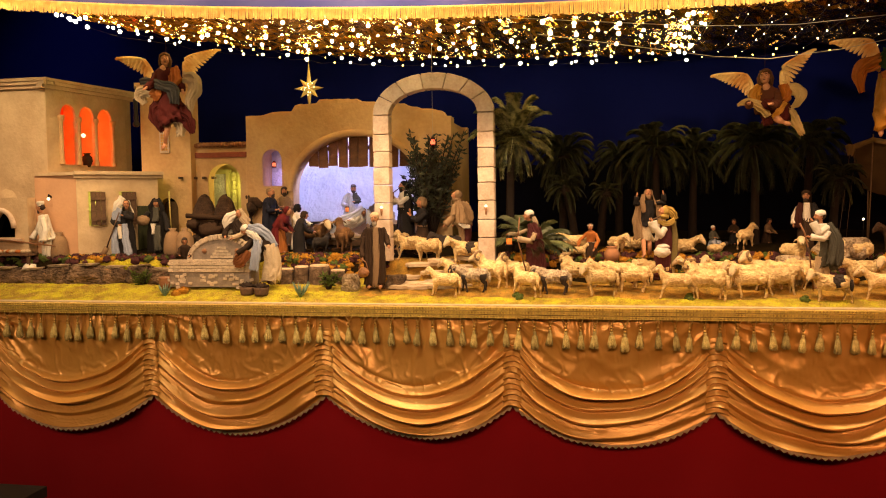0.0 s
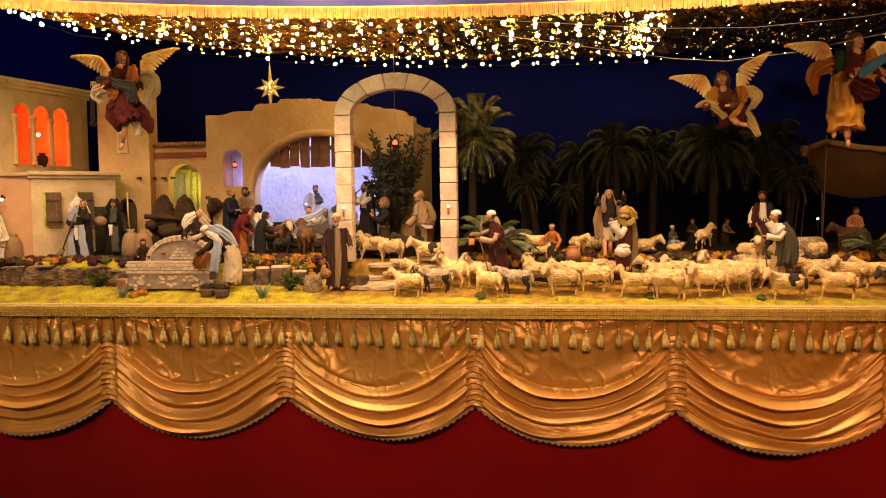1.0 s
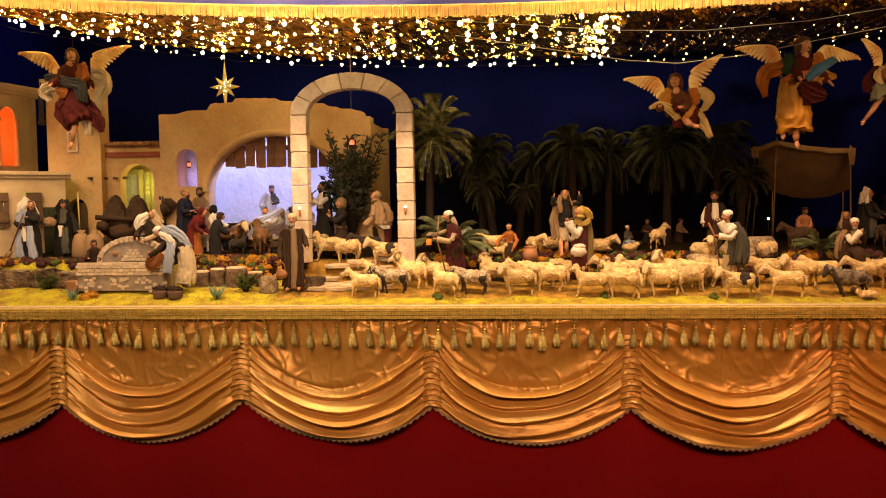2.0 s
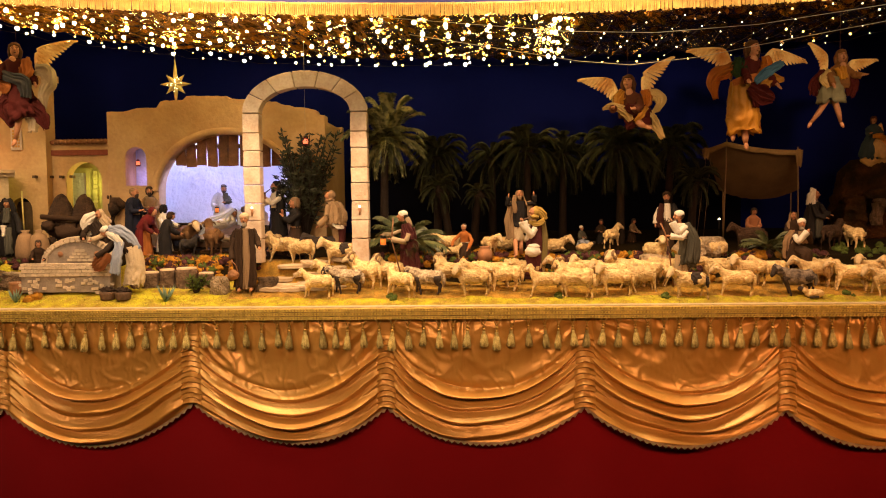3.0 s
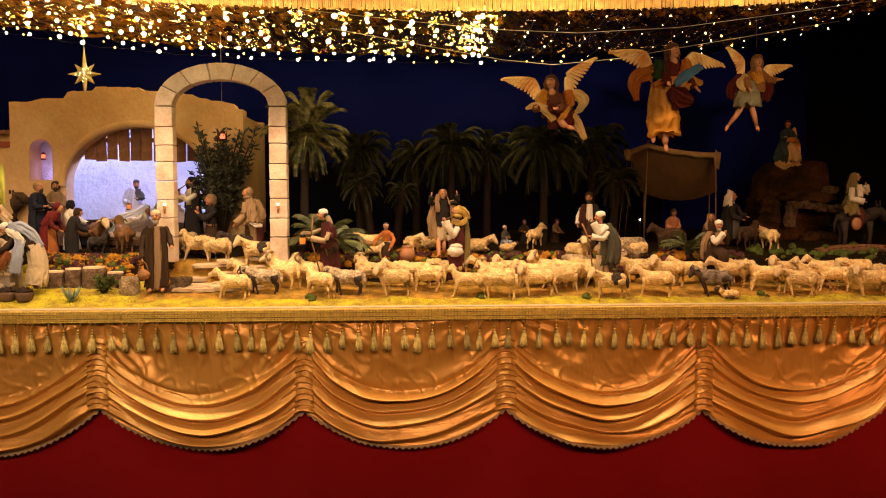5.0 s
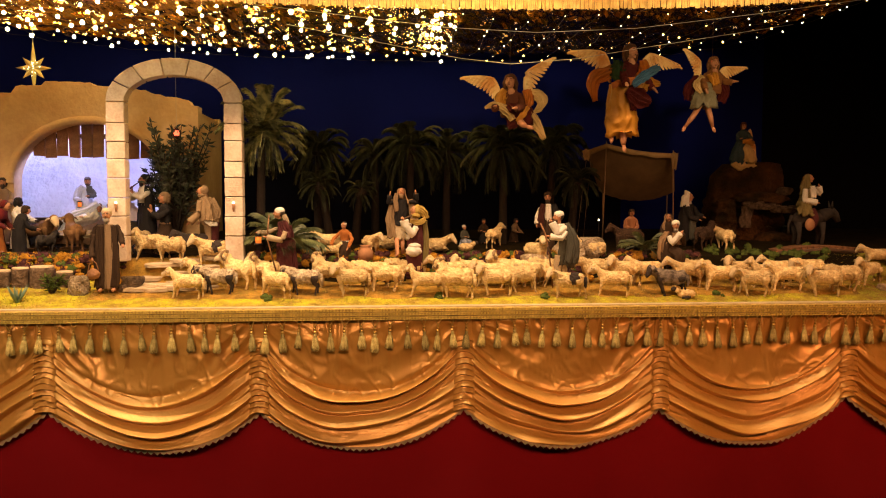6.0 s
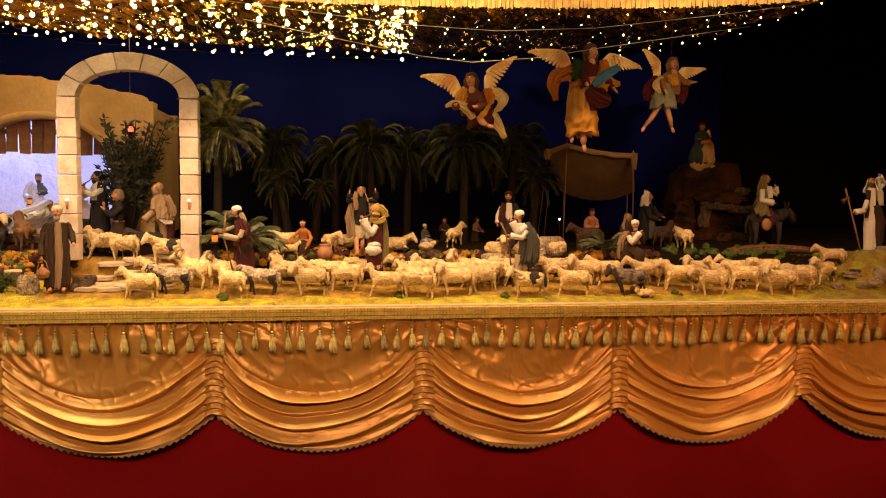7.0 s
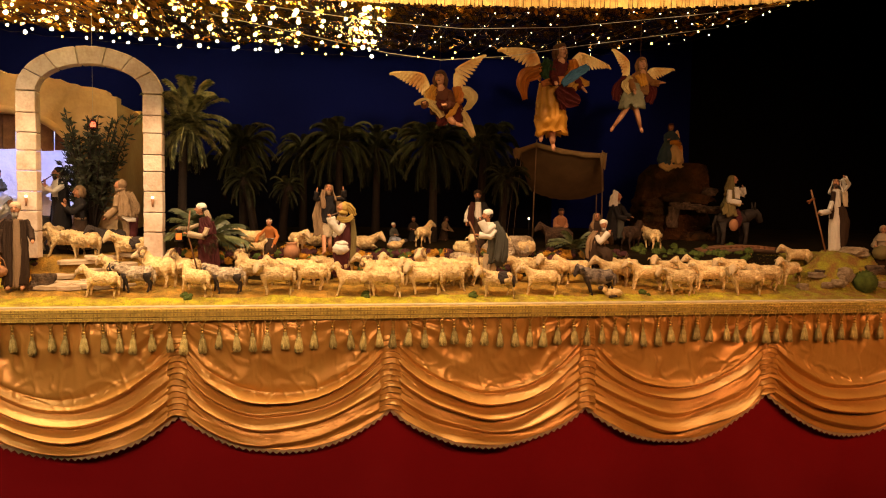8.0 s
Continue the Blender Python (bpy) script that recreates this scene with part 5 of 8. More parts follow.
MUSTARD = cloth(0.50, 0.34, 0.08)
RUST = cloth(0.22, 0.075, 0.022)
build_posed("woman figurine in white shawl bending over the fountain", (-1.493, 3.29, 1.500), 0.27, 0.00083, -32, 24, "scarf", STRIPE,
            flows=((DARKBRN, [(-2, 38), (8, 90), (10, 150), (10, 230)], (26, 44, 50, 54), 0.7),),
            drapes=((WHT, [(-14, -4, 6), (-58, 36, 20), (-48, 104, 22)], (20, 34, 18)), (STRIPE, [(14, 20, 20), (40, 50, 24), (58, 92, 20)], (18, 24, 20)), (DARKBRN, [(-18, 40, 34), (10, 95, 40)], (34, 34))),
            sleeves=((DARKBRN, [(-38, 56, 20), (-62, 92, 44), (-50, 112, 70)], 15), (STRIPE, [(40, 60, 20), (30, 105, 50), (-6, 124, 80)], 14)), seed=1.7)
build_posed("washerwoman figurine in pale blue shawl bent over the basin", (-1.415, 3.165, 1.431), 0.27, 0.00082, -62, 34, "turban", WHT,
            flows=((CREAM, [(128, 70), (142, 140), (140, 200), (134, 254)], (42, 46, 48, 52), 0.75), (DARKBRN, [(130, 90), (84, 52), (34, 22)], (46, 44, 26), 0.75)),
            drapes=((SKY, [(22, -16, 8), (96, 6, 14), (166, 84, 10)], (22, 42, 22)), (SKY, [(86, 44, 44), (76, 120, 52), (60, 196, 44)], (28, 30, 26)), (WHT, [(18, 4, 24), (64, 24, 44), (104, 62, 46)], (12, 22, 12)),
                    (RUST, [(34, 96, 50), (2, 140, 58), (-36, 170, 52)], (32, 46, 22))),
            sleeves=((DARKBRN, [(52, 44, 30), (28, 84, 56), (-14, 112, 62)], 15), (DARKBRN, [(58, 50, 0), (30, 80, 10), (-4, 104, 30)], 14)), seed=2.9)


build_posed("bearded man figurine in brown cloak carrying a basket", (-0.862, 3.17, 1.474), 0.31, 0.00078, 6, 4, "turban", CREAM,
            flows=((BRN, [(0, 44, -16), (-4, 110, -16), (-8, 230, -14), (-6, 346, -12)], (30, 46, 46, 48), 0.5), (TAN, [(10, 44, 6), (14, 130, 14), (16, 240, 14), (14, 346, 12)], (20, 24, 27, 30), 0.5)),
            drapes=((BRN, [(-22, 46, 20), (-30, 180, 30), (-34, 340, 28)], (18, 27, 28)), (BRN, [(36, 46, 20), (44, 180, 28), (40, 336, 26)], (14, 20, 24)),
                    (BRN, [(-32, 46, 10), (-54, 96, 14), (-54, 182, 18)], (12, 22, 14)), (BRN, [(42, 46, 4), (58, 92, 8), (72, 140, 14)], (12, 20, 10))),
            sleeves=((BRN, [(-48, 90, 14), (-62, 150, 26), (-54, 196, 46)], 13), (BRN, [(56, 70, 6), (74, 110, 20), (84, 134, 44)], 12)), beard=GBEARD,
            props=((WOODL, [(-46, 272, 58)], (28, 22, 26)), (WOODL, [(-70, 258, 58), (-62, 222, 58), (-46, 208, 58), (-32, 222, 58), (-22, 258, 58)], 2.5)), nude=(([(-24, 346, 20), (-26, 352, 50)], (10, 7)), ([(34, 346, 20), (36, 351, 48)], (10, 7))), seed=3.6)
# the stable
place_figurine("king figurine in dark blue cloak", -1.448, 3.53, 1.615, 75, robe=NAVY, torso=NAVY, head="band", wrap=TAN, cape=NAVY, arms=CROSS, beard=HAIR, hair=TAN)
place_figurine("attendant figurine in brown robe", -1.420, 3.63, 1.622, 20, robe=TAN, torso=TAN, head="bare", arms=CROSS, beard=HAIR)
place_figurine("bowing king figurine in crimson cape and orange skirt", -1.400, 3.51, 1.528, 85, robe=ORNG, torso=CRIMSON, head="hood", wrap=cloth(0.13, 0.009, 0.009), cape=cloth(0.13, 0.009, 0.009), arms=REACH, drop=0.16, lean=30, height=0.80)
place_figurine("dark-faced king figurine in white tunic", -1.335, 3.57, 1.540, 70, robe=WHT, torso=WHT, head="bare", arms=REACH, drop=0.2, height=0.80, skin=cloth(0.018, 0.011, 0.009), hair=BLK)
place_figurine("king figurine in black cloak seen from behind", -1.288, 3.47, 1.506, 120, robe=BLK, torso=BLK, head="bare", cape=BLK, arms=REACH, drop=0.12, lean=16, slim=0.85, hair=BRN, height=0.86)
build_posed("bearded father figurine in pale blue robe bending with a lantern", (-1.124, 3.765, 1.609), 0.25, 0.00092, 20, 8, "bare", LAVENDER,
            flows=((LAVENDER, [(-8, 26), (-14, 90), (-20, 170)], (22, 36, 42), 0.7),),
            drapes=((LAVENDER, [(-18, 20, 14), (-40, 56, 18), (-44, 110, 14)], (14, 22, 16)), (GREY, [(12, 22, 18), (20, 76, 26)], (14, 20))),
            sleeves=((LAVENDER, [(-36, 44, 12), (-48, 80, 24), (-26, 90, 44)], 13), (GREY, [(24, 40, 12), (38, 66, 24), (16, 68, 40)], 12)), beard=HAIR,
            props=((AMBERGLASS, [(-22, 98, 48), (-22, 118, 48)], 9), (METAL, [(-22, 92, 48), (-22, 98, 48)], 11), (METAL, [(-22, 118, 48), (-22, 123, 48)], 12)), seed=4.8)


def build_mother():
    """The reclining mother on her bed, and the bed."""
    build_posed("mother figurine in white and blue veil reclining on a bed", (-1.057, 3.700, 1.497), 0.24, 0.00090, 12, 14, "scarf", WHT,
                flows=((WHT, [(-4, 26), (-40, 44), (-90, 54), (-150, 62)], (26, 36, 38, 26), 0.7),),
                drapes=((LAVENDER, [(0, -22, 10), (-60, 20, 24), (-130, 52, 30), (-190, 120, 26)], (18, 30, 32, 24)), (LAVENDER, [(22, -10, 6), (34, 30, 12), (26, 62, 10)], (12, 18, 14)), (WHT, [(-30, 40, 40), (-100, 60, 44)], (22, 18))),
                sleeves=((WHT, [(-20, 26, 20), (-34, 46, 40), (-60, 44, 50)], 12),), seed=2.1)
    bed = thing("straw_bed", "low bed heaped with pale straw cloth", "bed", pose(-1.15, 3.67, 1.375))
    part("bed_frame", Geo().box(-0.09, 0.10, -0.04, 0.05, -0.03, -0.004, jit=0.004).mesh("bed_frame", WOOD), bed)
    part("bedding", Geo().ball((0.0, 0, 0.004), (0.11, 0.045, 0.020), 0, 30, 18, 0.5, 5).mesh("bedding", STRIPE), bed)


place_figurine("musician figurine in dark cap and white sleeves playing a pipe", -0.83, 3.56, 1.636, -50, robe=BLK, torso=WHT, head="turban", wrap=BLK, cape=BLK, arms=TOLIPS, beard=HAIR, extra=add_pipe)
place_figurine("seated bald figurine in dark coat", -0.735, 3.50, 1.563, -60, robe=BRN, torso=BLK, head="bare", arms=TOLIPS, hair=TAN, drop=0.22, knees=True, height=0.78)
build_posed("peasant figurine in beige jacket and maroon breeches with open arms", (-0.571, 3.420, 1.564), 0.28, 0.00077, -86, 2, "hood", TAN,
            flows=((BEIGE, [(22, 32), (34, 100), (44, 160)], (28, 44, 46), 0.7), (MAROON, [(62, 160), (60, 230), (54, 292)], (28, 25, 20), 0.8), (BEIGE, [(30, 170, 8), (36, 240, 8), (40, 292, 8)], (22, 18, 14), 0.8)),
            drapes=((BEIGE, [(14, 30, 30), (30, 90, 46), (34, 150, 46)], (22, 36, 38)), (BEIGE, [(54, 36, 10), (78, 90, 14), (84, 140, 12)], (16, 22, 16)), (WHT, [(22, 150, 46), (52, 166, 46), (84, 170, 34)], (8, 14, 10))),
            sleeves=((BEIGE, [(0, 48, 34), (-6, 116, 50), (-50, 158, 56)], 20), (BEIGE, [(60, 60, -10), (30, 130, -20), (-10, 160, -10)], 17)), beard=TAN, seed=5.7, hair=TAN)
# shepherds
build_posed("shepherd figurine in dark red robe with lantern and staff", (-0.254, 3.265, 1.478), 0.28, 0.00074, -78, 2, "turban", WHT,
            flows=((MAROON, [(27, 40), (33, 115), (33, 205), (40, 312)], (26, 42, 44, 50), 0.7),),
            drapes=((MAROON, [(22, 38, 30), (38, 96, 40), (46, 128, 38)], (28, 34, 26)), (STRIPE, [(28, 6, 6), (42, 34, 10), (46, 66, 6)], (14, 16, 10)), (MAROON, [(60, 60, 10), (70, 180, 12), (78, 300, 8)], (16, 24, 26))),
            sleeves=((STRIPE, [(42, 90, 44), (24, 136, 52), (-52, 120, 54)], 16), (STRIPE, [(-4, 76, -10), (-52, 96, 5), (-108, 97, 15)], 13)),
            props=((WOODL, [(-40, 5, 56), (-50, 125, 60), (-5, 308, 50)], 4), (METAL, [(-100, 104, 15), (-100, 118, 15)], 16), (AMBERGLASS, [(-100, 118, 15), (-100, 152, 15)], 15), (METAL, [(-100, 152, 15), (-100, 160, 15)], 22)), seed=1.1)
build_posed("shepherd figurine in tan cloak raising both arms", (0.223, 3.400, 1.561), 0.28, 0.00078, -6, -14, "scarf", TAN,
            flows=((BLK, [(2, 34), (-2, 100), (-8, 170)], (28, 38, 36), 0.65), (CREAM, [(-8, 155), (-10, 200), (-12, 242)], (32, 30, 26), 0.6)),
            drapes=((BEIGE, [(-40, 36, 8), (-56, 130, 10), (-52, 236, 6)], (20, 28, 32)), (BEIGE, [(44, 36, 4), (64, 120, 0), (72, 226, -4)], (18, 26, 28)), (TAN, [(-26, 4, 22), (-30, 50, 30), (-22, 96, 30)], (12, 16, 12))),
            sleeves=((BLK, [(-36, 50, 6), (-66, 52, 14), (-60, 14, 24)], 14), (BLK, [(40, 50, 6), (80, 46, 10), (74, 6, 20)], 14)),
            nude=(([(-24, 235, 4), (-22, 320, 6), (-26, 328, 26)], (13, 10, 9)), ([(4, 235, -6), (8, 318, -4)], (13, 10))), beard=TAN, seed=3.3, hair=TAN)
build_posed("woman figurine in maroon skirt playing a flute", (0.270, 3.260, 1.490), 0.28, 0.00075, -72, -8, "hood", MUSTARD,
            flows=((MAROON, [(12, 60), (8, 150), (-4, 235), (-6, 328)], (30, 46, 44, 50), 0.7),),
            drapes=((MUSTARD, [(4, -20, 8), (44, 4, 12), (60, 40, 8)], (16, 26, 18)), (MUSTARD, [(-28, 52, 30), (18, 62, 36), (56, 42, 22)], (12, 17, 14)), (OLV, [(52, 58, 4), (60, 160, 4), (50, 290, 0)], (14, 18, 16)), (WHT, [(-26, 110, 56), (-42, 146, 56)], (18, 10))),
            sleeves=((WHT, [(6, 84, 40), (-18, 124, 54), (-44, 84, 60), (-58, 50, 58)], 21), (WHT, [(-20, 70, 0), (-50, 100, 20), (-66, 52, 36)], 15)),
            props=((WHT, [(-8, 206, 40)], (40, 24, 30)), (WHT, [(-4, 180, 38)], (32, 20, 14)), (WOOD, [(-16, 24, 46), (-72, 46, 58)], 4)), seed=2.2, hair=cloth(0.45, 0.30, 0.10))
place_figurine("kneeling boy figurine in orange shirt tending a sheep", -0.005, 3.42, 1.446, -15, robe=BRN, torso=ORNG, head="band", wrap=WHT, arms=(("l", (-0.20, -0.10, 0.68), (-0.24, -0.20, 0.56)), ("r", (0.18, -0.10, 0.66), (0.12, -0.24, 0.52))), drop=0.28, lean=12, height=0.72)
build_posed("man figurine in dark waistcoat over a white shirt", (0.842, 3.480, 1.543), 0.28, 0.00080, -14, 4, "turban", BRN,
            flows=((WHT, [(2, 34, 10), (0, 80, 14), (0, 124, 12)], (15, 20, 20), 0.6), (BRN, [(0, 110), (2, 190), (2, 262)], (36, 40, 42), 0.7)),
            drapes=((cloth(0.06, 0.016, 0.010), [(-26, 34, 18), (-38, 90, 24), (-42, 158, 20)], (14, 22, 20)), (BLK, [(28, 34, 18), (42, 90, 22), (44, 156, 18)], (14, 24, 20))),
            sleeves=((WHT, [(-40, 56, 4), (-60, 100, 10), (-62, 138, 20)], 12), (BLK, [(42, 56, 0), (58, 100, 6), (54, 140, 18)], 12)), beard=HAIR, seed=5.0)
build_posed("shepherd figurine in grey cloak playing bagpipes with a staff", (0.823, 3.210, 1.465), 0.29, 0.00074, -76, 4, "turban", WHT,
            flows=((GREY, [(40, 36), (54, 120), (52, 200), (46, 252)], (26, 46, 50, 46), 0.7), (WHT, [(12, 34, 16), (14, 110, 20)], (24, 30), 0.7), (CREAM, [(8, 200), (0, 290), (-8, 362)], (24, 18, 14), 0.8), (CREAM, [(44, 220, -20), (40, 362, -20)], (20, 14), 0.8)),
            drapes=((GREY, [(40, 30, 30), (66, 120, 46), (60, 240, 40)], (16, 34, 40)), (GREY, [(76, 60, 10), (98, 150, 12), (92, 246, 8)], (16, 24, 20))),
            sleeves=((WHT, [(30, 50, 44), (-14, 82, 58), (-42, 26, 54)], 20), (WHT, [(34, 74, 50), (8, 108, 60), (-52, 98, 62)], 17)), beard=HAIR,
            props=((WOODL, [(-104, 30, 60), (-80, 80, 60), (-58, 176, 60), (-32, 366, 40)], 4), (BRN, [(-66, 150, 60), (-44, 210, 58)], 6), (WOOD, [(-16, 14, 48), (-56, 24, 60)], 4)),
            nude=(([(-8, 352, 4), (-10, 374, 8), (-28, 378, 30)], (12, 11, 9)),), seed=4.1)
place_figurine("reclining shepherd figurine in pale blue", 0.50, 3.58, 1.432, 30, robe=SKY, torso=GREY, head="turban", wrap=WHT, arms=CROSS, drop=0.36, knees=True, height=0.68)
place_figurine("seated shepherd figurine in dark brown", 0.592, 3.63, 1.455, -20, robe=BLK, torso=BRN, head="bare", arms=CROSS, drop=0.3, height=0.72)
place_figurine("small figurine bent over a dark ewe", 0.73, 3.66, 1.455, 40, robe=BRN, torso=TAN, head="bare", arms=REACH, drop=0.28, lean=15, height=0.72)
place_figurine("kneeling bare-shouldered figurine in brown", 1.239, 3.60, 1.497, 0, robe=BRN, torso=SKIN, head="bare", arms=CROSS, drop=0.26, lean=14, height=0.74)
build_posed("seated bearded figurine in brown robe and white turban eating", (1.325, 3.285, 1.429), 0.27, 0.00089, -12, 4, "turban", WHT,
            flows=((BRN, [(-22, 32), (-30, 90), (-32, 180)], (30, 50, 56), 0.7), (BRN, [(-26, 112, 20), (-4, 128, 60), (-6, 182, 64)], (30, 26, 22), 0.8)),
            drapes=((TAN, [(-40, 30, 14), (-62, 80, 18), (-66, 150, 14)], (18, 28, 26)), (TAN, [(-10, 30, 26), (-4, 84, 36)], (18, 24))),
            sleeves=((WHT, [(-42, 48, 30), (-34, 76, 50), (2, 32, 56)], 15), (BRN, [(10, 48, 10), (26, 80, 30), (10, 36, 50)], 14)), beard=GBEARD, seed=1.9)
place_figurine("seated figurine in tan veil", 1.366, 3.48, 1.482, -10, robe=TAN, torso=BRN, head="scarf", wrap=TAN, arms=CROSS, drop=0.28, height=0.74)
build_posed("woman figurine in white veil and black robe", (1.499, 3.580, 1.546), 0.26, 0.00098, 55, 6, "scarf", WHT,
            flows=((BLK, [(-6, 30), (-12, 100), (-4, 196)], (26, 40, 46), 0.7),),
            drapes=((WHT, [(-10, -26, 6), (-26, 8, 8), (-34, 44, 4)], (14, 16, 12)), (GREY, [(0, 90, 36), (4, 186, 40)], (16, 22))),
            sleeves=((BLK, [(14, 44, 10), (30, 80, 20), (50, 88, 30)], 14), (BLK, [(-20, 44, 20), (-10, 90, 36), (24, 100, 44)], 14)), seed=2.8)
build_posed("tall shepherd figurine in white robe shading his eyes, with a staff", (2.406, 3.360, 1.616), 0.27, 0.00091, -34, -20, "scarf", WHT,
            flows=((WHT, [(8, 30), (0, 126), (2, 236), (8, 352)], (22, 28, 30, 33), 0.7),),
            drapes=((WHT, [(24, -18, 10), (38, 8, 8), (38, 90, 4)], (8, 10, 8)), (BRN, [(14, 110, 26), (36, 176, 30), (36, 306, 22)], (18, 27, 18)), (BRN, [(-18, 40, 14), (-26, 120, 18), (-24, 170, 14)], (10, 12, 8)), (CREAM, [(28, 40, 30), (34, 110, 34)], (18, 12))),
            sleeves=((WHT, [(-26, 88, 12), (-46, 136, 22), (-96, 142, 28)], 14), (WHT, [(36, 40, 10), (50, 4, 26), (12, -26, 46)], 10)), beard=HAIR,
            props=((WOODL, [(-148, 34, 28), (-90, 226, 28), (-45, 372, 24)], 4), (RUST, [(-128, 76, 28), (-150, 84, 28), (-166, 90, 28)], 5), (RUST, [(-134, 68, 28), (-158, 100, 28)], 4)), nude=(([(-12, 350, 10), (-18, 362, 34)], (12, 10)), ([(28, 352, 10), (26, 364, 34)], (12, 10))), seed=6.1)
place_figurine("figurine carrying a bundle of straw", 2.660, 3.38, 1.440, -40, robe=BRN, torso=STRIPE, head="hood", wrap=STRIPE, arms=REACH, drop=0.2, height=0.82, extra=add_pack((0.0, -0.18, 0.55), (0.15, 0.09, 0.12), OLV))


# ---- angels ----
def build_angel(label, head, h, unit, torso, wings, flows, drapes, limbs, arms, turn=0, hair=(0.09, 0.036, 0.014), seed=1.0):
    """An angel hung on a thread. Its pieces lie on a grid of that unit, to the right and down from the middle of the head, and towards the front."""
    k = unit / h

    def at(p):
        return Vector((p[0] * k, -(p[2] if len(p) > 2 else 0) * k, 0.925 - p[1] * k))

    g, mats = figurine_geo(robe=torso, torso=torso, head="bare", arms=arms, legs="none", hair=cloth(*hair), seed=seed, turn=turn)
    for root, bend, tip in wings:
        wing(g, at((*root, -20)), at((*bend, -30)), at((*tip, -24)), len(mats))
    mats.append(WING)
    for i, (mat, pts, radii) in enumerate(flows):
        mats.append(mat)
        flow(g, [at(p) for p in pts], [r * k for r in radii], len(mats) - 1, i * 2.1 + seed, 8, 0.22)
    for i, (mat, pts, widths) in enumerate(drapes):
        mats.append(mat)
        drape(g, [at(p) for p in pts], [0.92 * w * k for w in widths], len(mats) - 1, i * 3.7 + seed, 0.7, 26, 0.25)
    for pts in limbs:
        pts = [at(p) for p in pts]
        g.tube(pts, [0.036, 0.030, 0.020][:len(pts) - 1] + [0.016], 10, 2)
        d = (pts[-1] - pts[-2]).normalized()
        g.tube([pts[-1] - d * 0.01, pts[-1] + d * 0.03 + Vector((0, -0.02, 0)), pts[-1] + d * 0.06 + Vector((0, -0.04, 0))], [0.017, 0.022, 0.010], 8, 2)
    g.ball((0, -0.050, 0.822), (0.036, 0.022, 0.042), 2, 12, 9)
    for sx in (-1, 1):
        g.tube([(sx * 0.040, 0.0, 0.965), (sx * 0.058, 0.006, 0.91), (sx * 0.056, 0.006, 0.87), (sx * 0.062, 0.0, 0.835)], [0.020, 0.024, 0.018, 0.005], 9, 5)
    g.tube([(0, 0.03, 0.95), (0, 0.03, 0.925 + (2.26 - head[2]) / h)], 0.0016, 4, 5)
    ob = g.make("angel_figurine", mats)
    ob.matrix_basis = pose(head[0], head[1], head[2] - 0.925 * h) @ Matrix.Diagonal((h, h, h, 1))
    tagged(ob, label, "figurine", "hanging angels")


def gilded(r, g, b, dark):
    return material("gilded_cloth", (r, g, b), 0.5, 0.15, 0.3, 4, 120, 0.5, 0.003, tuple(c * dark for c in (r, g, b * 0.8)), mottle=0.5)


GILT, AMBER, SLATE, LEAFGREEN = gilded(0.58, 0.26, 0.020, 0.5), gilded(0.50, 0.15, 0.008, 0.5), cloth(0.055, 0.055, 0.052), cloth(0.018, 0.045, 0.012)
IVORY = gilded(0.66, 0.46, 0.19, 0.55)
WINE = cloth(0.075, 0.006, 0.004)
HOLD = (("l", (-0.14, -0.06, 0.66), (-0.20, -0.14, 0.60)), ("r", (0.15, -0.06, 0.68), (0.17, -0.15, 0.58)))
build_angel("winged angel figurine in dark red and cream robes on a thread", (-1.835, 3.32, 2.173), 0.40, 0.00089, WINE,
            (((-65, 85), (-125, -38), (-275, -30)), ((90, 75), (75, -28), (260, -48))),
            ((WINE, [(10, 150), (18, 235), (38, 300)], (44, 66, 66)),),
            ((WINE, [(-15, 220, 15), (-50, 265, 10), (-22, 350, 5)], (48, 40, 12)), (WINE, [(80, 250, 15), (118, 298, 8), (135, 362, 0)], (46, 36, 14)),
             (CREAM, [(95, 90), (145, 102), (155, 150), (125, 210), (130, 268)], (30, 40, 38, 24, 12)),
             (CREAM, [(-50, 135, 20), (-100, 152, 14), (-140, 165, 5), (-115, 210, 0)], (22, 34, 28, 16)),
             (CREAM, [(65, 305, -10), (62, 372, -10)], (34, 22)),
             (ORNG, [(62, 38, 16), (70, 85, 30), (55, 135, 30)], (20, 34, 20)), (ORNG, [(-55, 155, 40), (-25, 170, 46), (-30, 202, 40)], (22, 30, 14)),
             (SLATE, [(-120, 105, 26), (-55, 110, 44), (15, 135, 56), (70, 155, 54), (70, 220, 44)], (15, 23, 27, 36, 26))),
            (((15, 300, 10), (10, 350, 18), (-8, 412, 10)),), HOLD, turn=30, seed=1.3)
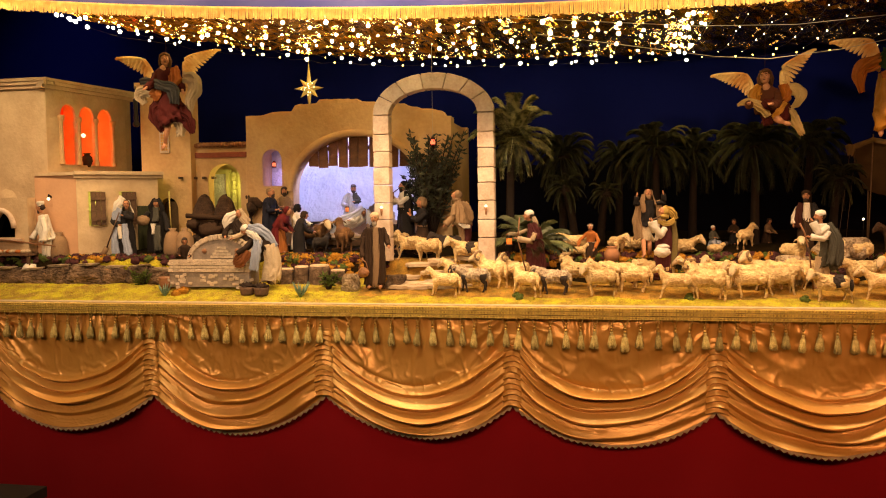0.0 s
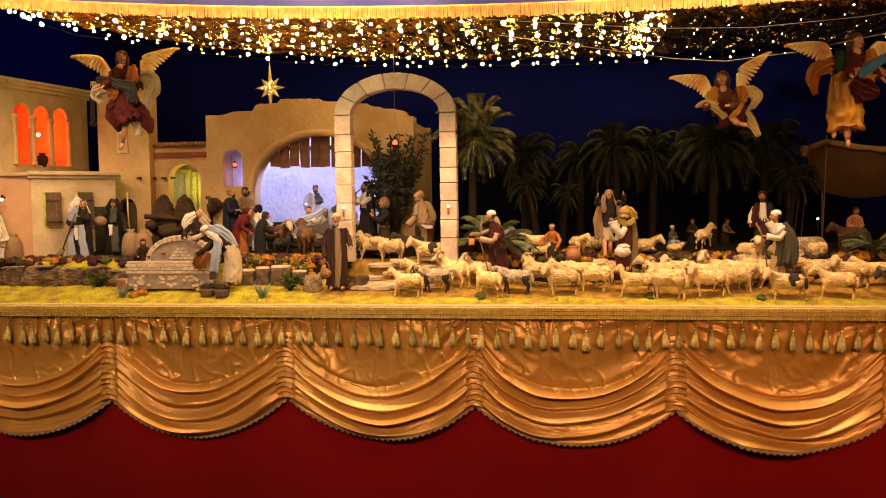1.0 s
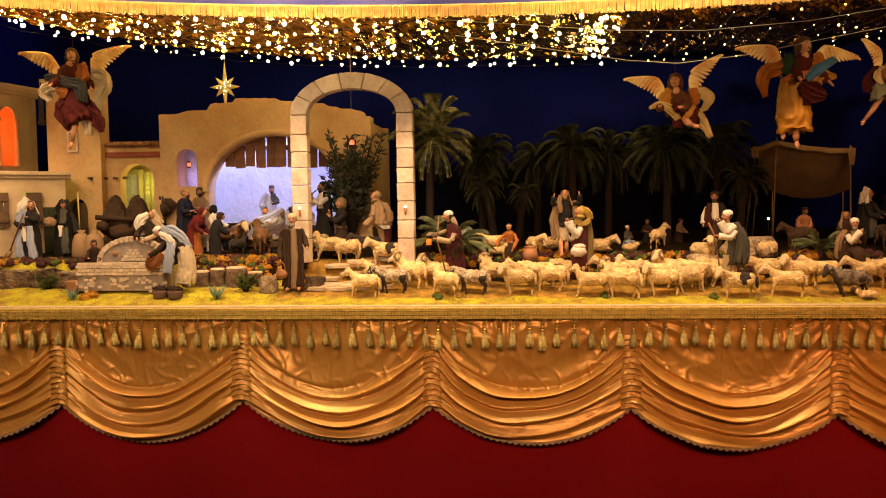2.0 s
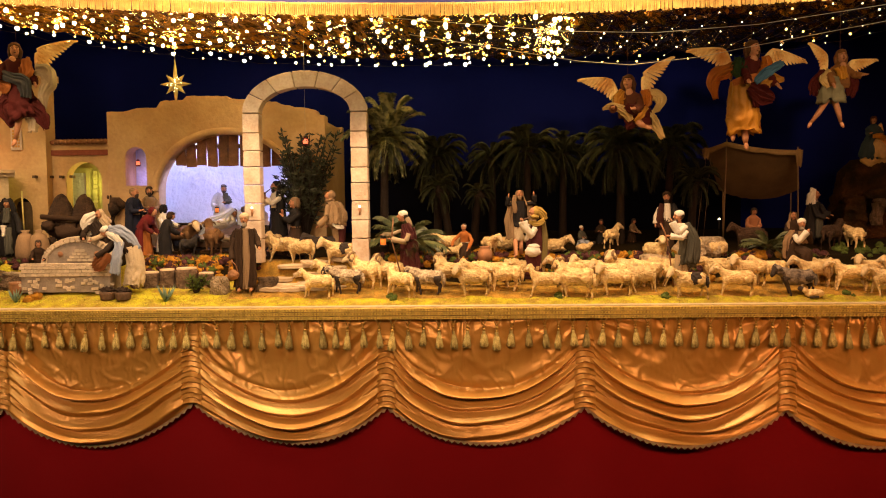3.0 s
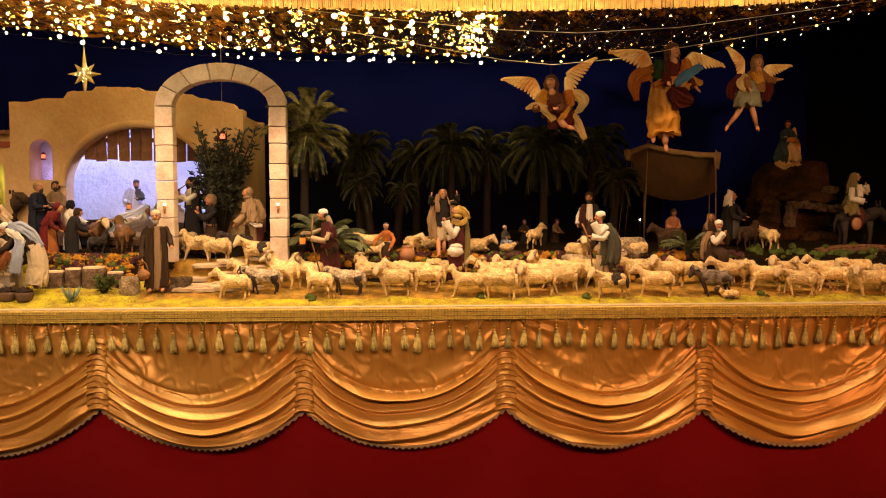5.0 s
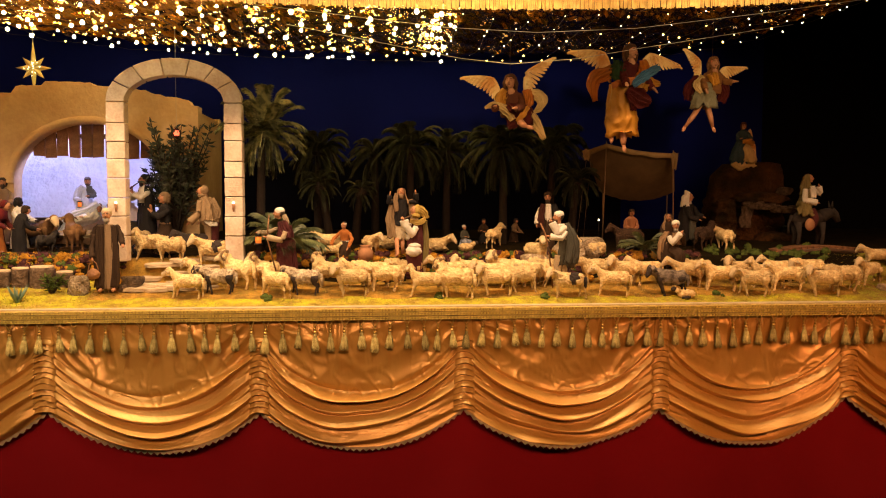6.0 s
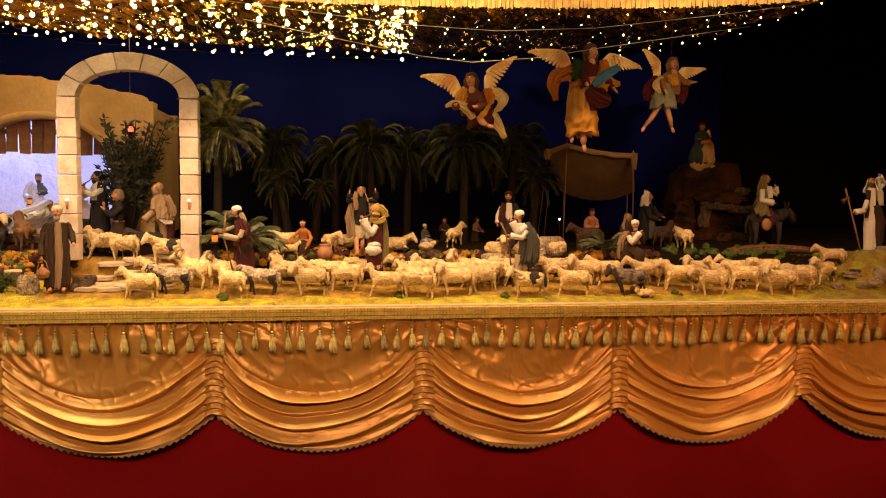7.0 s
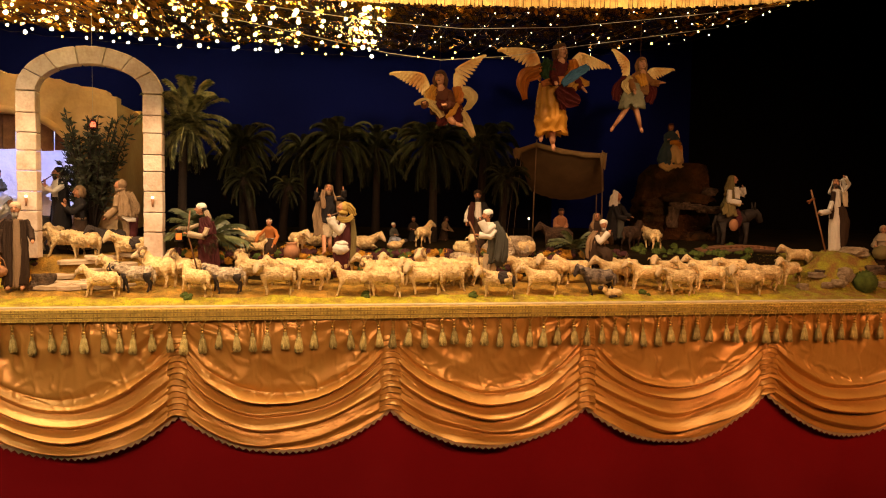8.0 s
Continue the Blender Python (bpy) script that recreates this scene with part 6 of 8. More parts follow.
build_angel("winged angel figurine in gold and dark red robes, one wing raised", (0.653, 3.32, 1.998), 0.40, 0.00093, cloth(0.11, 0.032, 0.012),
            (((-38, 60), (-62, -38), (-200, -24)), ((66, 35), (60, -58), (190, -112))),
            ((WINE, [(35, 85), (38, 130), (46, 178)], (42, 54, 44)),),
            ((GILT, [(-24, 38, 14), (-46, 74, 22), (-36, 115, 20)], (18, 26, 16)), (AMBER, [(66, 34, 12), (74, 80, 22), (58, 108, 22)], (18, 26, 16)),
             (IVORY, [(4, 165, 40), (-22, 126, 40), (-68, 102, 32), (-112, 114, 20)], (14, 22, 17, 7)),
             (IVORY, [(82, 48, 5), (124, 60, 5), (134, 96, 5), (104, 126, 5)], (20, 28, 22, 10)), (IVORY, [(88, 125, 10), (112, 176, 5), (148, 240, 0)], (15, 22, 12)),
             (WINE, [(-18, 100, 48), (14, 120, 56), (52, 110, 48)], (14, 26, 16)), (GILT, [(68, 110, 52), (46, 142, 54), (20, 172, 46)], (10, 15, 8)),
             (WINE, [(8, 165, 30), (-6, 196, 20)], (26, 18))),
            (((34, 170, 40), (48, 186, 52), (62, 192, 52)),), REACH, turn=-22, seed=2.4)
build_angel("winged angel figurine in orange and gold gown with a blue sash", (1.131, 3.30, 2.118), 0.42, 0.00093, WINE,
            (((-80, 80), (-98, -24), (-252, -8)), ((55, 50), (92, -20), (232, 46))),
            ((GILT, [(-38, 140), (-45, 215), (-35, 285), (-32, 346)], (44, 54, 60, 62)), (AMBER, [(0, 235, -10), (8, 330, -10)], (26, 28))),
            ((AMBER, [(-62, 78, 10), (-118, 96, 10), (-165, 130, 5), (-150, 208, 0)], (24, 34, 34, 13)), (LEAFGREEN, [(-58, 38, 20), (-64, 84, 34), (-44, 124, 34)], (22, 36, 24)),
             (AMBER, [(48, 36, 16), (52, 78, 30), (22, 114, 36)], (19, 27, 16)), (ORNG, [(-92, 146, 40), (-30, 132, 50), (30, 116, 46)], (13, 18, 13)),
             (GILT, [(45, 165, 10), (75, 130, 6), (134, 130, 0)], (22, 28, 10)), (WINE, [(-28, 166, 50), (22, 200, 56), (80, 214, 36)], (18, 46, 18)), (WINE, [(10, 184, 58), (2, 250, 48)], (36, 14)),
             (cloth(0.06, 0.15, 0.24), [(-6, 150, 62), (45, 106, 60), (112, 66, 44)], (13, 24, 13))),
            (((-32, 335, 5), (-30, 378, 14), (-28, 398, 12)), ((-72, 335, 0), (-76, 352, 4), (-78, 360, 4))), HOLD, turn=30, seed=3.1)
build_angel("small winged angel figurine with bare legs and dark red cape", (1.474, 3.30, 2.081), 0.35, 0.00093, cloth(0.26, 0.11, 0.03),
            (((-55, 72), (-40, -28), (-116, -66)), ((40, 45), (50, 6), (160, 8))),
            ((cloth(0.24, 0.22, 0.13), [(-30, 85), (-40, 130), (-40, 182)], (34, 46, 50)),),
            ((WINE, [(-62, 62), (-100, 102), (-110, 160)], (22, 28, 20)), (WINE, [(22, 80), (46, 120), (36, 166)], (24, 30, 20)), (GILT, [(-14, 46, 22), (2, 96, 34)], (25, 18)),
             (IVORY, [(-55, 58, 20), (-82, 96, 20), (-60, 130, 30)], (14, 18, 12))),
            (((-55, 176), (-92, 232, 6), (-124, 276)), ((-30, 176, 8), (-14, 236, 16), (0, 276, 6))),
            (("l", (-0.15, -0.06, 0.70), (-0.14, -0.14, 0.60)), ("r", (0.15, -0.03, 0.71), (0.21, -0.08, 0.71))), hair=(0.20, 0.09, 0.03), seed=4.2)


build_mother()
ledge = thing("stable_step", "two dark rough stone steps before the stable", "steps")
rng = random.Random(41)
for sy, sz in ((3.50, 1.298), (3.555, 1.322)):
    for i in range(5):
        sx = -1.30 + 0.085 * i + rng.uniform(-0.01, 0.01)
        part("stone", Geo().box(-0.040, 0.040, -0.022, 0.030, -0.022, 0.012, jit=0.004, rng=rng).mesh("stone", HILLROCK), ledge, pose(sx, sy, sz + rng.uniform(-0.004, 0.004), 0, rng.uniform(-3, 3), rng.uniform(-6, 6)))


# ---- sheep and other animal figurines ----
def sheep_mesh(seed, wool, face, patch=None, down=0.0, head_turn=0.0, ram=False, legs=None, shag=1.0, lying=False):
    """A standing sheep that faces +x: one swept trunk from rump to muzzle, with thighs, shanks and hoofs."""
    rng = random.Random(seed)
    g = Geo()
    mats = [wool, face, patch or wool, FEATURE, HORN, legs or wool]
    rows = [(-0.0640, 0.074, 0.004, 0.005), (-0.0620, 0.073, 0.013, 0.014), (-0.055, 0.0715, 0.0195, 0.0215), (-0.040, 0.0700, 0.0235, 0.0245), (-0.020, 0.0685, 0.0250, 0.0250),
            (0.002, 0.0680, 0.0255, 0.0255), (0.022, 0.0695, 0.0240, 0.0260), (0.036, 0.0745, 0.0215, 0.0255), (0.045, 0.0830, 0.0175, 0.0220), (0.051, 0.0920, 0.0145, 0.0180),
            (0.057, 0.1005, 0.0150, 0.0165), (0.065, 0.1060, 0.0160, 0.0165), (0.073, 0.1050, 0.0145, 0.0150), (0.080, 0.1000, 0.0118, 0.0126), (0.087, 0.0940, 0.0094, 0.0102), (0.092, 0.0895, 0.0078, 0.0080), (0.0940, 0.0875, 0.0035, 0.0035)]
    fine = []
    for i in range(len(rows) - 1):
        m = 2 if i >= 11 else 9 if patch else 3
        fine += [tuple(c + (d - c) * q / m for c, d in zip(rows[i], rows[i + 1])) for q in range(m)]
    fine.append(rows[-1])
    n = 64 if patch else 26
    mouth = radians(head_turn)
    vs, fs, mi = [], [], []
    for x, z, ry, rz in fine:
        for k in range(n):
            w = 2 * math.pi * k / n
            u, v = math.cos(w), math.sin(w)
            p = Vector((x, ry * math.copysign(abs(u) ** 0.9, u), z + rz * v))
            d = Vector((0, u, v))
            coat = smooth(0.082, 0.066, x)
            a = Vector((p.x * 58 + seed * 3, p.y * 74, p.z * 74))
            lock = 0.7 - 2.0 * abs(noise.noise(a)) + 0.35 - 1.0 * abs(noise.noise(a * 2.3))
            p += d * coat * (shag * 0.0050 * lock + 0.0016 * noise.noise(a * 0.35))
            if ram:
                ruff = math.exp(-((x - 0.046) / 0.018) ** 2)
                p += d * ruff * (0.010 + 0.008 * noise.noise(a * 1.3))
            vs.append(p)
    for i in range(len(fine) - 1):
        for k in range(n):
            fs.append((i * n + k, i * n + (k + 1) % n, (i + 1) * n + (k + 1) % n, (i + 1) * n + k))
            x = fine[i][0]
            c = vs[i * n + k]
            spot = patch is not None and (x + 0.034 + 0.014 * noise.noise((c.x * 40, c.y * 40, c.z * 40))) ** 2 < 0.00030 and c.z > 0.052 + 0.01 * noise.noise((c.x * 60, 0, seed))
            mi.append(1 if x > 0.0715 else 2 if spot else 0)
    o = len(g.f)
    g.add(vs, fs)
    g.m[o:] = mi
    nk = Matrix()
    for s in (-1, 1):
        g.tube([(0.066, s * 0.012, 0.110), (0.063, s * 0.022, 0.107), (0.060, s * 0.029, 0.099)], [0.004, 0.0070, 0.002], 7, 1, nk, 0.45)
        g.ball((0.0765, s * 0.0116, 0.1050), 0.0023, 3, 6, 4, at=nk)
        if ram:
            g.tube([(0.060 + 0.019 * math.sin(a) * (1 - a / 12), s * (0.010 + 0.0040 * a), 0.108 + 0.018 * math.cos(a) * (1 - a / 12)) for a in [0.75 * q - 0.6 for q in range(9)]], [0.0072 - 0.0006 * q for q in range(9)], 7, 4, nk)
    # the neck bends sideways, and the head dips
    for i, p in enumerate(g.v):
        x, y, z = p
        q = smooth(0.028, 0.062, x)
        if q > 0 and z > 0.03:
            c = Vector((0.036, 0, 0.078))
            v = Vector(p) - c
            v = Matrix.Rotation(radians(down) * q, 3, "Y") @ v
            v = Matrix.Rotation(mouth * q, 3, "Z") @ v
            g.v[i] = tuple(c + v)
    if lying:
        g.v = [(x, y * 1.15, z - 0.036) for x, y, z in g.v]
        for ly in (0.017, -0.017):
            g.tube([(0.030, ly, 0.022), (0.050, ly, 0.012), (0.030, ly * 1.2, 0.005)], [0.011, 0.007, 0.005], 8, 5)
            g.tube([(-0.040, ly, 0.026), (-0.020, ly * 1.3, 0.012), (-0.045, ly * 1.4, 0.005)], [0.016, 0.009, 0.005], 8, 5)
        return g.mesh("sheep_figurine", mats)
    for i, (lx, ly) in enumerate(((0.034, 0.0135), (0.034, -0.0135), (-0.048, 0.0145), (-0.048, -0.0145))):
        st = rng.uniform(-0.020, 0.020)
        if lx > 0:
            run = [(lx - 0.004, ly, 0.070), (lx, ly, 0.056), (lx + st * 0.35, ly, 0.040), (lx + st * 0.6, ly, 0.028), (lx + st * 0.85, ly, 0.012), (lx + st, ly, 0.005), (lx + st + 0.003, ly, 0.0)]
            rad = [0.017, 0.0115, 0.0064, 0.0045, 0.0034, 0.0038, 0.0046]
        else:
            run = [(lx + 0.006, ly * 0.9, 0.072), (lx + 0.004 + st * 0.1, ly, 0.058), (lx + 0.002 + st * 0.4, ly, 0.044), (lx - 0.008 + st * 0.6, ly, 0.031), (lx - 0.005 + st * 0.9, ly, 0.013), (lx - 0.004 + st, ly, 0.005), (lx + st - 0.001, ly, 0.0)]
            rad = [0.0195, 0.0165, 0.0095, 0.0046, 0.0034, 0.0038, 0.0046]
        g.tube(run, rad, 9, 5)
    g.tube([(-0.059, 0, 0.084), (-0.067, 0.002, 0.077), (-0.070, 0.003, 0.060), (-0.069, 0.002, 0.043), (-0.068, 0.002, 0.036)], [0.006, 0.0075, 0.0065, 0.0055, 0.002], 8, 2)
    return g.mesh("sheep_figurine", mats)


HORN = material("ram_horn", (0.30, 0.19, 0.09), 0.6, 0, 0.4, 60, 300, 0.5)
CREAMFACE = material("cream_face", (0.66, 0.50, 0.28), 0.85, 0, 0.3, 60, 200, 0.4)
WHITES = [sheep_mesh(i, WOOL, CREAMFACE, None, (0, 14, -10, 28, 5, 34, 8)[i], (0, 35, -35, 15, 60, 40, -15)[i], shag=(0.35, 0.6, 0.45, 1.3, 0.5, 1.4, 0.35)[i]) for i in range(7)]
GREYS = [sheep_mesh(20 + i, WOOLP, WOOLB, None, 22, 20 - 30 * i, legs=WOOLB, shag=1.4) for i in range(2)]
SPOTS = [sheep_mesh(30, WOOL, CREAMFACE, WOOLB, 8, 45), sheep_mesh(31, WOOLG, WOOLB, None, 14, 30, legs=WOOLB, shag=1.4)]
RAMS = [sheep_mesh(50, WOOL, CREAMFACE, None, -12, 50, True, shag=1.8), sheep_mesh(51, WOOL, CREAMFACE, None, -8, -25, True, shag=1.8)]
BLACKS = [sheep_mesh(40, WOOLB, WOOLB, None, 15, 15)]
LYING = [sheep_mesh(70, WOOL, CREAMFACE, None, -5, 20, lying=True), sheep_mesh(71, WOOL, CREAMFACE, None, 10, -30, lying=True)]
FLOCK = "flock of sheep"
# kind, place and heading of each sheep, and its size
SHEEP = [
    ("w", -0.571, 3.12, 170, 0.92), ("g", -0.463, 3.15, 185, 0.95), ("w", -0.255, 3.13, 140, 1.0), ("g", -0.151, 3.15, 178, 0.98), ("w", 0.021, 3.13, 182, 1.12),
    ("w", 0.150, 3.17, 175, 1.05), ("r", -0.400, 3.22, 150, 1.22), ("s", -0.555, 3.235, 120, 0.95), ("r", -0.305, 3.27, 160, 1.0), ("w", -0.766, 3.40, 190, 1.05),
    ("w", -0.690, 3.37, 160, 1.05), ("b", -0.606, 3.40, 200, 1.0), ("s", -0.520, 3.33, 175, 1.12), ("w", -0.080, 3.46, 172, 0.95), ("w", -0.055, 3.395, 25, 0.12),
    ("w", 0.100, 3.46, -70, 0.75), ("w", 0.300, 3.11, 175, 1.0), ("r", 0.412, 3.105, 155, 1.30), ("w", 0.560, 3.12, 178, 1.12), ("w", 0.680, 3.16, 5, 1.08),
    ("s", 0.835, 3.10, 170, 1.05), ("w", 1.012, 3.11, 165, 1.05), ("r", 0.622, 3.25, 175, 1.1), ("w", 0.772, 3.36, -62, 0.95), ("w", 0.985, 3.27, 175, 1.08),
    ("w", 1.090, 3.21, 172, 1.12), ("k", 1.232, 3.105, 168, 1.08), ("w", 1.330, 3.19, 185, 1.10), ("w", 1.450, 3.15, 176, 1.08), ("w", 1.564, 3.10, 160, 1.10),
    ("w", 1.655, 3.18, 175, 1.0), ("w", 1.860, 3.235, 182, 1.0), ("w", 1.840, 3.10, 170, 1.12), ("w", 1.950, 3.14, 176, 1.08), ("w", 2.218, 3.34, 168, 0.80),
    ("w", 2.096, 3.20, 205, 0.95), ("w", 1.638, 3.53, 95, 0.9), ("l", 0.370, 3.50, 5, 1.0), ("w", 0.239, 3.27, 178, 1.0), ("w", 0.483, 3.28, 172, 1.05),
    ("w", 0.792, 3.26, 186, 1.05), ("w", 1.185, 3.24, 175, 1.0), ("w", 1.740, 3.26, 178, 0.95), ("l", 0.170, 3.55, 10, 0.95),
    ("w", 0.628, 3.56, 60, 0.72), ("w", 0.110, 3.24, 176, 1.0), ("l", 1.010, 3.42, 172, 1.1), ("w", -0.83, 3.50, 60, 0.9),
    ("w", 0.055, 3.23, 172, 1.0), ("w", 0.395, 3.24, 176, 1.05), ("w", 0.560, 3.20, 182, 1.05), ("r", -0.060, 3.215, 150, 1.1), ("w", 1.40, 3.255, 176, 0.95), ("w", 1.56, 3.225, 178, 1.0), ("w", 0.735, 3.215, 174, 1.0), ("w", 1.72, 3.15, 172, 1.05),
]
LABELS = {"l": "cream sheep figurine lying on the dark terrace", "r": "cream ram figurine with curled horns and a thick ruff", "w": "cream woolly sheep figurine standing in the flock", "g": "pale grey woolly sheep figurine with dark legs", "s": "cream sheep figurine with a black hindquarter", "k": "dark grey sheep figurine with a black head", "b": "black woolly sheep figurine under the arch"}
for i, (kind, sx, sy, turn, size) in enumerate(SHEEP):
    me = {"w": WHITES[i % 7], "g": GREYS[i % 2], "s": SPOTS[0], "k": SPOTS[1], "b": BLACKS[0], "r": RAMS[i % 2], "l": LYING[i % 2]}[kind]
    ob = new("sheep_figurine", me)
    ob.matrix_basis = pose(sx, sy, ground_z(sx, sy) - 0.002 + (0.048 if turn == -62 else 0), 0, 0, turn) @ Matrix.Diagonal((0.50 + size * 0.48,) * 3 + (1,))
    tagged(ob, LABELS[kind], "sheep", FLOCK)
HIDE = material("brown_hide", (0.20, 0.105, 0.045), 0.9, 0, 0.4, 40, 160, 0.6, 0.004, (0.10, 0.05, 0.02), spec=0.2)
for kind, sx, sy, turn, size, face, down in (("ox", -1.236, 3.60, -55, 1.15, CREAMFACE, 10), ("donkey", -1.105, 3.53, 120, 1.2, HIDE, -15), ("ox", -1.295, 3.60, 25, 1.0, HIDE, 12)):
    ob = new(kind + "_figurine", sheep_mesh(len(kind) + 80, HIDE, face, None, down, 10, shag=0.2))
    ob.matrix_basis = pose(sx, sy, ground_z(sx, sy) - 0.002, 0, 0, turn) @ Matrix.Diagonal((size, size, size, 1))
    tagged(ob, "brown %s figurine resting beside the manger bed" % kind, kind)
for lx, ly, turn in ((1.292, 3.080, 175), (0.50, 3.52, 20)):
    g = Geo()
    g.ball((0, 0, 0.016), (0.036, 0.020, 0.018), 0, 16, 10, 0.2, 5)
    g.tube([(0.024, 0, 0.022), (0.042, 0, 0.034)], [0.012, 0.009], 8, 0)
    g.ball((0.047, 0, 0.034), (0.013, 0.009, 0.009), 1, 10, 8)
    g.tube([(-0.01, 0.02, 0.006), (0.022, 0.026, 0.004)], 0.005, 6, 1)
    ob = g.make("lamb_figurine", [WOOL, WOOLB])
    ob.matrix_basis = pose(lx, ly, ground_z(lx, ly), 0, 0, turn)
    tagged(ob, "small lamb figurine lying on the moss", "lamb", FLOCK)


def build_camel(x, y, turn, size, label):
    g = Geo()
    g.ball((0, 0, 0.10), (0.13, 0.055, 0.055), 0, 20, 12, 0.15, 4)
    for hx in (-0.055, 0.05):
        g.lathe([(0.066, 0.105), (0.060, 0.150), (0.046, 0.200), (0.026, 0.242), (0.010, 0.256), (0, 0.258)], 0, 22, off=(hx, 0), folds=5, depth=0.10, seed=hx * 40, flat=0.75)
    g.tube([(0.11, 0, 0.10), (0.17, 0, 0.11), (0.185, 0, 0.18), (0.18, 0, 0.215)], [0.045, 0.032, 0.026, 0.022], 10, 0)
    g.tube([(0.170, 0, 0.222), (0.20, 0, 0.220), (0.235, 0, 0.200)], [0.022, 0.021, 0.012], 10, 0)
    for s in (-1, 1):
        g.ball((0.165, s * 0.015, 0.243), (0.006, 0.004, 0.010), 0, 6, 5)
        g.tube([(0.09, s * 0.035, 0.05), (0.14, s * 0.05, 0.012), (0.04, s * 0.05, 0.012)], [0.022, 0.014, 0.012], 8, 0)
        g.tube([(-0.09, s * 0.035, 0.05), (-0.05, s * 0.06, 0.012), (-0.14, s * 0.05, 0.012)], [0.026, 0.016, 0.012], 8, 0)
    g.box(-0.03, 0.035, -0.062, 0.062, 0.085, 0.128, 1)
    g.ball((0.0, -0.066, 0.085), (0.055, 0.030, 0.035), 1, 20, 12, 0.35, 5)
    g.ball((-0.09, -0.060, 0.115), (0.030, 0.024, 0.024), 1, 16, 10, 0.3, 5)
    g.tube([(-0.12, -0.066, 0.155), (0.06, -0.068, 0.145)], 0.011, 8, 1)
    for i, (vx, vy, vz) in enumerate(g.v):
        q = 0.006 * noise.noise((vx * 38, vy * 38, vz * 38)) + 0.003 * noise.noise((vx * 90, vy * 90, vz * 90))
        g.v[i] = (vx + q, vy - abs(q), vz + q)
    ob = g.make("camel_figurine", [FUR, BRN])
    ob.matrix_basis = pose(x, y, ground_z(x, y), 0, 0, turn) @ Matrix.Diagonal((size, size, size, 1))
    tagged(ob, label, "camel")


build_camel(-1.755, 3.60, 4, 0.98, "dark brown resting camel figurine with a pack")


def build_donkey(x, y, z, turn):
    g = Geo()
    g.ball((0, 0, 0.125), (0.078, 0.034, 0.038), 0, 18, 12, 0.06, 4)
    g.tube([(0.06, 0, 0.135), (0.095, 0, 0.150), (0.115, 0, 0.152)], [0.032, 0.024, 0.020], 10, 0)
    g.tube([(0.106, 0, 0.160), (0.128, 0, 0.140), (0.142, 0, 0.112)], [0.020, 0.018, 0.012], 10, 0)
    for s in (-1, 1):
        g.tube([(0.106, s * 0.010, 0.170), (0.104, s * 0.016, 0.203)], [0.006, 0.002], 6, 0)
        for lx in (0.055, -0.055):
            g.tube([(lx, s * 0.02, 0.11), (lx + 0.006, s * 0.021, 0.055), (lx, s * 0.021, 0)], [0.018, 0.009, 0.009], 8, 0)
    g.tube([(-0.075, 0, 0.14), (-0.09, 0, 0.10), (-0.088, 0, 0.06)], [0.008, 0.005, 0.006], 6, 0)
    g.box(-0.035, 0.02, -0.038, 0.038, 0.135, 0.166, 1)
    g.ball((-0.015, -0.045, 0.10), (0.022, 0.015, 0.028), 2, 12, 8)
    ob = g.make("donkey_figurine", [FURG, BRN, TERRA])
    ob.matrix_basis = pose(x, y, z, 0, 0, turn)
    tagged(ob, "grey donkey figurine with a saddle and clay jug", "donkey")


build_donkey(2.045, 3.58, 1.326, 0)
build_posed("rider figurine in olive veil and white sleeves on the donkey", (2.045, 3.575, 1.630), 0.27, 0.00092, 62, 4, "scarf", OLV,
            flows=((OLV, [(-10, 30), (-14, 86), (-26, 140)], (24, 32, 40), 0.7), (MAROON, [(0, 150, 20), (12, 190, 34), (0, 240, 34)], (22, 20, 15), 0.8)),
            drapes=((OLV, [(-18, -14, 10), (-32, 36, 14), (-40, 80, 12)], (16, 20, 16)), (OLV, [(-34, 110, 36), (-38, 176, 40)], (36, 46)), (WHT, [(2, 36, 30), (6, 92, 34)], (16, 14))),
            sleeves=((WHT, [(-34, 52, 28), (-42, 104, 36), (14, 116, 44)], 16), (WHT, [(12, 48, 0), (56, 76, 4), (42, 40, 14)], 14)), seed=0.7)
def build_rock_angel():
    g, mats = figurine_geo(robe=GREY, torso=cloth(0.05, 0.085, 0.11), head="bare", arms=REACH, legs="none", seed=4, hair=cloth(0.10, 0.04, 0.02))
    mats.extend((cloth(0.05, 0.085, 0.11), IVORY, WING, GILT))
    n = len(mats)
    flow(g, [(0, 0, 0.64), (-0.03, -0.05, 0.50), (-0.06, -0.06, 0.34), (-0.08, -0.02, 0.22)], (0.10, 0.14, 0.16, 0.15), n - 4, 0.5)
    flow(g, [(0.02, -0.10, 0.54), (0.06, -0.14, 0.40), (0.10, -0.10, 0.22)], (0.07, 0.10, 0.12), n - 3, 2.0)
    flow(g, [(-0.06, -0.2, 0.60), (0.06, -0.22, 0.60), (0.16, -0.12, 0.56)], (0.03, 0.05, 0.04), n - 1, 3.0)
    flow(g, [(-0.22, 0, 0.20), (0.0, 0, 0.17), (0.24, 0, 0.20)], (0.06, 0.14, 0.07), n - 3, 5.0)
    wing(g, (0.08, 0.08, 0.74), (0.16, 0.09, 0.94), (0.22, 0.09, 0.60), n - 2)
    wing(g, (0.14, 0.06, 0.50), (0.26, 0.07, 0.62), (0.27, 0.07, 0.28), n - 2)
    ob = g.make("angel_figurine", mats)
    ob.matrix_basis = pose(1.822, 3.76, 1.893 - 0.23, 0, 0, -12) @ Matrix.Diagonal((0.23, 0.23, 0.23, 1))
    tagged(ob, "kneeling angel figurine in blue and ivory gown on the rock", "figurine", FIG)


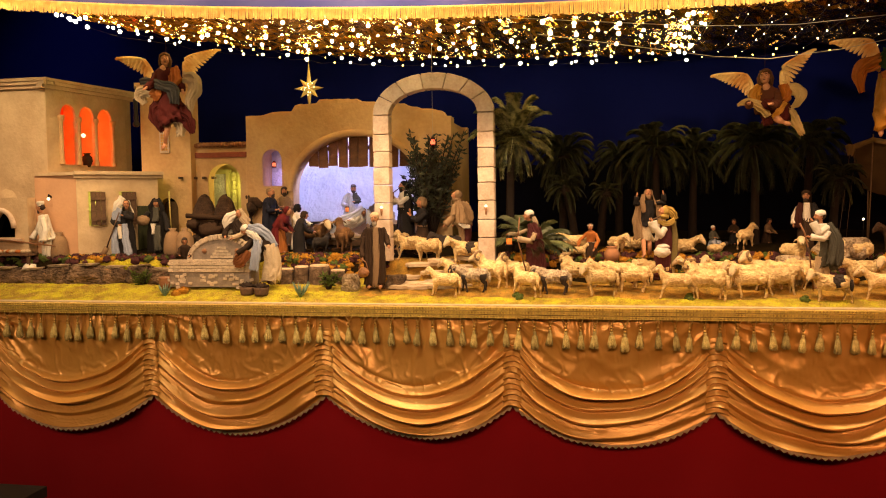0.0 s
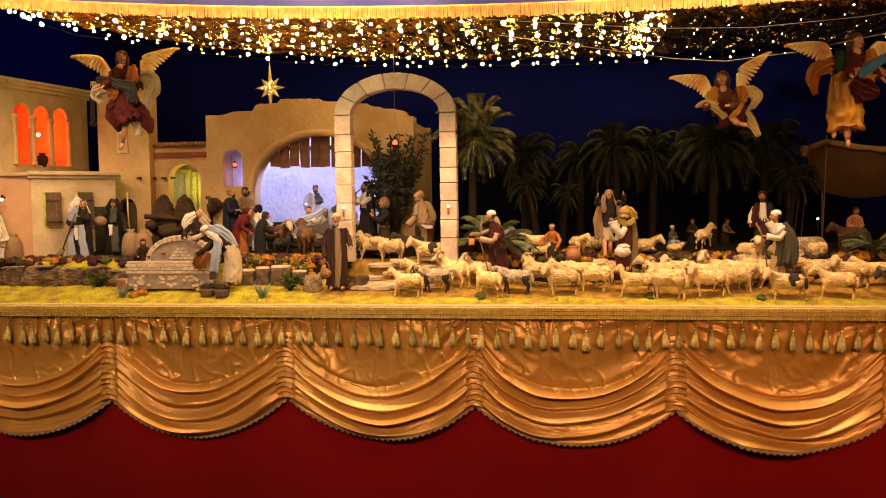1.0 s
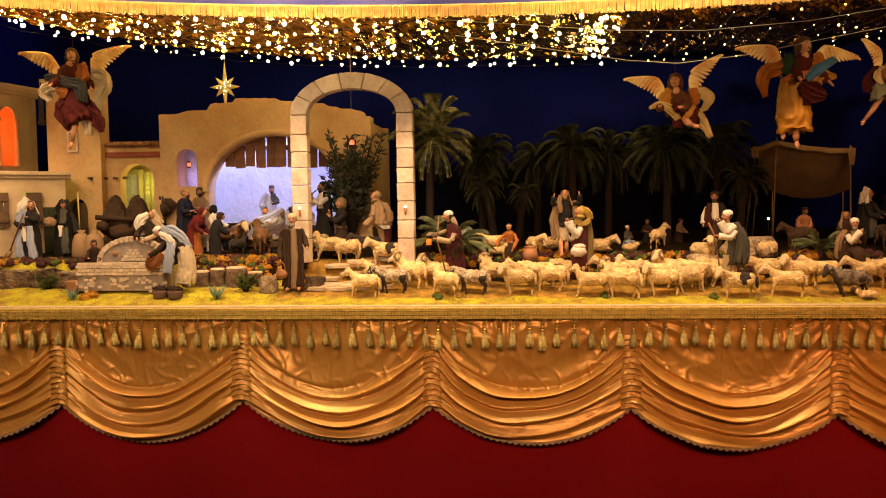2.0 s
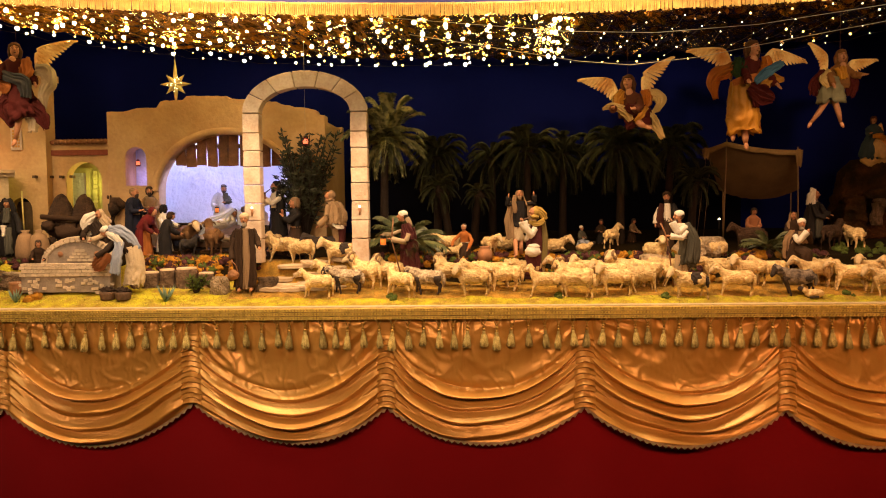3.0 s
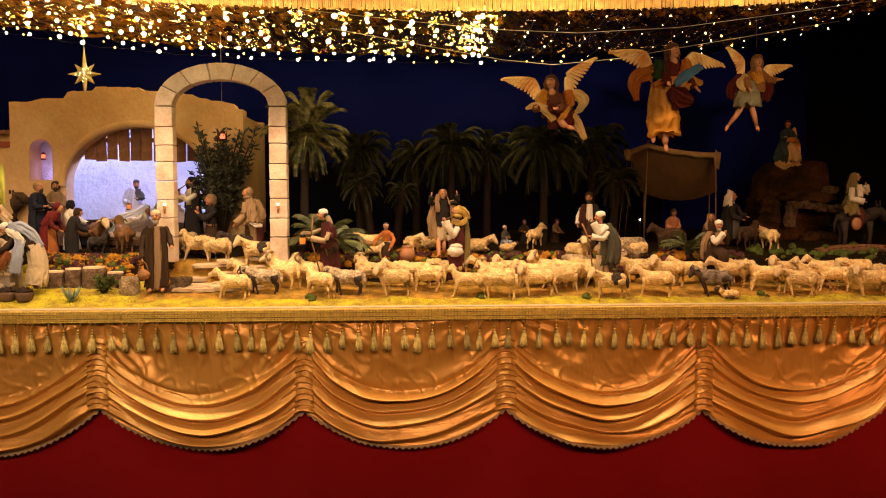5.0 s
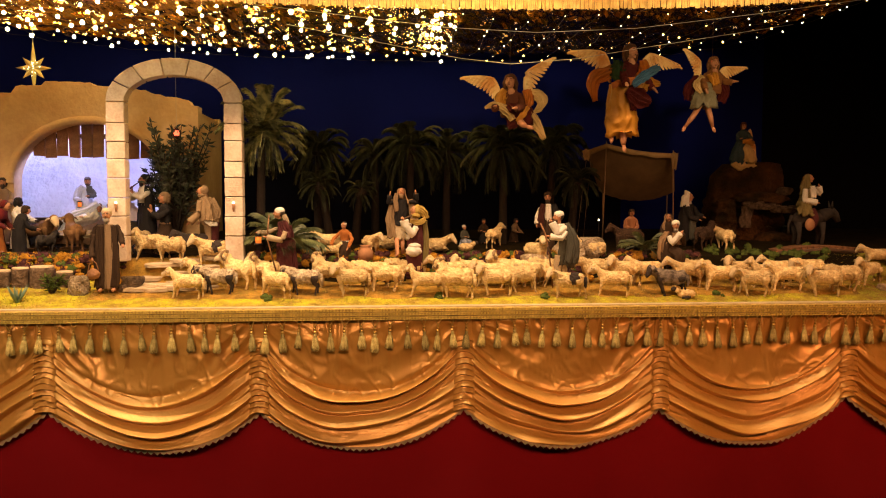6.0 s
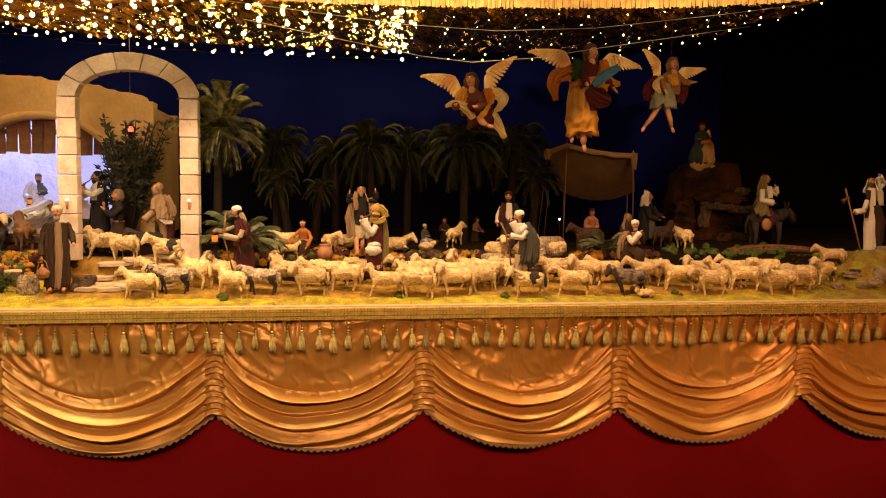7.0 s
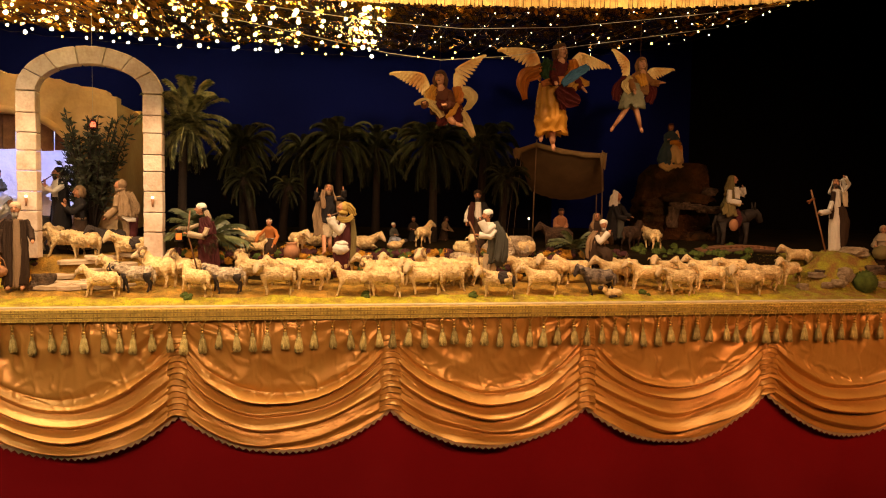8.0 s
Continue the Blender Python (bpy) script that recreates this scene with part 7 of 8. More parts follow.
build_rock_angel()
for ax, ay, kind, turn, size in ((-1.27, 3.63, FUR, 30, 0.95), (-0.90, 3.62, FURG, 200, 1.1), (1.546, 3.52, FUR, 40, 1.05), (-1.20, 3.50, FURG, 70, 0.8), (1.19, 3.50, FUR, 175, 1.0)):
    me = sheep_mesh(60 + int(ax * 10), kind, kind, None, 5, 10)
    ob = new("animal_figurine", me)
    ob.matrix_basis = pose(ax, ay, ground_z(ax, ay) - 0.002, 0, 0, turn) @ Matrix.Diagonal((size, size * 0.8, size, 1))
    tagged(ob, "dark brown animal figurine in the shade", "animal figurine")


# ---- palms and plants ----
def frond_mesh(seed, length, lift, droop, pairs=24, wide=0.36, mat=SHADED_PALM, blade=1.0):
    """A feather leaf that starts along +x."""
    rng = random.Random(seed)
    g = Geo()
    pts = []
    for i in range(13):
        q = i / 12
        pts.append(Vector((length * (q - 0.22 * droop * q * q), 0.01 * math.sin(3 * q + seed), length * (lift * q - droop * q * q))))
    g.tube(pts, [0.0045 * (1 - 0.85 * i / 12) for i in range(13)], 5, 0)
    for i in range(pairs):
        q = 0.10 + 0.88 * i / pairs
        k = q * 12
        a = pts[int(k)].lerp(pts[min(12, int(k) + 1)], k - int(k))
        d = (pts[min(12, int(k) + 1)] - pts[int(k)]).normalized()
        for s in (-1, 1):
            ln = length * wide * (0.35 + 0.65 * math.sin(math.pi * (0.12 + 0.80 * q))) * rng.uniform(0.85, 1.15)
            out = (d * 0.75 + Vector((0, s * 0.75, 0)) + Vector((0, 0, 0.10 - 0.35 * q)) + Vector((rng.uniform(-0.1, 0.1), 0, rng.uniform(-0.12, 0.06)))).normalized()
            w = (d * 0.0062 + Vector((0, 0, 0.005))) * blade
            tip = a + out * ln + Vector((0, 0, -0.22 * ln))
            mid = a + out * ln * 0.5
            g.add([a - w * 0.5, a + w * 0.5, mid + w * 0.9, tip, mid - w * 0.9], [(0, 1, 2, 4), (4, 2, 3)], 0, False)
    return g.mesh("frond", mat)


FRONDS = [frond_mesh(1, 0.20, 0.95, 0.90, 46, 0.20, SHADED_PALM, 0.42), frond_mesh(2, 0.21, 0.50, 0.85, 46, 0.20, SHADED_PALM, 0.42), frond_mesh(3, 0.19, 1.35, 1.0, 46, 0.20, SHADED_PALM, 0.42), frond_mesh(4, 0.185, 0.05, 0.8, 46, 0.20, SHADED_PALM, 0.42)]

LIT_FRONDS = [frond_mesh(5, 0.21, 0.85, 0.75, 46, 0.22, LIT_PALM, 0.45), frond_mesh(6, 0.22, 0.45, 0.75, 46, 0.22, LIT_PALM, 0.45), frond_mesh(7, 0.20, 1.65, 0.9, 46, 0.22, LIT_PALM, 0.45), frond_mesh(8, 0.185, 0.1, 0.7, 46, 0.19, LIT_PALM, 0.45)]

FERNS = [frond_mesh(9, 0.20, 0.70, 0.55, 17, 0.30, FERNLEAF, 0.60), frond_mesh(10, 0.21, 0.42, 0.45, 17, 0.30, FERNLEAF, 0.60), frond_mesh(11, 0.18, 1.05, 0.60, 17, 0.30, FERNLEAF, 0.60)]


def build_palm(x, y, crown, size, n, lean, label, leaves=FRONDS):
    rng = random.Random(int(x * 1000))
    z = ground_z(x, y) - 0.005
    palm = thing("palm_tree", label, "palm tree", pose(x, y, z), "palm grove")
    h = crown - z - (0.045 if leaves is FRONDS else 0.0)
    g = Geo()
    rows = 34
    for i in range(rows):
        a, b = i / rows, (i + 1) / rows
        r = 0.019 - 0.006 * a
        pa, pb = Vector((lean * a * a * h, 0, h * a)), Vector((lean * b * b * h, 0, h * b))
        g.tube([pa, pb], [r * 0.92, r * 1.16], 9, 0, caps=False)
    g.ball((lean * h, 0, h + 0.004), (0.026, 0.026, 0.03), 0, 10, 8, 0.2, 5)
    part("trunk", g.mesh("trunk", TRUNK), palm)
    n = int(n * 1.75)
    for i in range(n):
        kind = (2, 0, 1, 3)[min(3, int(4 * i / n))]
        s = size * rng.uniform(0.76, 1.0)
        part("frond", leaves[kind], palm, pose(lean * h, 0, h + 0.01, rng.uniform(-12, 12), rng.uniform(-10, 8) - ((30 if leaves is LIT_FRONDS else 8) if i < 6 else 0) + (22 if i > 0.8 * n else 0), i * 137.5 + rng.uniform(-12, 12)) @ Matrix.Diagonal((s, s, s, 1)))


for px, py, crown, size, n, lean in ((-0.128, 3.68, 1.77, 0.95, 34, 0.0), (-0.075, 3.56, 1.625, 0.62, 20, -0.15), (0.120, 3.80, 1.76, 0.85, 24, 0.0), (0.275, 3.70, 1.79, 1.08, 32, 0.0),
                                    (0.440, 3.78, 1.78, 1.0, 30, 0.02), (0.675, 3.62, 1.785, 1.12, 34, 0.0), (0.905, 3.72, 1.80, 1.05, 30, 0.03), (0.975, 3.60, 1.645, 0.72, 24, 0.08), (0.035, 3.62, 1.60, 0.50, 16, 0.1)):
    build_palm(px, py, crown, size, n, lean, "green artificial palm with a slim ringed trunk, shade in its leaf colour" if size > 0.8 else "small artificial palm among taller ones, shade in its leaf colour")

build_palm(-0.345, 3.45, 1.775, 1.05, 36, 0.02, "green artificial palm beside the stone arch, light in its leaf colour", LIT_FRONDS)


def build_fern(x, y, n, size, label):
    rng = random.Random(int(x * 777))
    fern = thing("fern", label, "plant", pose(x, y, ground_z(x, y) - 0.002))
    rise = 0.06 if size > 0.6 else 0.03
    part("stalk", Geo().tube([(0, 0, 0), (0, 0, rise + 0.01)], [0.012, 0.008], 8).mesh("stalk", TRUNK), fern)
    for i in range(n):
        s = size * rng.uniform(0.8, 1.15)
        part("frond", FERNS[(2, 0, 1)[i % 3]], fern, pose(0, 0, rise, 0, rng.uniform(-24, 12), i * 137.5) @ Matrix.Diagonal((s, s, s, 1)))


build_fern(-0.245, 3.37, 28, 0.95, "green fern at the foot of the arch")
build_fern(1.235, 3.38, 18, 0.58, "green fern beside the tent")
build_fern(1.98, 3.80, 9, 0.4, "dark fern on the rock")


def build_bush(x, y, z0, z1, spread, n, label, mat, leaf=0.03, seed=1):
    rng = random.Random(seed)
    bush = thing("olive_bush", label, "bush", pose(x, y, z0))
    stems, leaves = Geo(), Geo()
    h = z1 - z0
    for i in range(n):
        t = rng.uniform(0, 2 * math.pi)
        tip = Vector((spread * math.cos(t) * rng.uniform(0.3, 1), 0.5 * spread * math.sin(t), h * rng.uniform(0.45, 1.0)))
        mid = Vector((tip.x * 0.45, tip.y * 0.4, tip.z * 0.6))
        stems.tube([(0, 0, 0), mid, tip], [0.006, 0.004, 0.0015], 5)
        for k in range(46 if leaf >= 0.03 else 22):
            q = rng.uniform(0.25, 1.0) if leaf < 0.03 else rng.uniform(0.42, 1.0)
            p = mid.lerp(tip, (q - 0.5) * 2) if q > 0.5 else Vector((0, 0, 0)).lerp(mid, q * 2)
            d = (Vector((rng.uniform(-1, 1), rng.uniform(-1, 1), rng.uniform(-0.2, 1)))).normalized()
            s = d.cross(Vector((rng.uniform(-1, 1), rng.uniform(-1, 1), 0.3))).normalized() * leaf * 0.16
            ln = leaf * rng.uniform(0.7, 1.3)
            leaves.add([p, p + d * ln * 0.5 + s, p + d * ln, p + d * ln * 0.5 - s], [(0, 1, 2, 3)], 0, False)
    part("stem", stems.mesh("stem", TRUNK), bush)
    part("foliage", leaves.mesh("foliage", mat), bush)


build_bush(-0.715, 3.58, 1.33, 1.85, 0.165, 58, "dark green olive bush behind the arch", LEAF, 0.031, 3)
build_bush(-1.06, 3.17, 1.185, 1.255, 0.05, 12, "small green shrub on the grass", MOSS_G, 0.022, 4)
build_bush(-1.92, 3.22, 1.18, 1.26, 0.05, 12, "small green shrub by the stone wall", MOSS_G, 0.022, 5)


def build_aloe(x, y, size):
    rng = random.Random(int(-x * 100))
    g = Geo()
    for i in range(9):
        t = i * 2.4
        out = Vector((math.cos(t), math.sin(t) * 0.8, 0)) * rng.uniform(0.25, 0.6)
        top = Vector((0, 0, rng.uniform(0.75, 1.0)))
        g.tube([(0, 0, 0), out * 0.5 + top * 0.45, out + top], [0.10, 0.13, 0.008], 7, 0, flat=0.4)
    ob = g.make("aloe_plant", ALOE)
    ob.matrix_basis = pose(x, y, ground_z(x, y) - 0.003) @ Matrix.Diagonal((size, size, size, 1))
    tagged(ob, "small blue-green aloe plant on the grass", "plant", "aloes")


build_aloe(-1.746, 3.10, 0.06)
build_aloe(-1.155, 3.10, 0.07)


# ---- rocks, moss, steps ----
def rock_mesh(seed, mats=None):
    g = Geo()
    g.ball((0, 0, 0), (0.5, 0.5, 0.5), 0, 16, 11, 0.55, 1.6, seed=seed * 3.3)
    vs = g.v
    for i, (x, y, z) in enumerate(vs):
        q = 0.06 * noise.noise((x * 7, y * 7, z * 7 + seed))
        vs[i] = (max(-0.46, min(0.46, x * 1.25)) + q, max(-0.46, min(0.46, y * 1.25)) + q, max(-0.46, min(0.44, z * 1.3)) + q)
    return g.mesh("rock", mats or ROCK)


def crag_mesh(seed, mat=None):
    """A weathered crag, rounded and cracked."""
    g = Geo().ball((0, 0, 0), (0.56, 0.56, 0.56), 0, 30, 22, 0.5, 1.7, seed=seed * 2.9)
    for i, p in enumerate(g.v):
        q = Vector(p)
        n = 0.09 * abs(noise.noise(Vector((q.x * 5, q.y * 5, q.z * 3)) + Vector((seed, 0, 0)))) + 0.04 * noise.noise(q * 13)
        g.v[i] = (q.x * (1 - n) * 1.05, q.y * (1 - n) * 1.05, max(-0.5, min(0.47, q.z * 1.1)) - 0.3 * n)
    return g.mesh("rock", mat or HILLROCK)


STONES = [crag_mesh(i + 30, ROCK) for i in range(5)]
LUMPS = [crag_mesh(i + 40, ROCKTOP) for i in range(3)]
PALES = [rock_mesh(i + 8, ROCKTOP) for i in range(3)]
wall_ob = thing("dry_stone_wall", "low grey-brown dry stone retaining wall with pale caps", "stone wall")
rng = random.Random(12)
x = -2.95
while x < -1.86:
    w = rng.uniform(0.10, 0.17)
    h = 0.095 + rng.uniform(-0.01, 0.012)
    part("stone", STONES[rng.randrange(5)], wall_ob, pose(x + w / 2, 3.285 + rng.uniform(-0.01, 0.01), 1.170 + h / 2, 0, rng.uniform(-4, 4), rng.uniform(-15, 15)) @ Matrix.Diagonal((w * 1.12, 0.10, h * 1.1, 1)))
    part("cap_stone", PALES[rng.randrange(3)], wall_ob, pose(x + w / 2, 3.275, 1.174 + h, 0, rng.uniform(-5, 5), rng.uniform(-15, 15)) @ Matrix.Diagonal((w * rng.uniform(0.5, 0.9), 0.07, 0.013, 1)))
    x += w * 0.96
logs = thing("log_edging", "row of dark upright log stumps holding the bank", "log edging")
for i, (lx, r, h) in enumerate(((-1.285, 0.035, 0.075), (-1.215, 0.030, 0.085), (-1.135, 0.042, 0.090), (-1.055, 0.03, 0.07), (-1.33, 0.025, 0.07))):
    g = Geo().lathe([(r * 1.05, 0), (r, h * 0.5), (r * 1.02, h), (0, h)], 0, 18, folds=7, depth=0.08, seed=i)
    log = part("log", g.mesh("log", BARK), logs, pose(lx, 3.28, 1.185))
    part("log_top", Geo().lathe([(r * 0.98, h), (r * 0.94, h + 0.006), (0, h + 0.007)], 0, 14, folds=5, depth=0.05, seed=i).mesh("log_top", ROCKTOP), log, None, "pale cut top")
def slab_mesh(seed):
    """A worn flagstone with an uneven outline."""
    rng_s = random.Random(seed)
    n = 11
    rim = [(0.5 * math.cos(2 * math.pi * i / n) * rng_s.uniform(0.85, 1.12), 0.5 * math.sin(2 * math.pi * i / n) * rng_s.uniform(0.85, 1.12)) for i in range(n)]
    vs = [(x, y, -0.5) for x, y in rim] + [(x * 1.03, y * 1.03, 0.28) for x, y in rim] + [(x * 0.93, y * 0.93, 0.5 + rng_s.uniform(-0.06, 0.06)) for x, y in rim] + [(x * 0.45, y * 0.45, 0.48 + rng_s.uniform(-0.08, 0.08)) for x, y in rim] + [(0, 0, 0.47)]
    fs = [(r * n + i, r * n + (i + 1) % n, (r + 1) * n + (i + 1) % n, (r + 1) * n + i) for r in range(3) for i in range(n)]
    fs += [(3 * n + i, 3 * n + (i + 1) % n, 4 * n) for i in range(n)]
    return Geo().add(vs, fs, 0, False).mesh("step", LIME)


SLABS = [slab_mesh(i) for i in range(3)]
steps = thing("stone_steps", "worn pale stone slabs stepping up to the arch", "steps")
rng = random.Random(23)
for row in range(6):
    sy = 3.195 + 0.030 * row
    for col in range(3):
        sx = -0.80 + 0.105 * col + (0.045 if row % 2 else 0) + rng.uniform(-0.012, 0.012) + 0.008 * row
        part("step", SLABS[(row + col) % 3], steps, pose(sx, sy, ground_z(sx, sy + 0.015) + 0.002, rng.uniform(-2, 5), rng.uniform(-3, 3), rng.uniform(-14, 14)) @ Matrix.Diagonal((rng.uniform(0.105, 0.135), rng.uniform(0.050, 0.062), 0.015, 1)))
boulders = ((-0.965, 3.17, 0.06, 0.09, 1), (-0.79, 3.20, 0.07, 0.07, 0), (0.772, 3.365, 0.15, 0.12, 1), (0.93, 3.44, 0.12, 0.08, 1), (-1.02, 3.27, 0.08, 0.05, 0), (2.217, 3.195, 0.080, 0.038, 1), (2.235, 3.20, 0.05, 0.026, 0), (2.125, 3.150, 0.050, 0.050, 1), (2.142, 3.165, 0.040, 0.040, 1), (2.225, 3.125, 0.055, 0.038, 1), (2.270, 3.125, 0.075, 0.045, 1), (2.318, 3.150, 0.075, 0.085, 1), (2.43, 3.255, 0.11, 0.060, 1), (2.475, 3.17, 0.07, 0.060, 0), (2.47, 3.125, 0.055, 0.040, 1), (1.02, 3.46, 0.13, 0.10, 1), (2.11, 3.50, 0.08, 0.05, 1))
for i, (bx, by, w, h, pale) in enumerate(boulders):
    ob = new("boulder", (LUMPS if pale else STONES)[i % 3])
    if bx > 2.1:
        w, h = 0.85 * w, 0.70 * h
    ob.matrix_basis = pose(bx, by, ground_z(bx, by) + h * (0.25 if bx < 2.1 else 0.12), 0, 0, 40 * i) @ Matrix.Diagonal((w, w * 0.8, h, 1))
    tagged(ob, "small rough boulder on the moss", "rock", "boulders")


def build_moss(name, label, mat, seed, n, zones, size):
    """Many small clumps as one sheet of growth."""
    rng = random.Random(seed)
    g = Geo()
    for i in range(n):
        x0, x1, y0, y1 = zones[rng.randrange(len(zones))]
        x, y = rng.uniform(x0, x1), rng.uniform(y0, y1)
        r = size * rng.uniform(0.6, 1.3)
        z = ground_z(x, y)
        g.ball((x, y, z + r * 0.25), (r * 1.15, r, r * 0.85), 0, 12, 8, 0.75, 4.5, seed=i * 1.3 + seed)
        for k in range(26):
            t, e = rng.uniform(0, 6.283), rng.uniform(0.1, 1.4)
            d = Vector((math.cos(t) * math.cos(e), math.sin(t) * math.cos(e), math.sin(e)))
            p = Vector((x, y, z + r * 0.25)) + d * r * 0.85
            s = d.cross(Vector((0.3, 0.5, 0.2))).normalized() * r * 0.16
            g.add([p - s, p + s, p + d * r * 0.45], [(0, 1, 2)], 0, False)
    tagged(g.make(name, mat), label, "moss", kind="stuff")


ZB = (-1.36, -1.08, 3.29, 3.36)
ZL, ZC, ZR = (-2.9, -1.85, 3.30, 3.40), (-1.33, -0.86, 3.33, 3.44), (-0.38, 1.45, 3.34, 3.44)
build_moss("dark_moss", "dark red dried moss along the terrace edge", MOSS_R, 1, 420, (ZL, ZL, ZC, ZR, ZR, ZR, ZB), 0.0155)
build_moss("yellow_moss", "yellow dried moss clumps along the terrace edge", MOSS_Y, 2, 400, (ZL, ZC, ZC, ZB, (-0.38, 1.35, 3.34, 3.44), (-0.38, 1.35, 3.34, 3.44), (-0.3, 0.3, 3.42, 3.50)), 0.0145)
build_moss("green_moss", "green moss clumps along the terrace edge", MOSS_G, 3, 300, (ZL, ZC, ZR, ZR, ZB, (1.55, 2.1, 3.36, 3.55)), 0.0145)
build_moss("green_tuft", "small dark green tufts among the sheep", MOSS_G, 7, 14, tuple((tx, tx + 0.03, 3.09, 3.12) for tx in (-0.30, 0.33, 0.73, 1.42)), 0.011)
build_moss("yellow_tuft", "yellow dried tufts by the fountain", MOSS_Y, 5, 7, ((-1.72, -1.40, 3.10, 3.14), (-0.88, -0.84, 3.28, 3.31)), 0.016)


# ---- fountain, tent, rock hill, star, lanterns ----
def build_fountain():
    f = thing("wash_fountain", "pale brick wash fountain with arched back wall", "fountain", pose(-1.572, 3.15, 1.197))
    part("basin", Geo().box(-0.178, 0.178, 0, 0.10, 0, 0.105).mesh("basin", MORTAR), f)
    part("water_bed", Geo().box(-0.16, 0.16, 0.02, 0.09, 0.1055, 0.107).mesh("water_bed", GREY), f)
    arc = [(0.008 + 0.142 * math.cos(math.pi * i / 20), 0.105 + 0.096 * math.sin(math.pi * i / 20)) for i in range(21)]
    part("back_wall", fix_normals(slab([(-0.134, 0.0), (0.150, 0.0)] + arc[1:-1], [], 0.10, 0.14).mesh("back_wall", MORTAR)), f)
    rng = random.Random(9)
    brick = []
    for q in range(4):
        g = Geo().box(-0.5, 0.5, -0.5, 0.5, -0.5, 0.5)
        me = g.mesh("brick", BRICK)
        bm = bmesh.new()
        bm.from_mesh(me)
        bmesh.ops.bevel(bm, geom=bm.edges[:], offset=0.12, segments=1, affect="EDGES")
        bm.to_mesh(me)
        bm.free()
        brick.append(me)

    def lay(x, y, z, w, d, h, turn=0):
        part("brick", brick[rng.randrange(4)], f, pose(x, y, z, 0, turn, 0) @ Matrix.Diagonal((w, d, h, 1)))

    for r in range(3):
        for i in range(15):
            lay(-0.171 + 0.0244 * i + 0.008 * (r % 2), -0.002, 0.097 - 0.0140 * r, 0.0228, 0.010, 0.0122)
    for i in range(14):
        lay(-0.168 + 0.0257 * i, 0.012, 0.1085, 0.0245, 0.028, 0.010)
    for i in range(19):
        t = math.pi * (i + 0.5) / 19
        lay(0.008 + 0.145 * math.cos(t), 0.118, 0.105 + 0.099 * math.sin(t), 0.019, 0.05, 0.024, 0 - math.degrees(t) + 90)
    for cx, cz, n in ((-0.11, 0.035, 9), (0.0, 0.032, 12), (0.10, 0.036, 9), (-0.155, 0.02, 5), (0.155, 0.02, 5)):
        for i in range(n):
            lay(cx + rng.uniform(-0.034, 0.034), -0.001, cz + rng.uniform(-0.024, 0.018), 0.016, 0.008, 0.011, rng.uniform(-8, 8))
    for r in range(4):
        for i in range(5 - r):
            lay(0.012 + (i - (4 - r) / 2) * 0.021, 0.098, 0.120 + 0.0125 * r, 0.019, 0.009, 0.011)
    for s in (-1, 1):
        part("spout", Geo().ball((0, 0, 0), (0.011, 0.006, 0.011), 0, 10, 8).mesh("spout", TERRA), f, pose(0.008 + s * 0.075, 0.096, 0.145))


build_fountain()


def lathe_thing(name, label, cat, prof, mat, x, y, z, n=20, flat=1.0):
    ob = Geo().lathe(prof, 0, n, flat=flat).make(name, mat)
    ob.matrix_basis = pose(x, y, z)
    return tagged(ob, label, cat)


JAR = [(0.0, 0.0), (0.018, 0.0), (0.030, 0.022), (0.032, 0.040), (0.022, 0.056), (0.018, 0.062), (0.024, 0.068), (0.018, 0.068), (0.012, 0.055)]
lathe_thing("clay_pot", "terracotta pot beside the fountain", "pot", [(0, 0), (0.022, 0), (0.031, 0.026), (0.030, 0.042), (0.034, 0.048), (0.029, 0.050), (0.024, 0.034)], TERRA, -1.775, 3.17, 1.188)
lathe_thing("clay_jar", "terracotta jar among the sheep", "jar", JAR, TERRA, 0.078, 3.40, ground_z(0.078, 3.40))
lathe_thing("dark_vase", "dark clay vase on the arcade sill", "vase", [(0, 0), (0.014, 0), (0.026, 0.03), (0.024, 0.05), (0.012, 0.062), (0.018, 0.07), (0.01, 0.066)], BRN, -2.482, 3.70, 1.736)
for sx in (-2.43, -1.84, -1.90):
    lathe_thing("grain_sack", "tied brown grain sack", "sack", [(0, 0), (0.036, 0), (0.043, 0.02), (0.042, 0.05), (0.037, 0.085), (0.028, 0.108), (0.012, 0.118), (0.019, 0.130), (0.010, 0.128), (0, 0.122)], TAN, sx, 3.385 if sx < -2 else 3.46, 1.292 if sx < -2 else ground_z(sx, 3.46), 22)
for bx, by in ((-1.388, 3.115), (-1.325, 3.11)):
    lathe_thing("wicker_basket", "small dark wicker basket with washing", "basket", [(0, 0), (0.026, 0), (0.028, 0.006), (0.0275, 0.008), (0.030, 0.014), (0.029, 0.016), (0.032, 0.022), (0.031, 0.024), (0.033, 0.032), (0.029, 0.032), (0.022, 0.012), (0, 0.012)], WOOD, bx, by, ground_z(bx, by) - 0.002)
    ob = Geo().ball((0, 0, 0.028), (0.026, 0.022, 0.018), 0, 26, 18, 0.9, 5).make("laundry", CREAM if bx < -1.4 else DARKBRN)
    ob.matrix_basis = pose(bx, by, ground_z(bx, by))
    tagged(ob, "bundle of pale washing in the basket", "laundry")


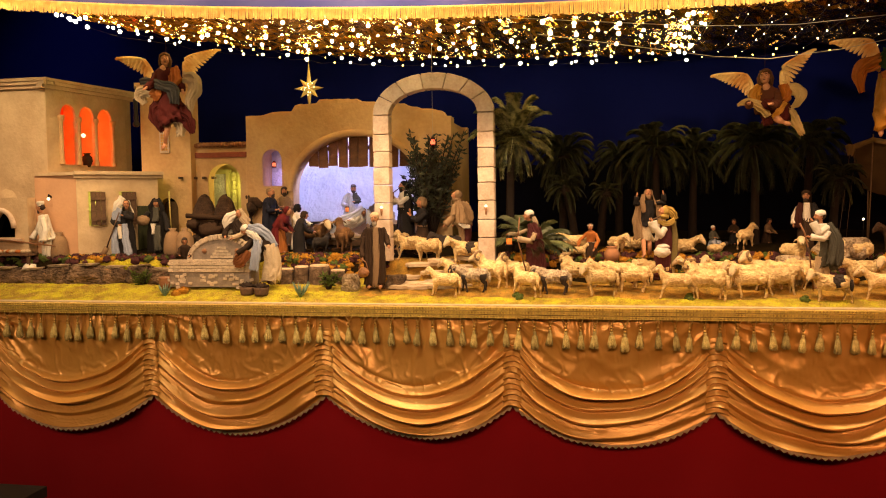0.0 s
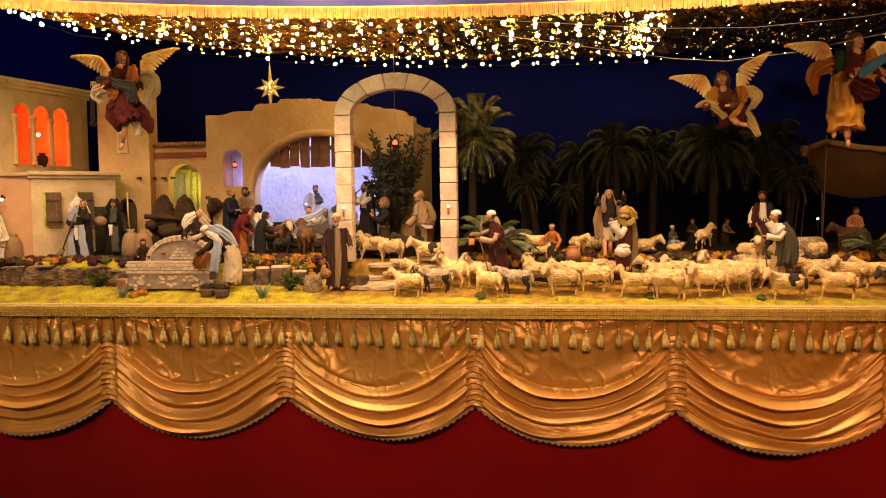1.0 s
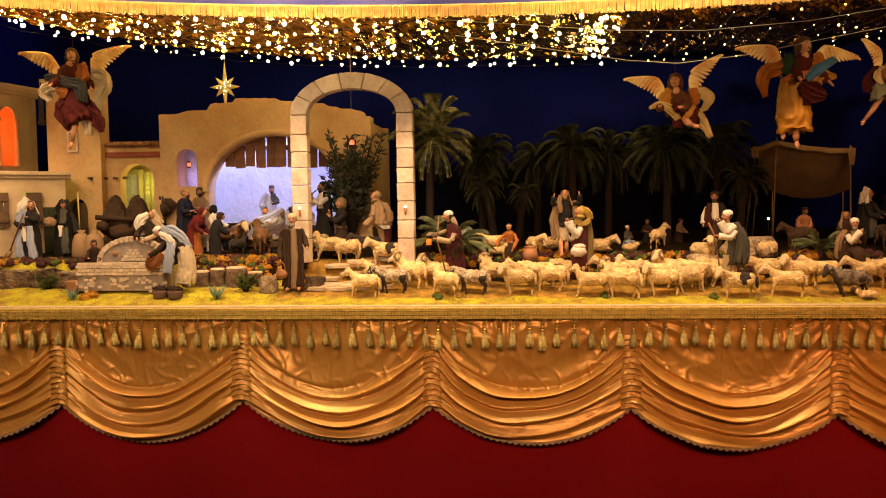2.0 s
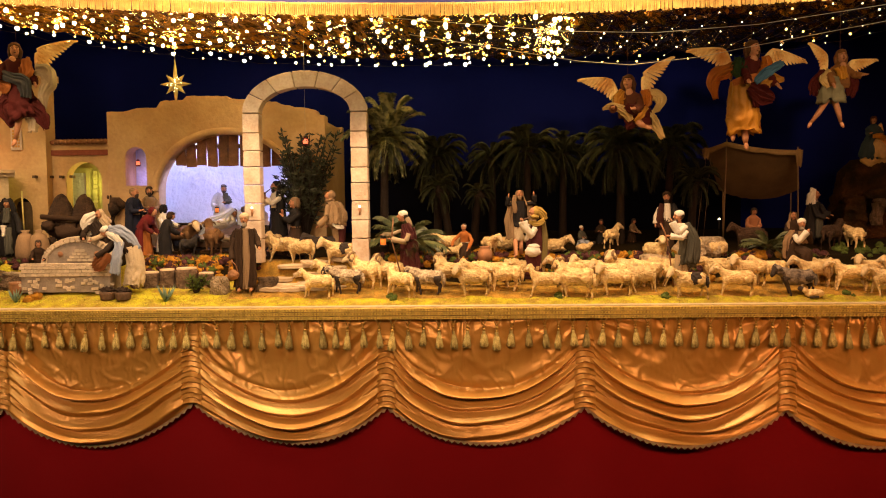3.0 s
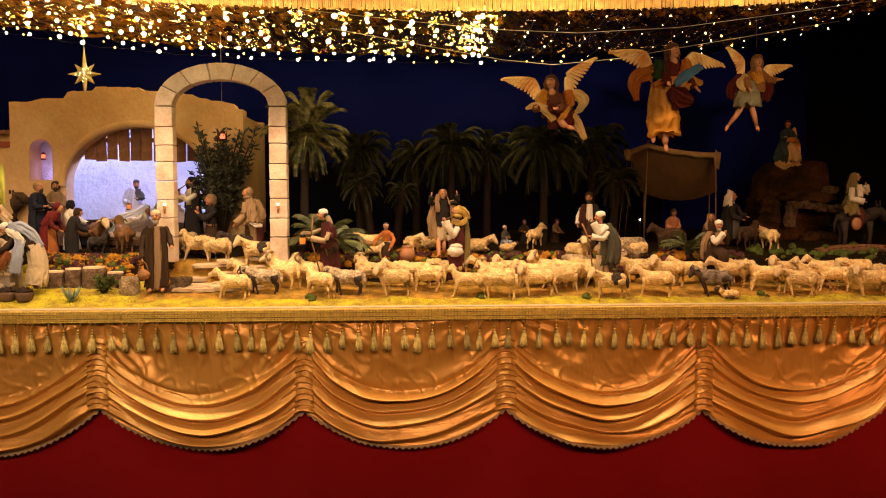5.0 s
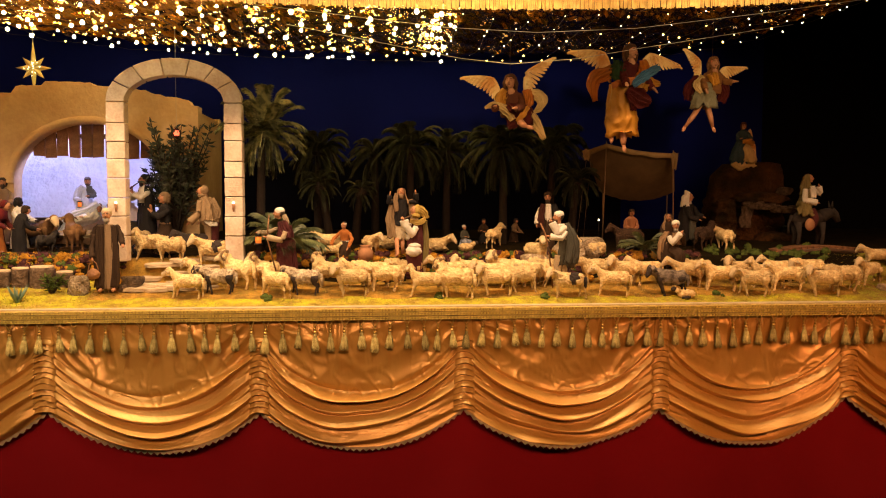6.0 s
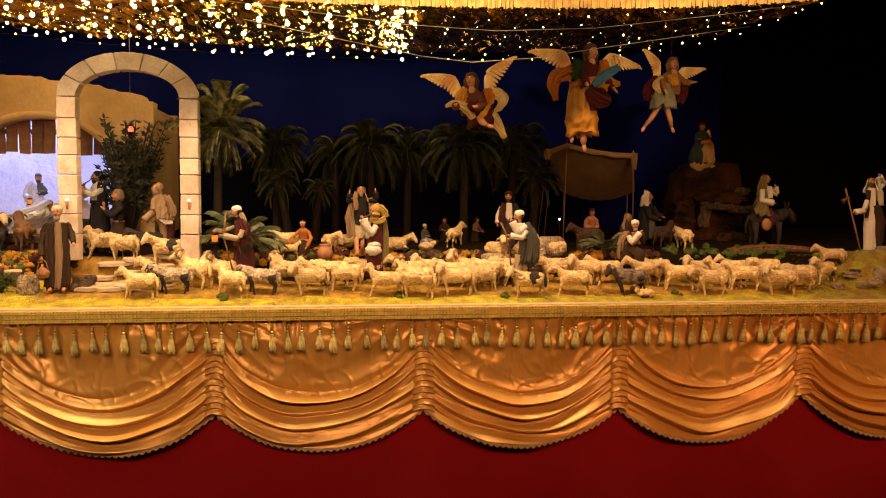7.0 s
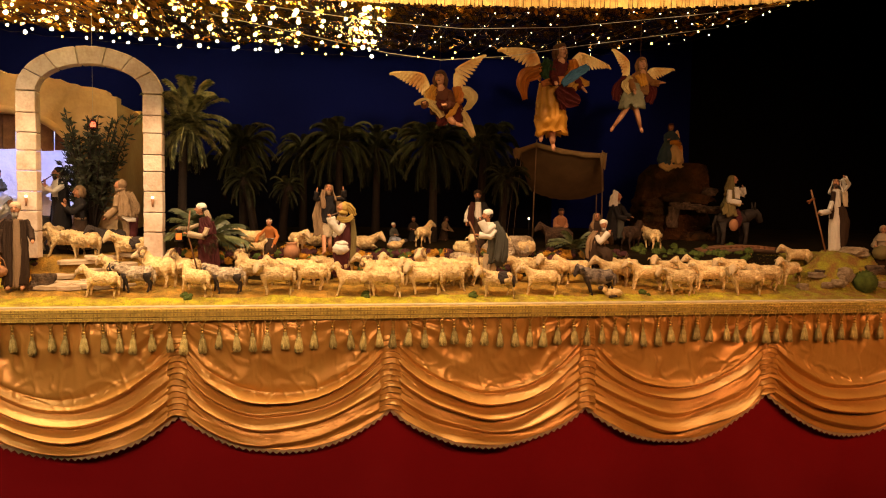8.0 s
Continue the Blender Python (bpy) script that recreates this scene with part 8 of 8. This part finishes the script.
def build_bread_stall():
    t = thing("bread_table", "dark wooden bread table with white loaves", "table", pose(-2.61, 3.31, 1.275))
    part("tabletop", Geo().box(-0.10, 0.10, -0.03, 0.04, 0.045, 0.055).mesh("tabletop", WOOD), t)
    for s in (-1, 1):
        for q in (-0.02, 0.03):
            part("leg", Geo().box(s * 0.09 - 0.006, s * 0.09 + 0.006, q - 0.005, q + 0.005, 0, 0.045).mesh("leg", WOOD), t)
    rng = random.Random(2)
    for i in range(9):
        ob = Geo().ball((0, 0, 0), (0.016, 0.012, 0.009), 0, 10, 7, 0.15, 4, seed=i).make("bread_loaf", CREAM if i % 3 else ORNG)
        ob.matrix_basis = pose(-2.69 + 0.018 * i, 3.305 + rng.uniform(-0.015, 0.02), 1.338, 0, 0, rng.uniform(0, 90))
        tagged(ob, "pale round bread loaf on the table", "bread", "bread loaves")
    ob = Geo().ball((0, 0, 0.03), (0.038, 0.03, 0.04), 0, 16, 12, 0.35, 4).make("flour_sack", WHT)
    ob.matrix_basis = pose(-2.525, 3.30, ground_z(-2.525, 3.30))
    tagged(ob, "open white flour sack", "sack")


build_bread_stall()


def build_tent():
    t = thing("tent", "brown canvas awning on thin poles", "tent")
    a, b, c = Vector((1.037, 3.60, 1.745)), Vector((1.126, 3.60, 1.776)), Vector((1.43, 3.60, 1.735))
    n, m = 40, 30
    vs, fs = [], []

    def edge(u):
        p = a.lerp(b, u / 0.23) if u < 0.23 else b.lerp(c, (u - 0.23) / 0.77)
        return p - Vector((0, 0, 0.010 * math.sin(math.pi * max(0.0, (u - 0.23) / 0.77))))

    for j in range(m + 1):
        v = j / m
        for i in range(n + 1):
            u = i / n
            low = Vector((1.165 + 0.365 * u, 3.84, 1.590 - 0.062 * math.sin(math.pi * (0.05 + 0.90 * u)) ** 0.7))
            p = edge(u).lerp(low, v)
            crease = 0.5 - abs(noise.noise((u * 4 + v * 1.5, v * 2.2, 2)))
            p.z -= 0.016 * math.sin(math.pi * v) * math.sin(math.pi * u) - 0.022 * crease * v * (1.2 - v) + 0.003 * noise.noise((u * 16, v * 7, 4))
            vs.append(p)
    for j in range(m):
        for i in range(n):
            k = j * (n + 1) + i
            fs.append((k, k + 1, k + n + 2, k + n + 1))
    canvas = part("canvas", Geo().add(vs, fs).mesh("canvas", TENT), t)
    # the turned-down front edge, the light on it put into a paler colour
    vs, fs = [], []
    for i in range(61):
        u = i / 60
        p = edge(u) + Vector((0, -0.004, 0.003))
        for q in range(5):
            vs.append(p + Vector((0.002 * noise.noise((u * 30, q, 1)), -0.010 * math.sin(q * 0.7) - 0.003 * noise.noise((u * 22, q * 0.5, 6)), -0.0055 * q - 0.0015 * q * noise.noise((u * 7, 0, 3)))))
    for i in range(60):
        for q in range(4):
            k = 5 * i + q
            fs.append((k, k + 1, k + 6, k + 5))
    part("hem", Geo().add(vs, fs).mesh("hem", TENT_LIT), canvas, None, "front edge coloured paler as if lit")
    for p, w, drop in ((a, 0.020, 0.046), (c, 0.018, 0.075)):
        flap = Geo()
        fl = [(p.x + w * (2 * i / 6 - 1) * (1 - 0.5 * (j / 8) ** 2), p.y - 0.012 - 0.006 * math.sin(i * 1.7 + j * 0.3), p.z + 0.006 - drop * j / 8 - 0.004 * math.cos(i * 1.3)) for j in range(9) for i in range(7)]
        flap.add(fl, [(7 * j + i, 7 * j + i + 7, 7 * j + i + 8, 7 * j + i + 1) for j in range(8) for i in range(6)])
        part("flap", flap.mesh("flap", TENT_LIT), canvas, None, "hanging corner flap")
    for px, py, tx, top in ((1.113, 3.60, 1.127, 1.792), (1.438, 3.61, 1.432, 1.752), (1.19, 3.86, 1.19, 1.58), (1.50, 3.86, 1.50, 1.58)):
        part("pole", Geo().tube([(px, py, ground_z(px, py) - 0.01), (tx, py, top)], 0.0026, 6).mesh("pole", TAN), t)
    for px, tx in ((0.99, 1.04), (1.02, 1.06)):
        part("guy_line", Geo().tube([(px, 3.58, ground_z(px, 3.58)), (tx, 3.60, 1.73)], 0.0007, 4).mesh("guy_line", TAN), t)


build_tent()


def build_hill():
    rock = thing("rock_hill", "dark brown layered rock hill with a ledge", "rock hill")
    def crag(rows, y, deep, seed, amp=0.020):
        """A craggy block; rows give its left and right edge by height."""
        g, n, m = Geo(), 64, 40
        vs, fs = [], []
        z0, z1 = rows[0][0], rows[-1][0]
        for j in range(m + 1):
            z = z0 + (z1 - z0) * j / m
            for r in range(len(rows) - 1):
                if rows[r][0] <= z <= rows[r + 1][0] + 1e-9:
                    q = (z - rows[r][0]) / (rows[r + 1][0] - rows[r][0])
                    xl, xr = rows[r][1] + (rows[r + 1][1] - rows[r][1]) * q, rows[r][2] + (rows[r + 1][2] - rows[r][2]) * q
            cx, half = (xl + xr) / 2, (xr - xl) / 2
            for k in range(n):
                w = 2 * math.pi * k / n
                cs, sn = math.cos(w), math.sin(w)
                bx, by = math.copysign(abs(cs) ** 0.6, cs), math.copysign(abs(sn) ** 0.6, sn)
                p = Vector((cx + half * bx, y + deep * by, z))
                ridge = 1 - 2 * abs(noise.noise(Vector((p.x * 11, p.y * 11, p.z * 6)) + Vector((seed, 0, 0))))
                strata = abs(noise.noise((p.x * 3, seed, p.z * 26)))
                q = amp * ridge + 0.018 * strata - 0.018 + 0.006 * noise.noise(p * 60)
                vs.append((p.x + q * bx, p.y + q * by, p.z + 0.012 * noise.noise(p * 16)))
        for j in range(m):
            for k in range(n):
                fs.append((j * n + k, j * n + (k + 1) % n, (j + 1) * n + (k + 1) % n, (j + 1) * n + k))
        vs.append(((rows[-1][1] + rows[-1][2]) / 2, y, z1 + 0.012))
        fs += [(m * n + k, m * n + (k + 1) % n, len(vs) - 1) for k in range(n)]
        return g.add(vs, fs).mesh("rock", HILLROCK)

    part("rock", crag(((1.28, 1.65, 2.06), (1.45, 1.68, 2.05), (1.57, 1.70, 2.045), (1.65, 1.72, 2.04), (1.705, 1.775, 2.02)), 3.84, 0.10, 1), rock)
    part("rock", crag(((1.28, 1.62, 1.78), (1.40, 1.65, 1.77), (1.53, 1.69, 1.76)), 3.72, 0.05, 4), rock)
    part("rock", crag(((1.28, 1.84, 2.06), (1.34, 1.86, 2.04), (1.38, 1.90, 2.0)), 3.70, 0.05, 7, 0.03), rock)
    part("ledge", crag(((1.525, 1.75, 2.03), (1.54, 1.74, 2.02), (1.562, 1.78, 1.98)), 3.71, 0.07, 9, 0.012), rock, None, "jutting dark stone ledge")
    for i in range(9):
        part("ledge_stone", STONES[i % 3], rock, pose(1.80 + 0.027 * i, 3.650 + 0.004 * (i % 3), 1.516 - 0.003 * i - 0.006 * (i % 2), 0, 0, 40 * i) @ Matrix.Diagonal((0.046, 0.04, 0.022 + 0.008 * (i % 3), 1)))
    part("ledge_stone", STONES[1], rock, pose(1.795, 3.66, 1.46) @ Matrix.Diagonal((0.045, 0.04, 0.10, 1)))
    part("ledge_stone", STONES[2], rock, pose(1.985, 3.68, 1.575) @ Matrix.Diagonal((0.06, 0.05, 0.04, 1)))
    bridge = thing("plank_bridge", "low brown plank bridge", "bridge")
    for i in range(16):
        q = i / 15
        part("plank", Geo().box(-0.017, 0.017, -0.06, 0.06, -0.006, 0.006).mesh("plank", WOODL), bridge, pose(1.86 + 0.40 * q, 3.52, 1.316 + 0.014 * math.sin(math.pi * q), 0, -4 * math.cos(math.pi * q), 0))
    part("beam", Geo().tube([(1.85, 3.465, 1.304), (2.06, 3.465, 1.320), (2.27, 3.465, 1.300)], 0.011, 8).mesh("beam", WOOD), bridge)


build_hill()


def build_star():
    g = Geo()
    n = 16
    vs = [(0, -0.014, 0), (0, 0.014, 0)]
    for i in range(n):
        t = 2 * math.pi * i / n
        r = 0.030 if i % 2 else (0.062 if i % 4 else 0.074)
        if i == 12:
            r = 0.112
        if i == 4:
            r = 0.125
        vs.append((r * math.cos(t), 0, r * math.sin(t)))
    fs = []
    for i in range(n):
        a, b = 2 + i, 2 + (i + 1) % n
        fs += [(0, b, a), (1, a, b)]
    g.add(vs, fs, 0, False)
    star = g.make("star_ornament", STARM)
    star.matrix_basis = pose(-1.327, 3.74, 2.089)
    tagged(star, "glittering eight-pointed gilt star over the stable", "star")
    rng = random.Random(1)
    for i in range(14):
        t = rng.uniform(0, 6.28)
        part("star_light", Geo().ball((0, 0, 0), 0.0017, 0, 6, 5).mesh("star_light", BULB_DIM), star, pose(rng.uniform(0.005, 0.036) * math.cos(t), -0.014, rng.uniform(0.005, 0.036) * math.sin(t)))
    part("thread", Geo().tube([(0, 0, 0.1), (0, 0, 0.20)], 0.001, 4).mesh("thread", WIRE), star)


build_star()


def build_lantern(x, y, z, top, size, label):
    la = thing("hanging_lantern", label, "lantern", pose(x, y, z) @ Matrix.Diagonal((size, size, size, 1)), "hanging lanterns")
    part("base", Geo().lathe([(0, 0), (0.016, 0), (0.017, 0.007), (0.012, 0.010)], 0, 12).mesh("base", CRIMSON), la)
    part("glass", Geo().lathe([(0.011, 0.010), (0.015, 0.022), (0.010, 0.036)], 0, 12).mesh("glass", LANTERN), la)
    part("top", Geo().lathe([(0.015, 0.036), (0.010, 0.046), (0.004, 0.052), (0, 0.054)], 0, 12).mesh("top", CRIMSON), la)
    g = Geo()
    for s in (-1, 1):
        g.tube([(s * 0.016, 0, 0.004), (s * 0.019, 0, 0.025), (s * 0.011, 0, 0.044)], 0.0018, 5)
    part("guard", g.mesh("guard", CRIMSON), la)
    part("hook_wire", Geo().tube([(0, 0, 0.053), (0, 0, (top - z) / size)], 0.0008, 4).mesh("hook_wire", WIRE), la)


build_lantern(-1.478, 3.655, 1.712, 1.80, 0.62, "small red lantern hanging in the niche")
build_lantern(-0.683, 3.50, 1.782, 2.25, 0.78, "small red lantern hanging on a thread under the arch")
lathe_thing("chain_lamp", "unlit dark chain lamp hanging from the house eave", "lamp", [(0, 0), (0.010, 0.002), (0.016, 0.010), (0.016, 0.020), (0.010, 0.030), (0.012, 0.045), (0.009, 0.075), (0.011, 0.095), (0.012, 0.135), (0.004, 0.145), (0.0025, 0.20), (0, 0.20)], METAL, -2.208, 3.70, 1.927, 12)


def build_odds():
    bench = thing("bench", "dark low wooden bench in the shade", "bench", pose(-2.48, 2.62, 0))
    part("bench_top", Geo().box(-0.42, 0.42, -0.12, 0.12, 0.43, 0.47).mesh("bench_top", BLACKWOOD), bench)
    for sx in (-0.38, 0.38):
        part("bench_side", Geo().box(sx - 0.02, sx + 0.02, -0.11, 0.11, 0, 0.43).mesh("bench_side", BLACKWOOD), bench)
    part("bench_front", Geo().box(-0.36, 0.36, -0.02, 0.0, 0.05, 0.43).mesh("bench_front", BLACKWOOD), bench)
    rng = random.Random(17)
    g = Geo().ball((0, 0, 0.035), (0.046, 0.042, 0.045), 0, 20, 14, 0.18, 6)
    for k in range(500):
        d = Vector((rng.gauss(0, 1), rng.gauss(0, 1), rng.gauss(0, 1))).normalized()
        p = Vector((0.046 * d.x, 0.042 * d.y, 0.035 + 0.045 * d.z))
        sd = d.cross(Vector((0.2, 0.4, 0.9))).normalized() * 0.002
        g.add([p - sd, p + sd, p + d * 0.008], [(0, 1, 2)], 0, False)
    ob = g.make("moss_ball", MOSS_G)
    ob.matrix_basis = pose(2.383, 3.115, ground_z(2.383, 3.115) - 0.004)
    tagged(ob, "round ball of dark green moss on the bank", "plant")
    lampost = thing("stake_lamp", "tiny glowing lamp on a thin stake by the tent", "lamp", pose(1.131, 3.72, ground_z(1.131, 3.72)))
    part("stake", Geo().tube([(0, 0, -0.01), (0, 0, 0.10)], 0.002, 6).mesh("stake", METAL), lampost)
    part("bulb", Geo().ball((0, 0, 1.443 - ground_z(1.131, 3.72)), 0.0042, 0, 8, 6).mesh("bulb", BULB_DIM), lampost)
    g = Geo()
    for k in range(420):
        p = Vector((rng.gauss(0, 0.028), rng.gauss(0, 0.02), 0.0))
        p.z = 0.055 * math.exp(-(p.x / 0.035) ** 2) * rng.random()
        t_, e = rng.uniform(0, 6.283), rng.uniform(-0.3, 0.7)
        d = Vector((math.cos(t_) * math.cos(e), math.sin(t_) * math.cos(e), math.sin(e))) * rng.uniform(0.015, 0.04)
        sd = Vector((-math.sin(t_), math.cos(t_), 0.4)) * 0.0011
        g.add([p - sd, p + sd, p + d + sd * 0.6, p + d - sd * 0.6], [(0, 1, 2, 3)], 0, False)
    ob = g.make("straw_heap", material("dull_straw", (0.26, 0.15, 0.06), 0.9, 0, 0.4, 60, 200, 0))
    ob.matrix_basis = pose(1.415, 3.30, ground_z(1.415, 3.30) - 0.002)
    tagged(ob, "small heap of dull straw beside the seated figure", "straw", kind="stuff")


build_odds()


def build_wires():
    w = thing("ceiling_wires", "thin pale wires sagging below the canopy", "wire")
    for pts in (((-0.2, 3.10, 2.16), (0.432, 3.10, 2.049), (0.618, 3.10, 2.032), (0.872, 3.10, 2.056), (1.10, 3.12, 2.10), (1.75, 3.2, 2.22)), ((-0.3, 3.03, 2.21), (0.367, 3.05, 2.150), (0.70, 3.05, 2.138), (1.07, 3.05, 2.160), (1.55, 3.05, 2.225), (1.968, 3.05, 2.288))):
        part("strand", Geo().tube([Vector(p) for p in pts], 0.0009, 5).mesh("strand", WIRE), w)


build_wires()


def build_village_details():
    """Door, loophole window and beam ends on the tower and link wall."""
    t = bpy.data.objects["square_tower"]
    lat = Geo()
    lat.box(-0.026, 0.026, -0.006, 0.0, 0, 0.105)
    part("lattice_window", lat.mesh("lattice_window", STONE), t, pose(-2.085, 3.748, 1.80), "pale pierced stone window")
    g = Geo()
    for i in range(6):
        for k in range(3):
            g.box(-0.017 + 0.0125 * k, -0.009 + 0.0125 * k, -0.009, -0.006, 0.012 + 0.014 * i, 0.022 + 0.014 * i)
    part("lattice", g.mesh("lattice", GOLD), t, pose(-2.085, 3.748, 1.80))
    for i in range(4):
        part("beam_end", Geo().box(-0.007, 0.007, -0.02, 0.01, -0.006, 0.006).mesh("beam_end", WOOD), t if i < 1 else bpy.data.objects["link_wall"], pose(-2.0 + 0.05 * i, 3.745 if i < 1 else 3.795, 1.675))
    part("door_leaf", Geo().box(-0.045, 0.045, 0, 0.008, 0, 0.26).mesh("door_leaf", WOOD), t, pose(-2.075, 3.79, 1.30))
    lw = bpy.data.objects["link_wall"]
    part("inner_door", Geo().box(-0.036, 0.036, 0, 0.006, 0, 0.20).mesh("inner_door", WHITEWASH), lw, pose(-1.902, 3.968, 1.50))
    g = Geo().box(-0.056, -0.036, -0.014, 0.008, 0, 0.20).box(0.036, 0.056, -0.014, 0.008, 0, 0.20).box(-0.062, 0.062, -0.016, 0.008, 0.20, 0.222)
    part("inner_frame", g.mesh("inner_frame", YELLOWRM), lw, pose(-1.902, 3.968, 1.50))
    for sx in (-0.083, 0.083):
        for i in range(9):
            part("quoin", Geo().box(-0.010, 0.010, -0.012, 0.006, 0.002, 0.0215, jit=0.002, rng=random.Random(i)).mesh("quoin", YELLOWRM), lw, pose(-1.902 + sx, 3.966, 1.50 + 0.0235 * i))
    h = bpy.data.objects["town_house"]
    m = Geo()
    m.add([(0.06 * math.cos(t_), -0.004, 0.02 + 0.075 * math.sin(t_)) for t_ in [math.pi * i / 12 for i in range(13)]] + [(0.06, -0.004, -0.03), (-0.06, -0.004, -0.03)], [tuple(range(15))], 0, False)
    fr = slab([(-2.95, 1.27), (-2.557, 1.27), (-2.557, 1.585), (-2.95, 1.585)], [arch_loop(-2.692, 0.066, 1.40, 1.44, 0.085, 14)], 3.345, 3.40)
    part("oven_front", fix_normals(fr.mesh("oven_front", PLASTER_L)), h)
    part("oven_back", Geo().box(-2.80, -2.60, 3.405, 3.41, 1.38, 1.54).mesh("oven_back", BLACK), h)
    part("oven_mouth", m.mesh("oven_mouth", BLACK), h, pose(-2.692, 3.402, 1.42))
    rim = Geo().tube([(0.066 * math.cos(t_), -0.006, 0.02 + 0.082 * math.sin(t_)) for t_ in [math.pi * i / 12 for i in range(13)]], 0.012, 8)
    part("oven_rim", rim.mesh("oven_rim", STONE), h, pose(-2.692, 3.345, 1.425))
    part("oven_shelf", Geo().box(-0.12, 0.11, -0.02, 0.0, 0.0, 0.012).mesh("oven_shelf", STONE), h, pose(-2.690, 3.343, 1.385))
    la = part("wall_lamp", Geo().tube([(0, 0, 0), (0, -0.02, 0.012), (0, -0.022, 0.0)], 0.004, 6).mesh("wall_lamp", METAL), h, pose(-2.475, 3.405, 1.585))
    part("lamp_bulb", Geo().ball((0, -0.022, -0.008), 0.007, 0, 8, 6).mesh("lamp_bulb", GLOW), la)


build_village_details()
# added rod in pale yellow: stands in for light leaking past the tower door
pole = Geo().tube([(-2.045, 3.70, 1.609), (-2.018, 3.66, 1.413)], 0.0035, 8).make("door_light_streak", material("door_streak_yellow", (0.80, 0.66, 0.22), 0.6, 0, 0.2, 40, 200, 0.2))
tagged(pole, "yellow rod standing in for light leaking at the tower door", "pole")


def build_straw():
    """Short flocked blades and straw on the front strip."""
    rng = random.Random(31)
    g = Geo()
    for i in range(26000):
        x, y = rng.uniform(-2.7, 2.7), 2.99 + 0.30 * rng.random() ** 1.4
        if x > 2.0:
            y = rng.uniform(2.99, 3.4)
        z = ground_z(x, y)
        t, ln, w = rng.uniform(0, 6.283), rng.uniform(0.006, 0.018), 0.0012
        up = rng.uniform(0.05, 0.9)
        d = Vector((math.cos(t), math.sin(t), up)).normalized() * ln
        sd = Vector((-math.sin(t), math.cos(t), 0)) * w
        p = Vector((x, y, z - 0.001))
        patch = noise.noise((x * 6, y * 14, 3.3)) + 0.25 * rng.uniform(-1, 1) + (0.35 if x > 2.1 else 0)
        g.add([p - sd, p + sd, p + d], [(0, 1, 2)], 2 if patch < -0.12 and y > 3.10 else 1 if patch < 0.12 else 3 if patch < 0.3 else 0, False)
    tagged(g.make("straw_and_grass", [GRASS, material("straw", (0.72, 0.50, 0.14), 0.8, 0, 0.3, 40, 200, 0), material("russet_straw", (0.50, 0.24, 0.03), 0.9, 0, 0.3, 40, 200, 0), material("green_flock", (0.26, 0.30, 0.02), 0.9, 0, 0.3, 40, 200, 0)]), "loose straw and short flock blades on the strip", "grass", kind="stuff")


build_straw()
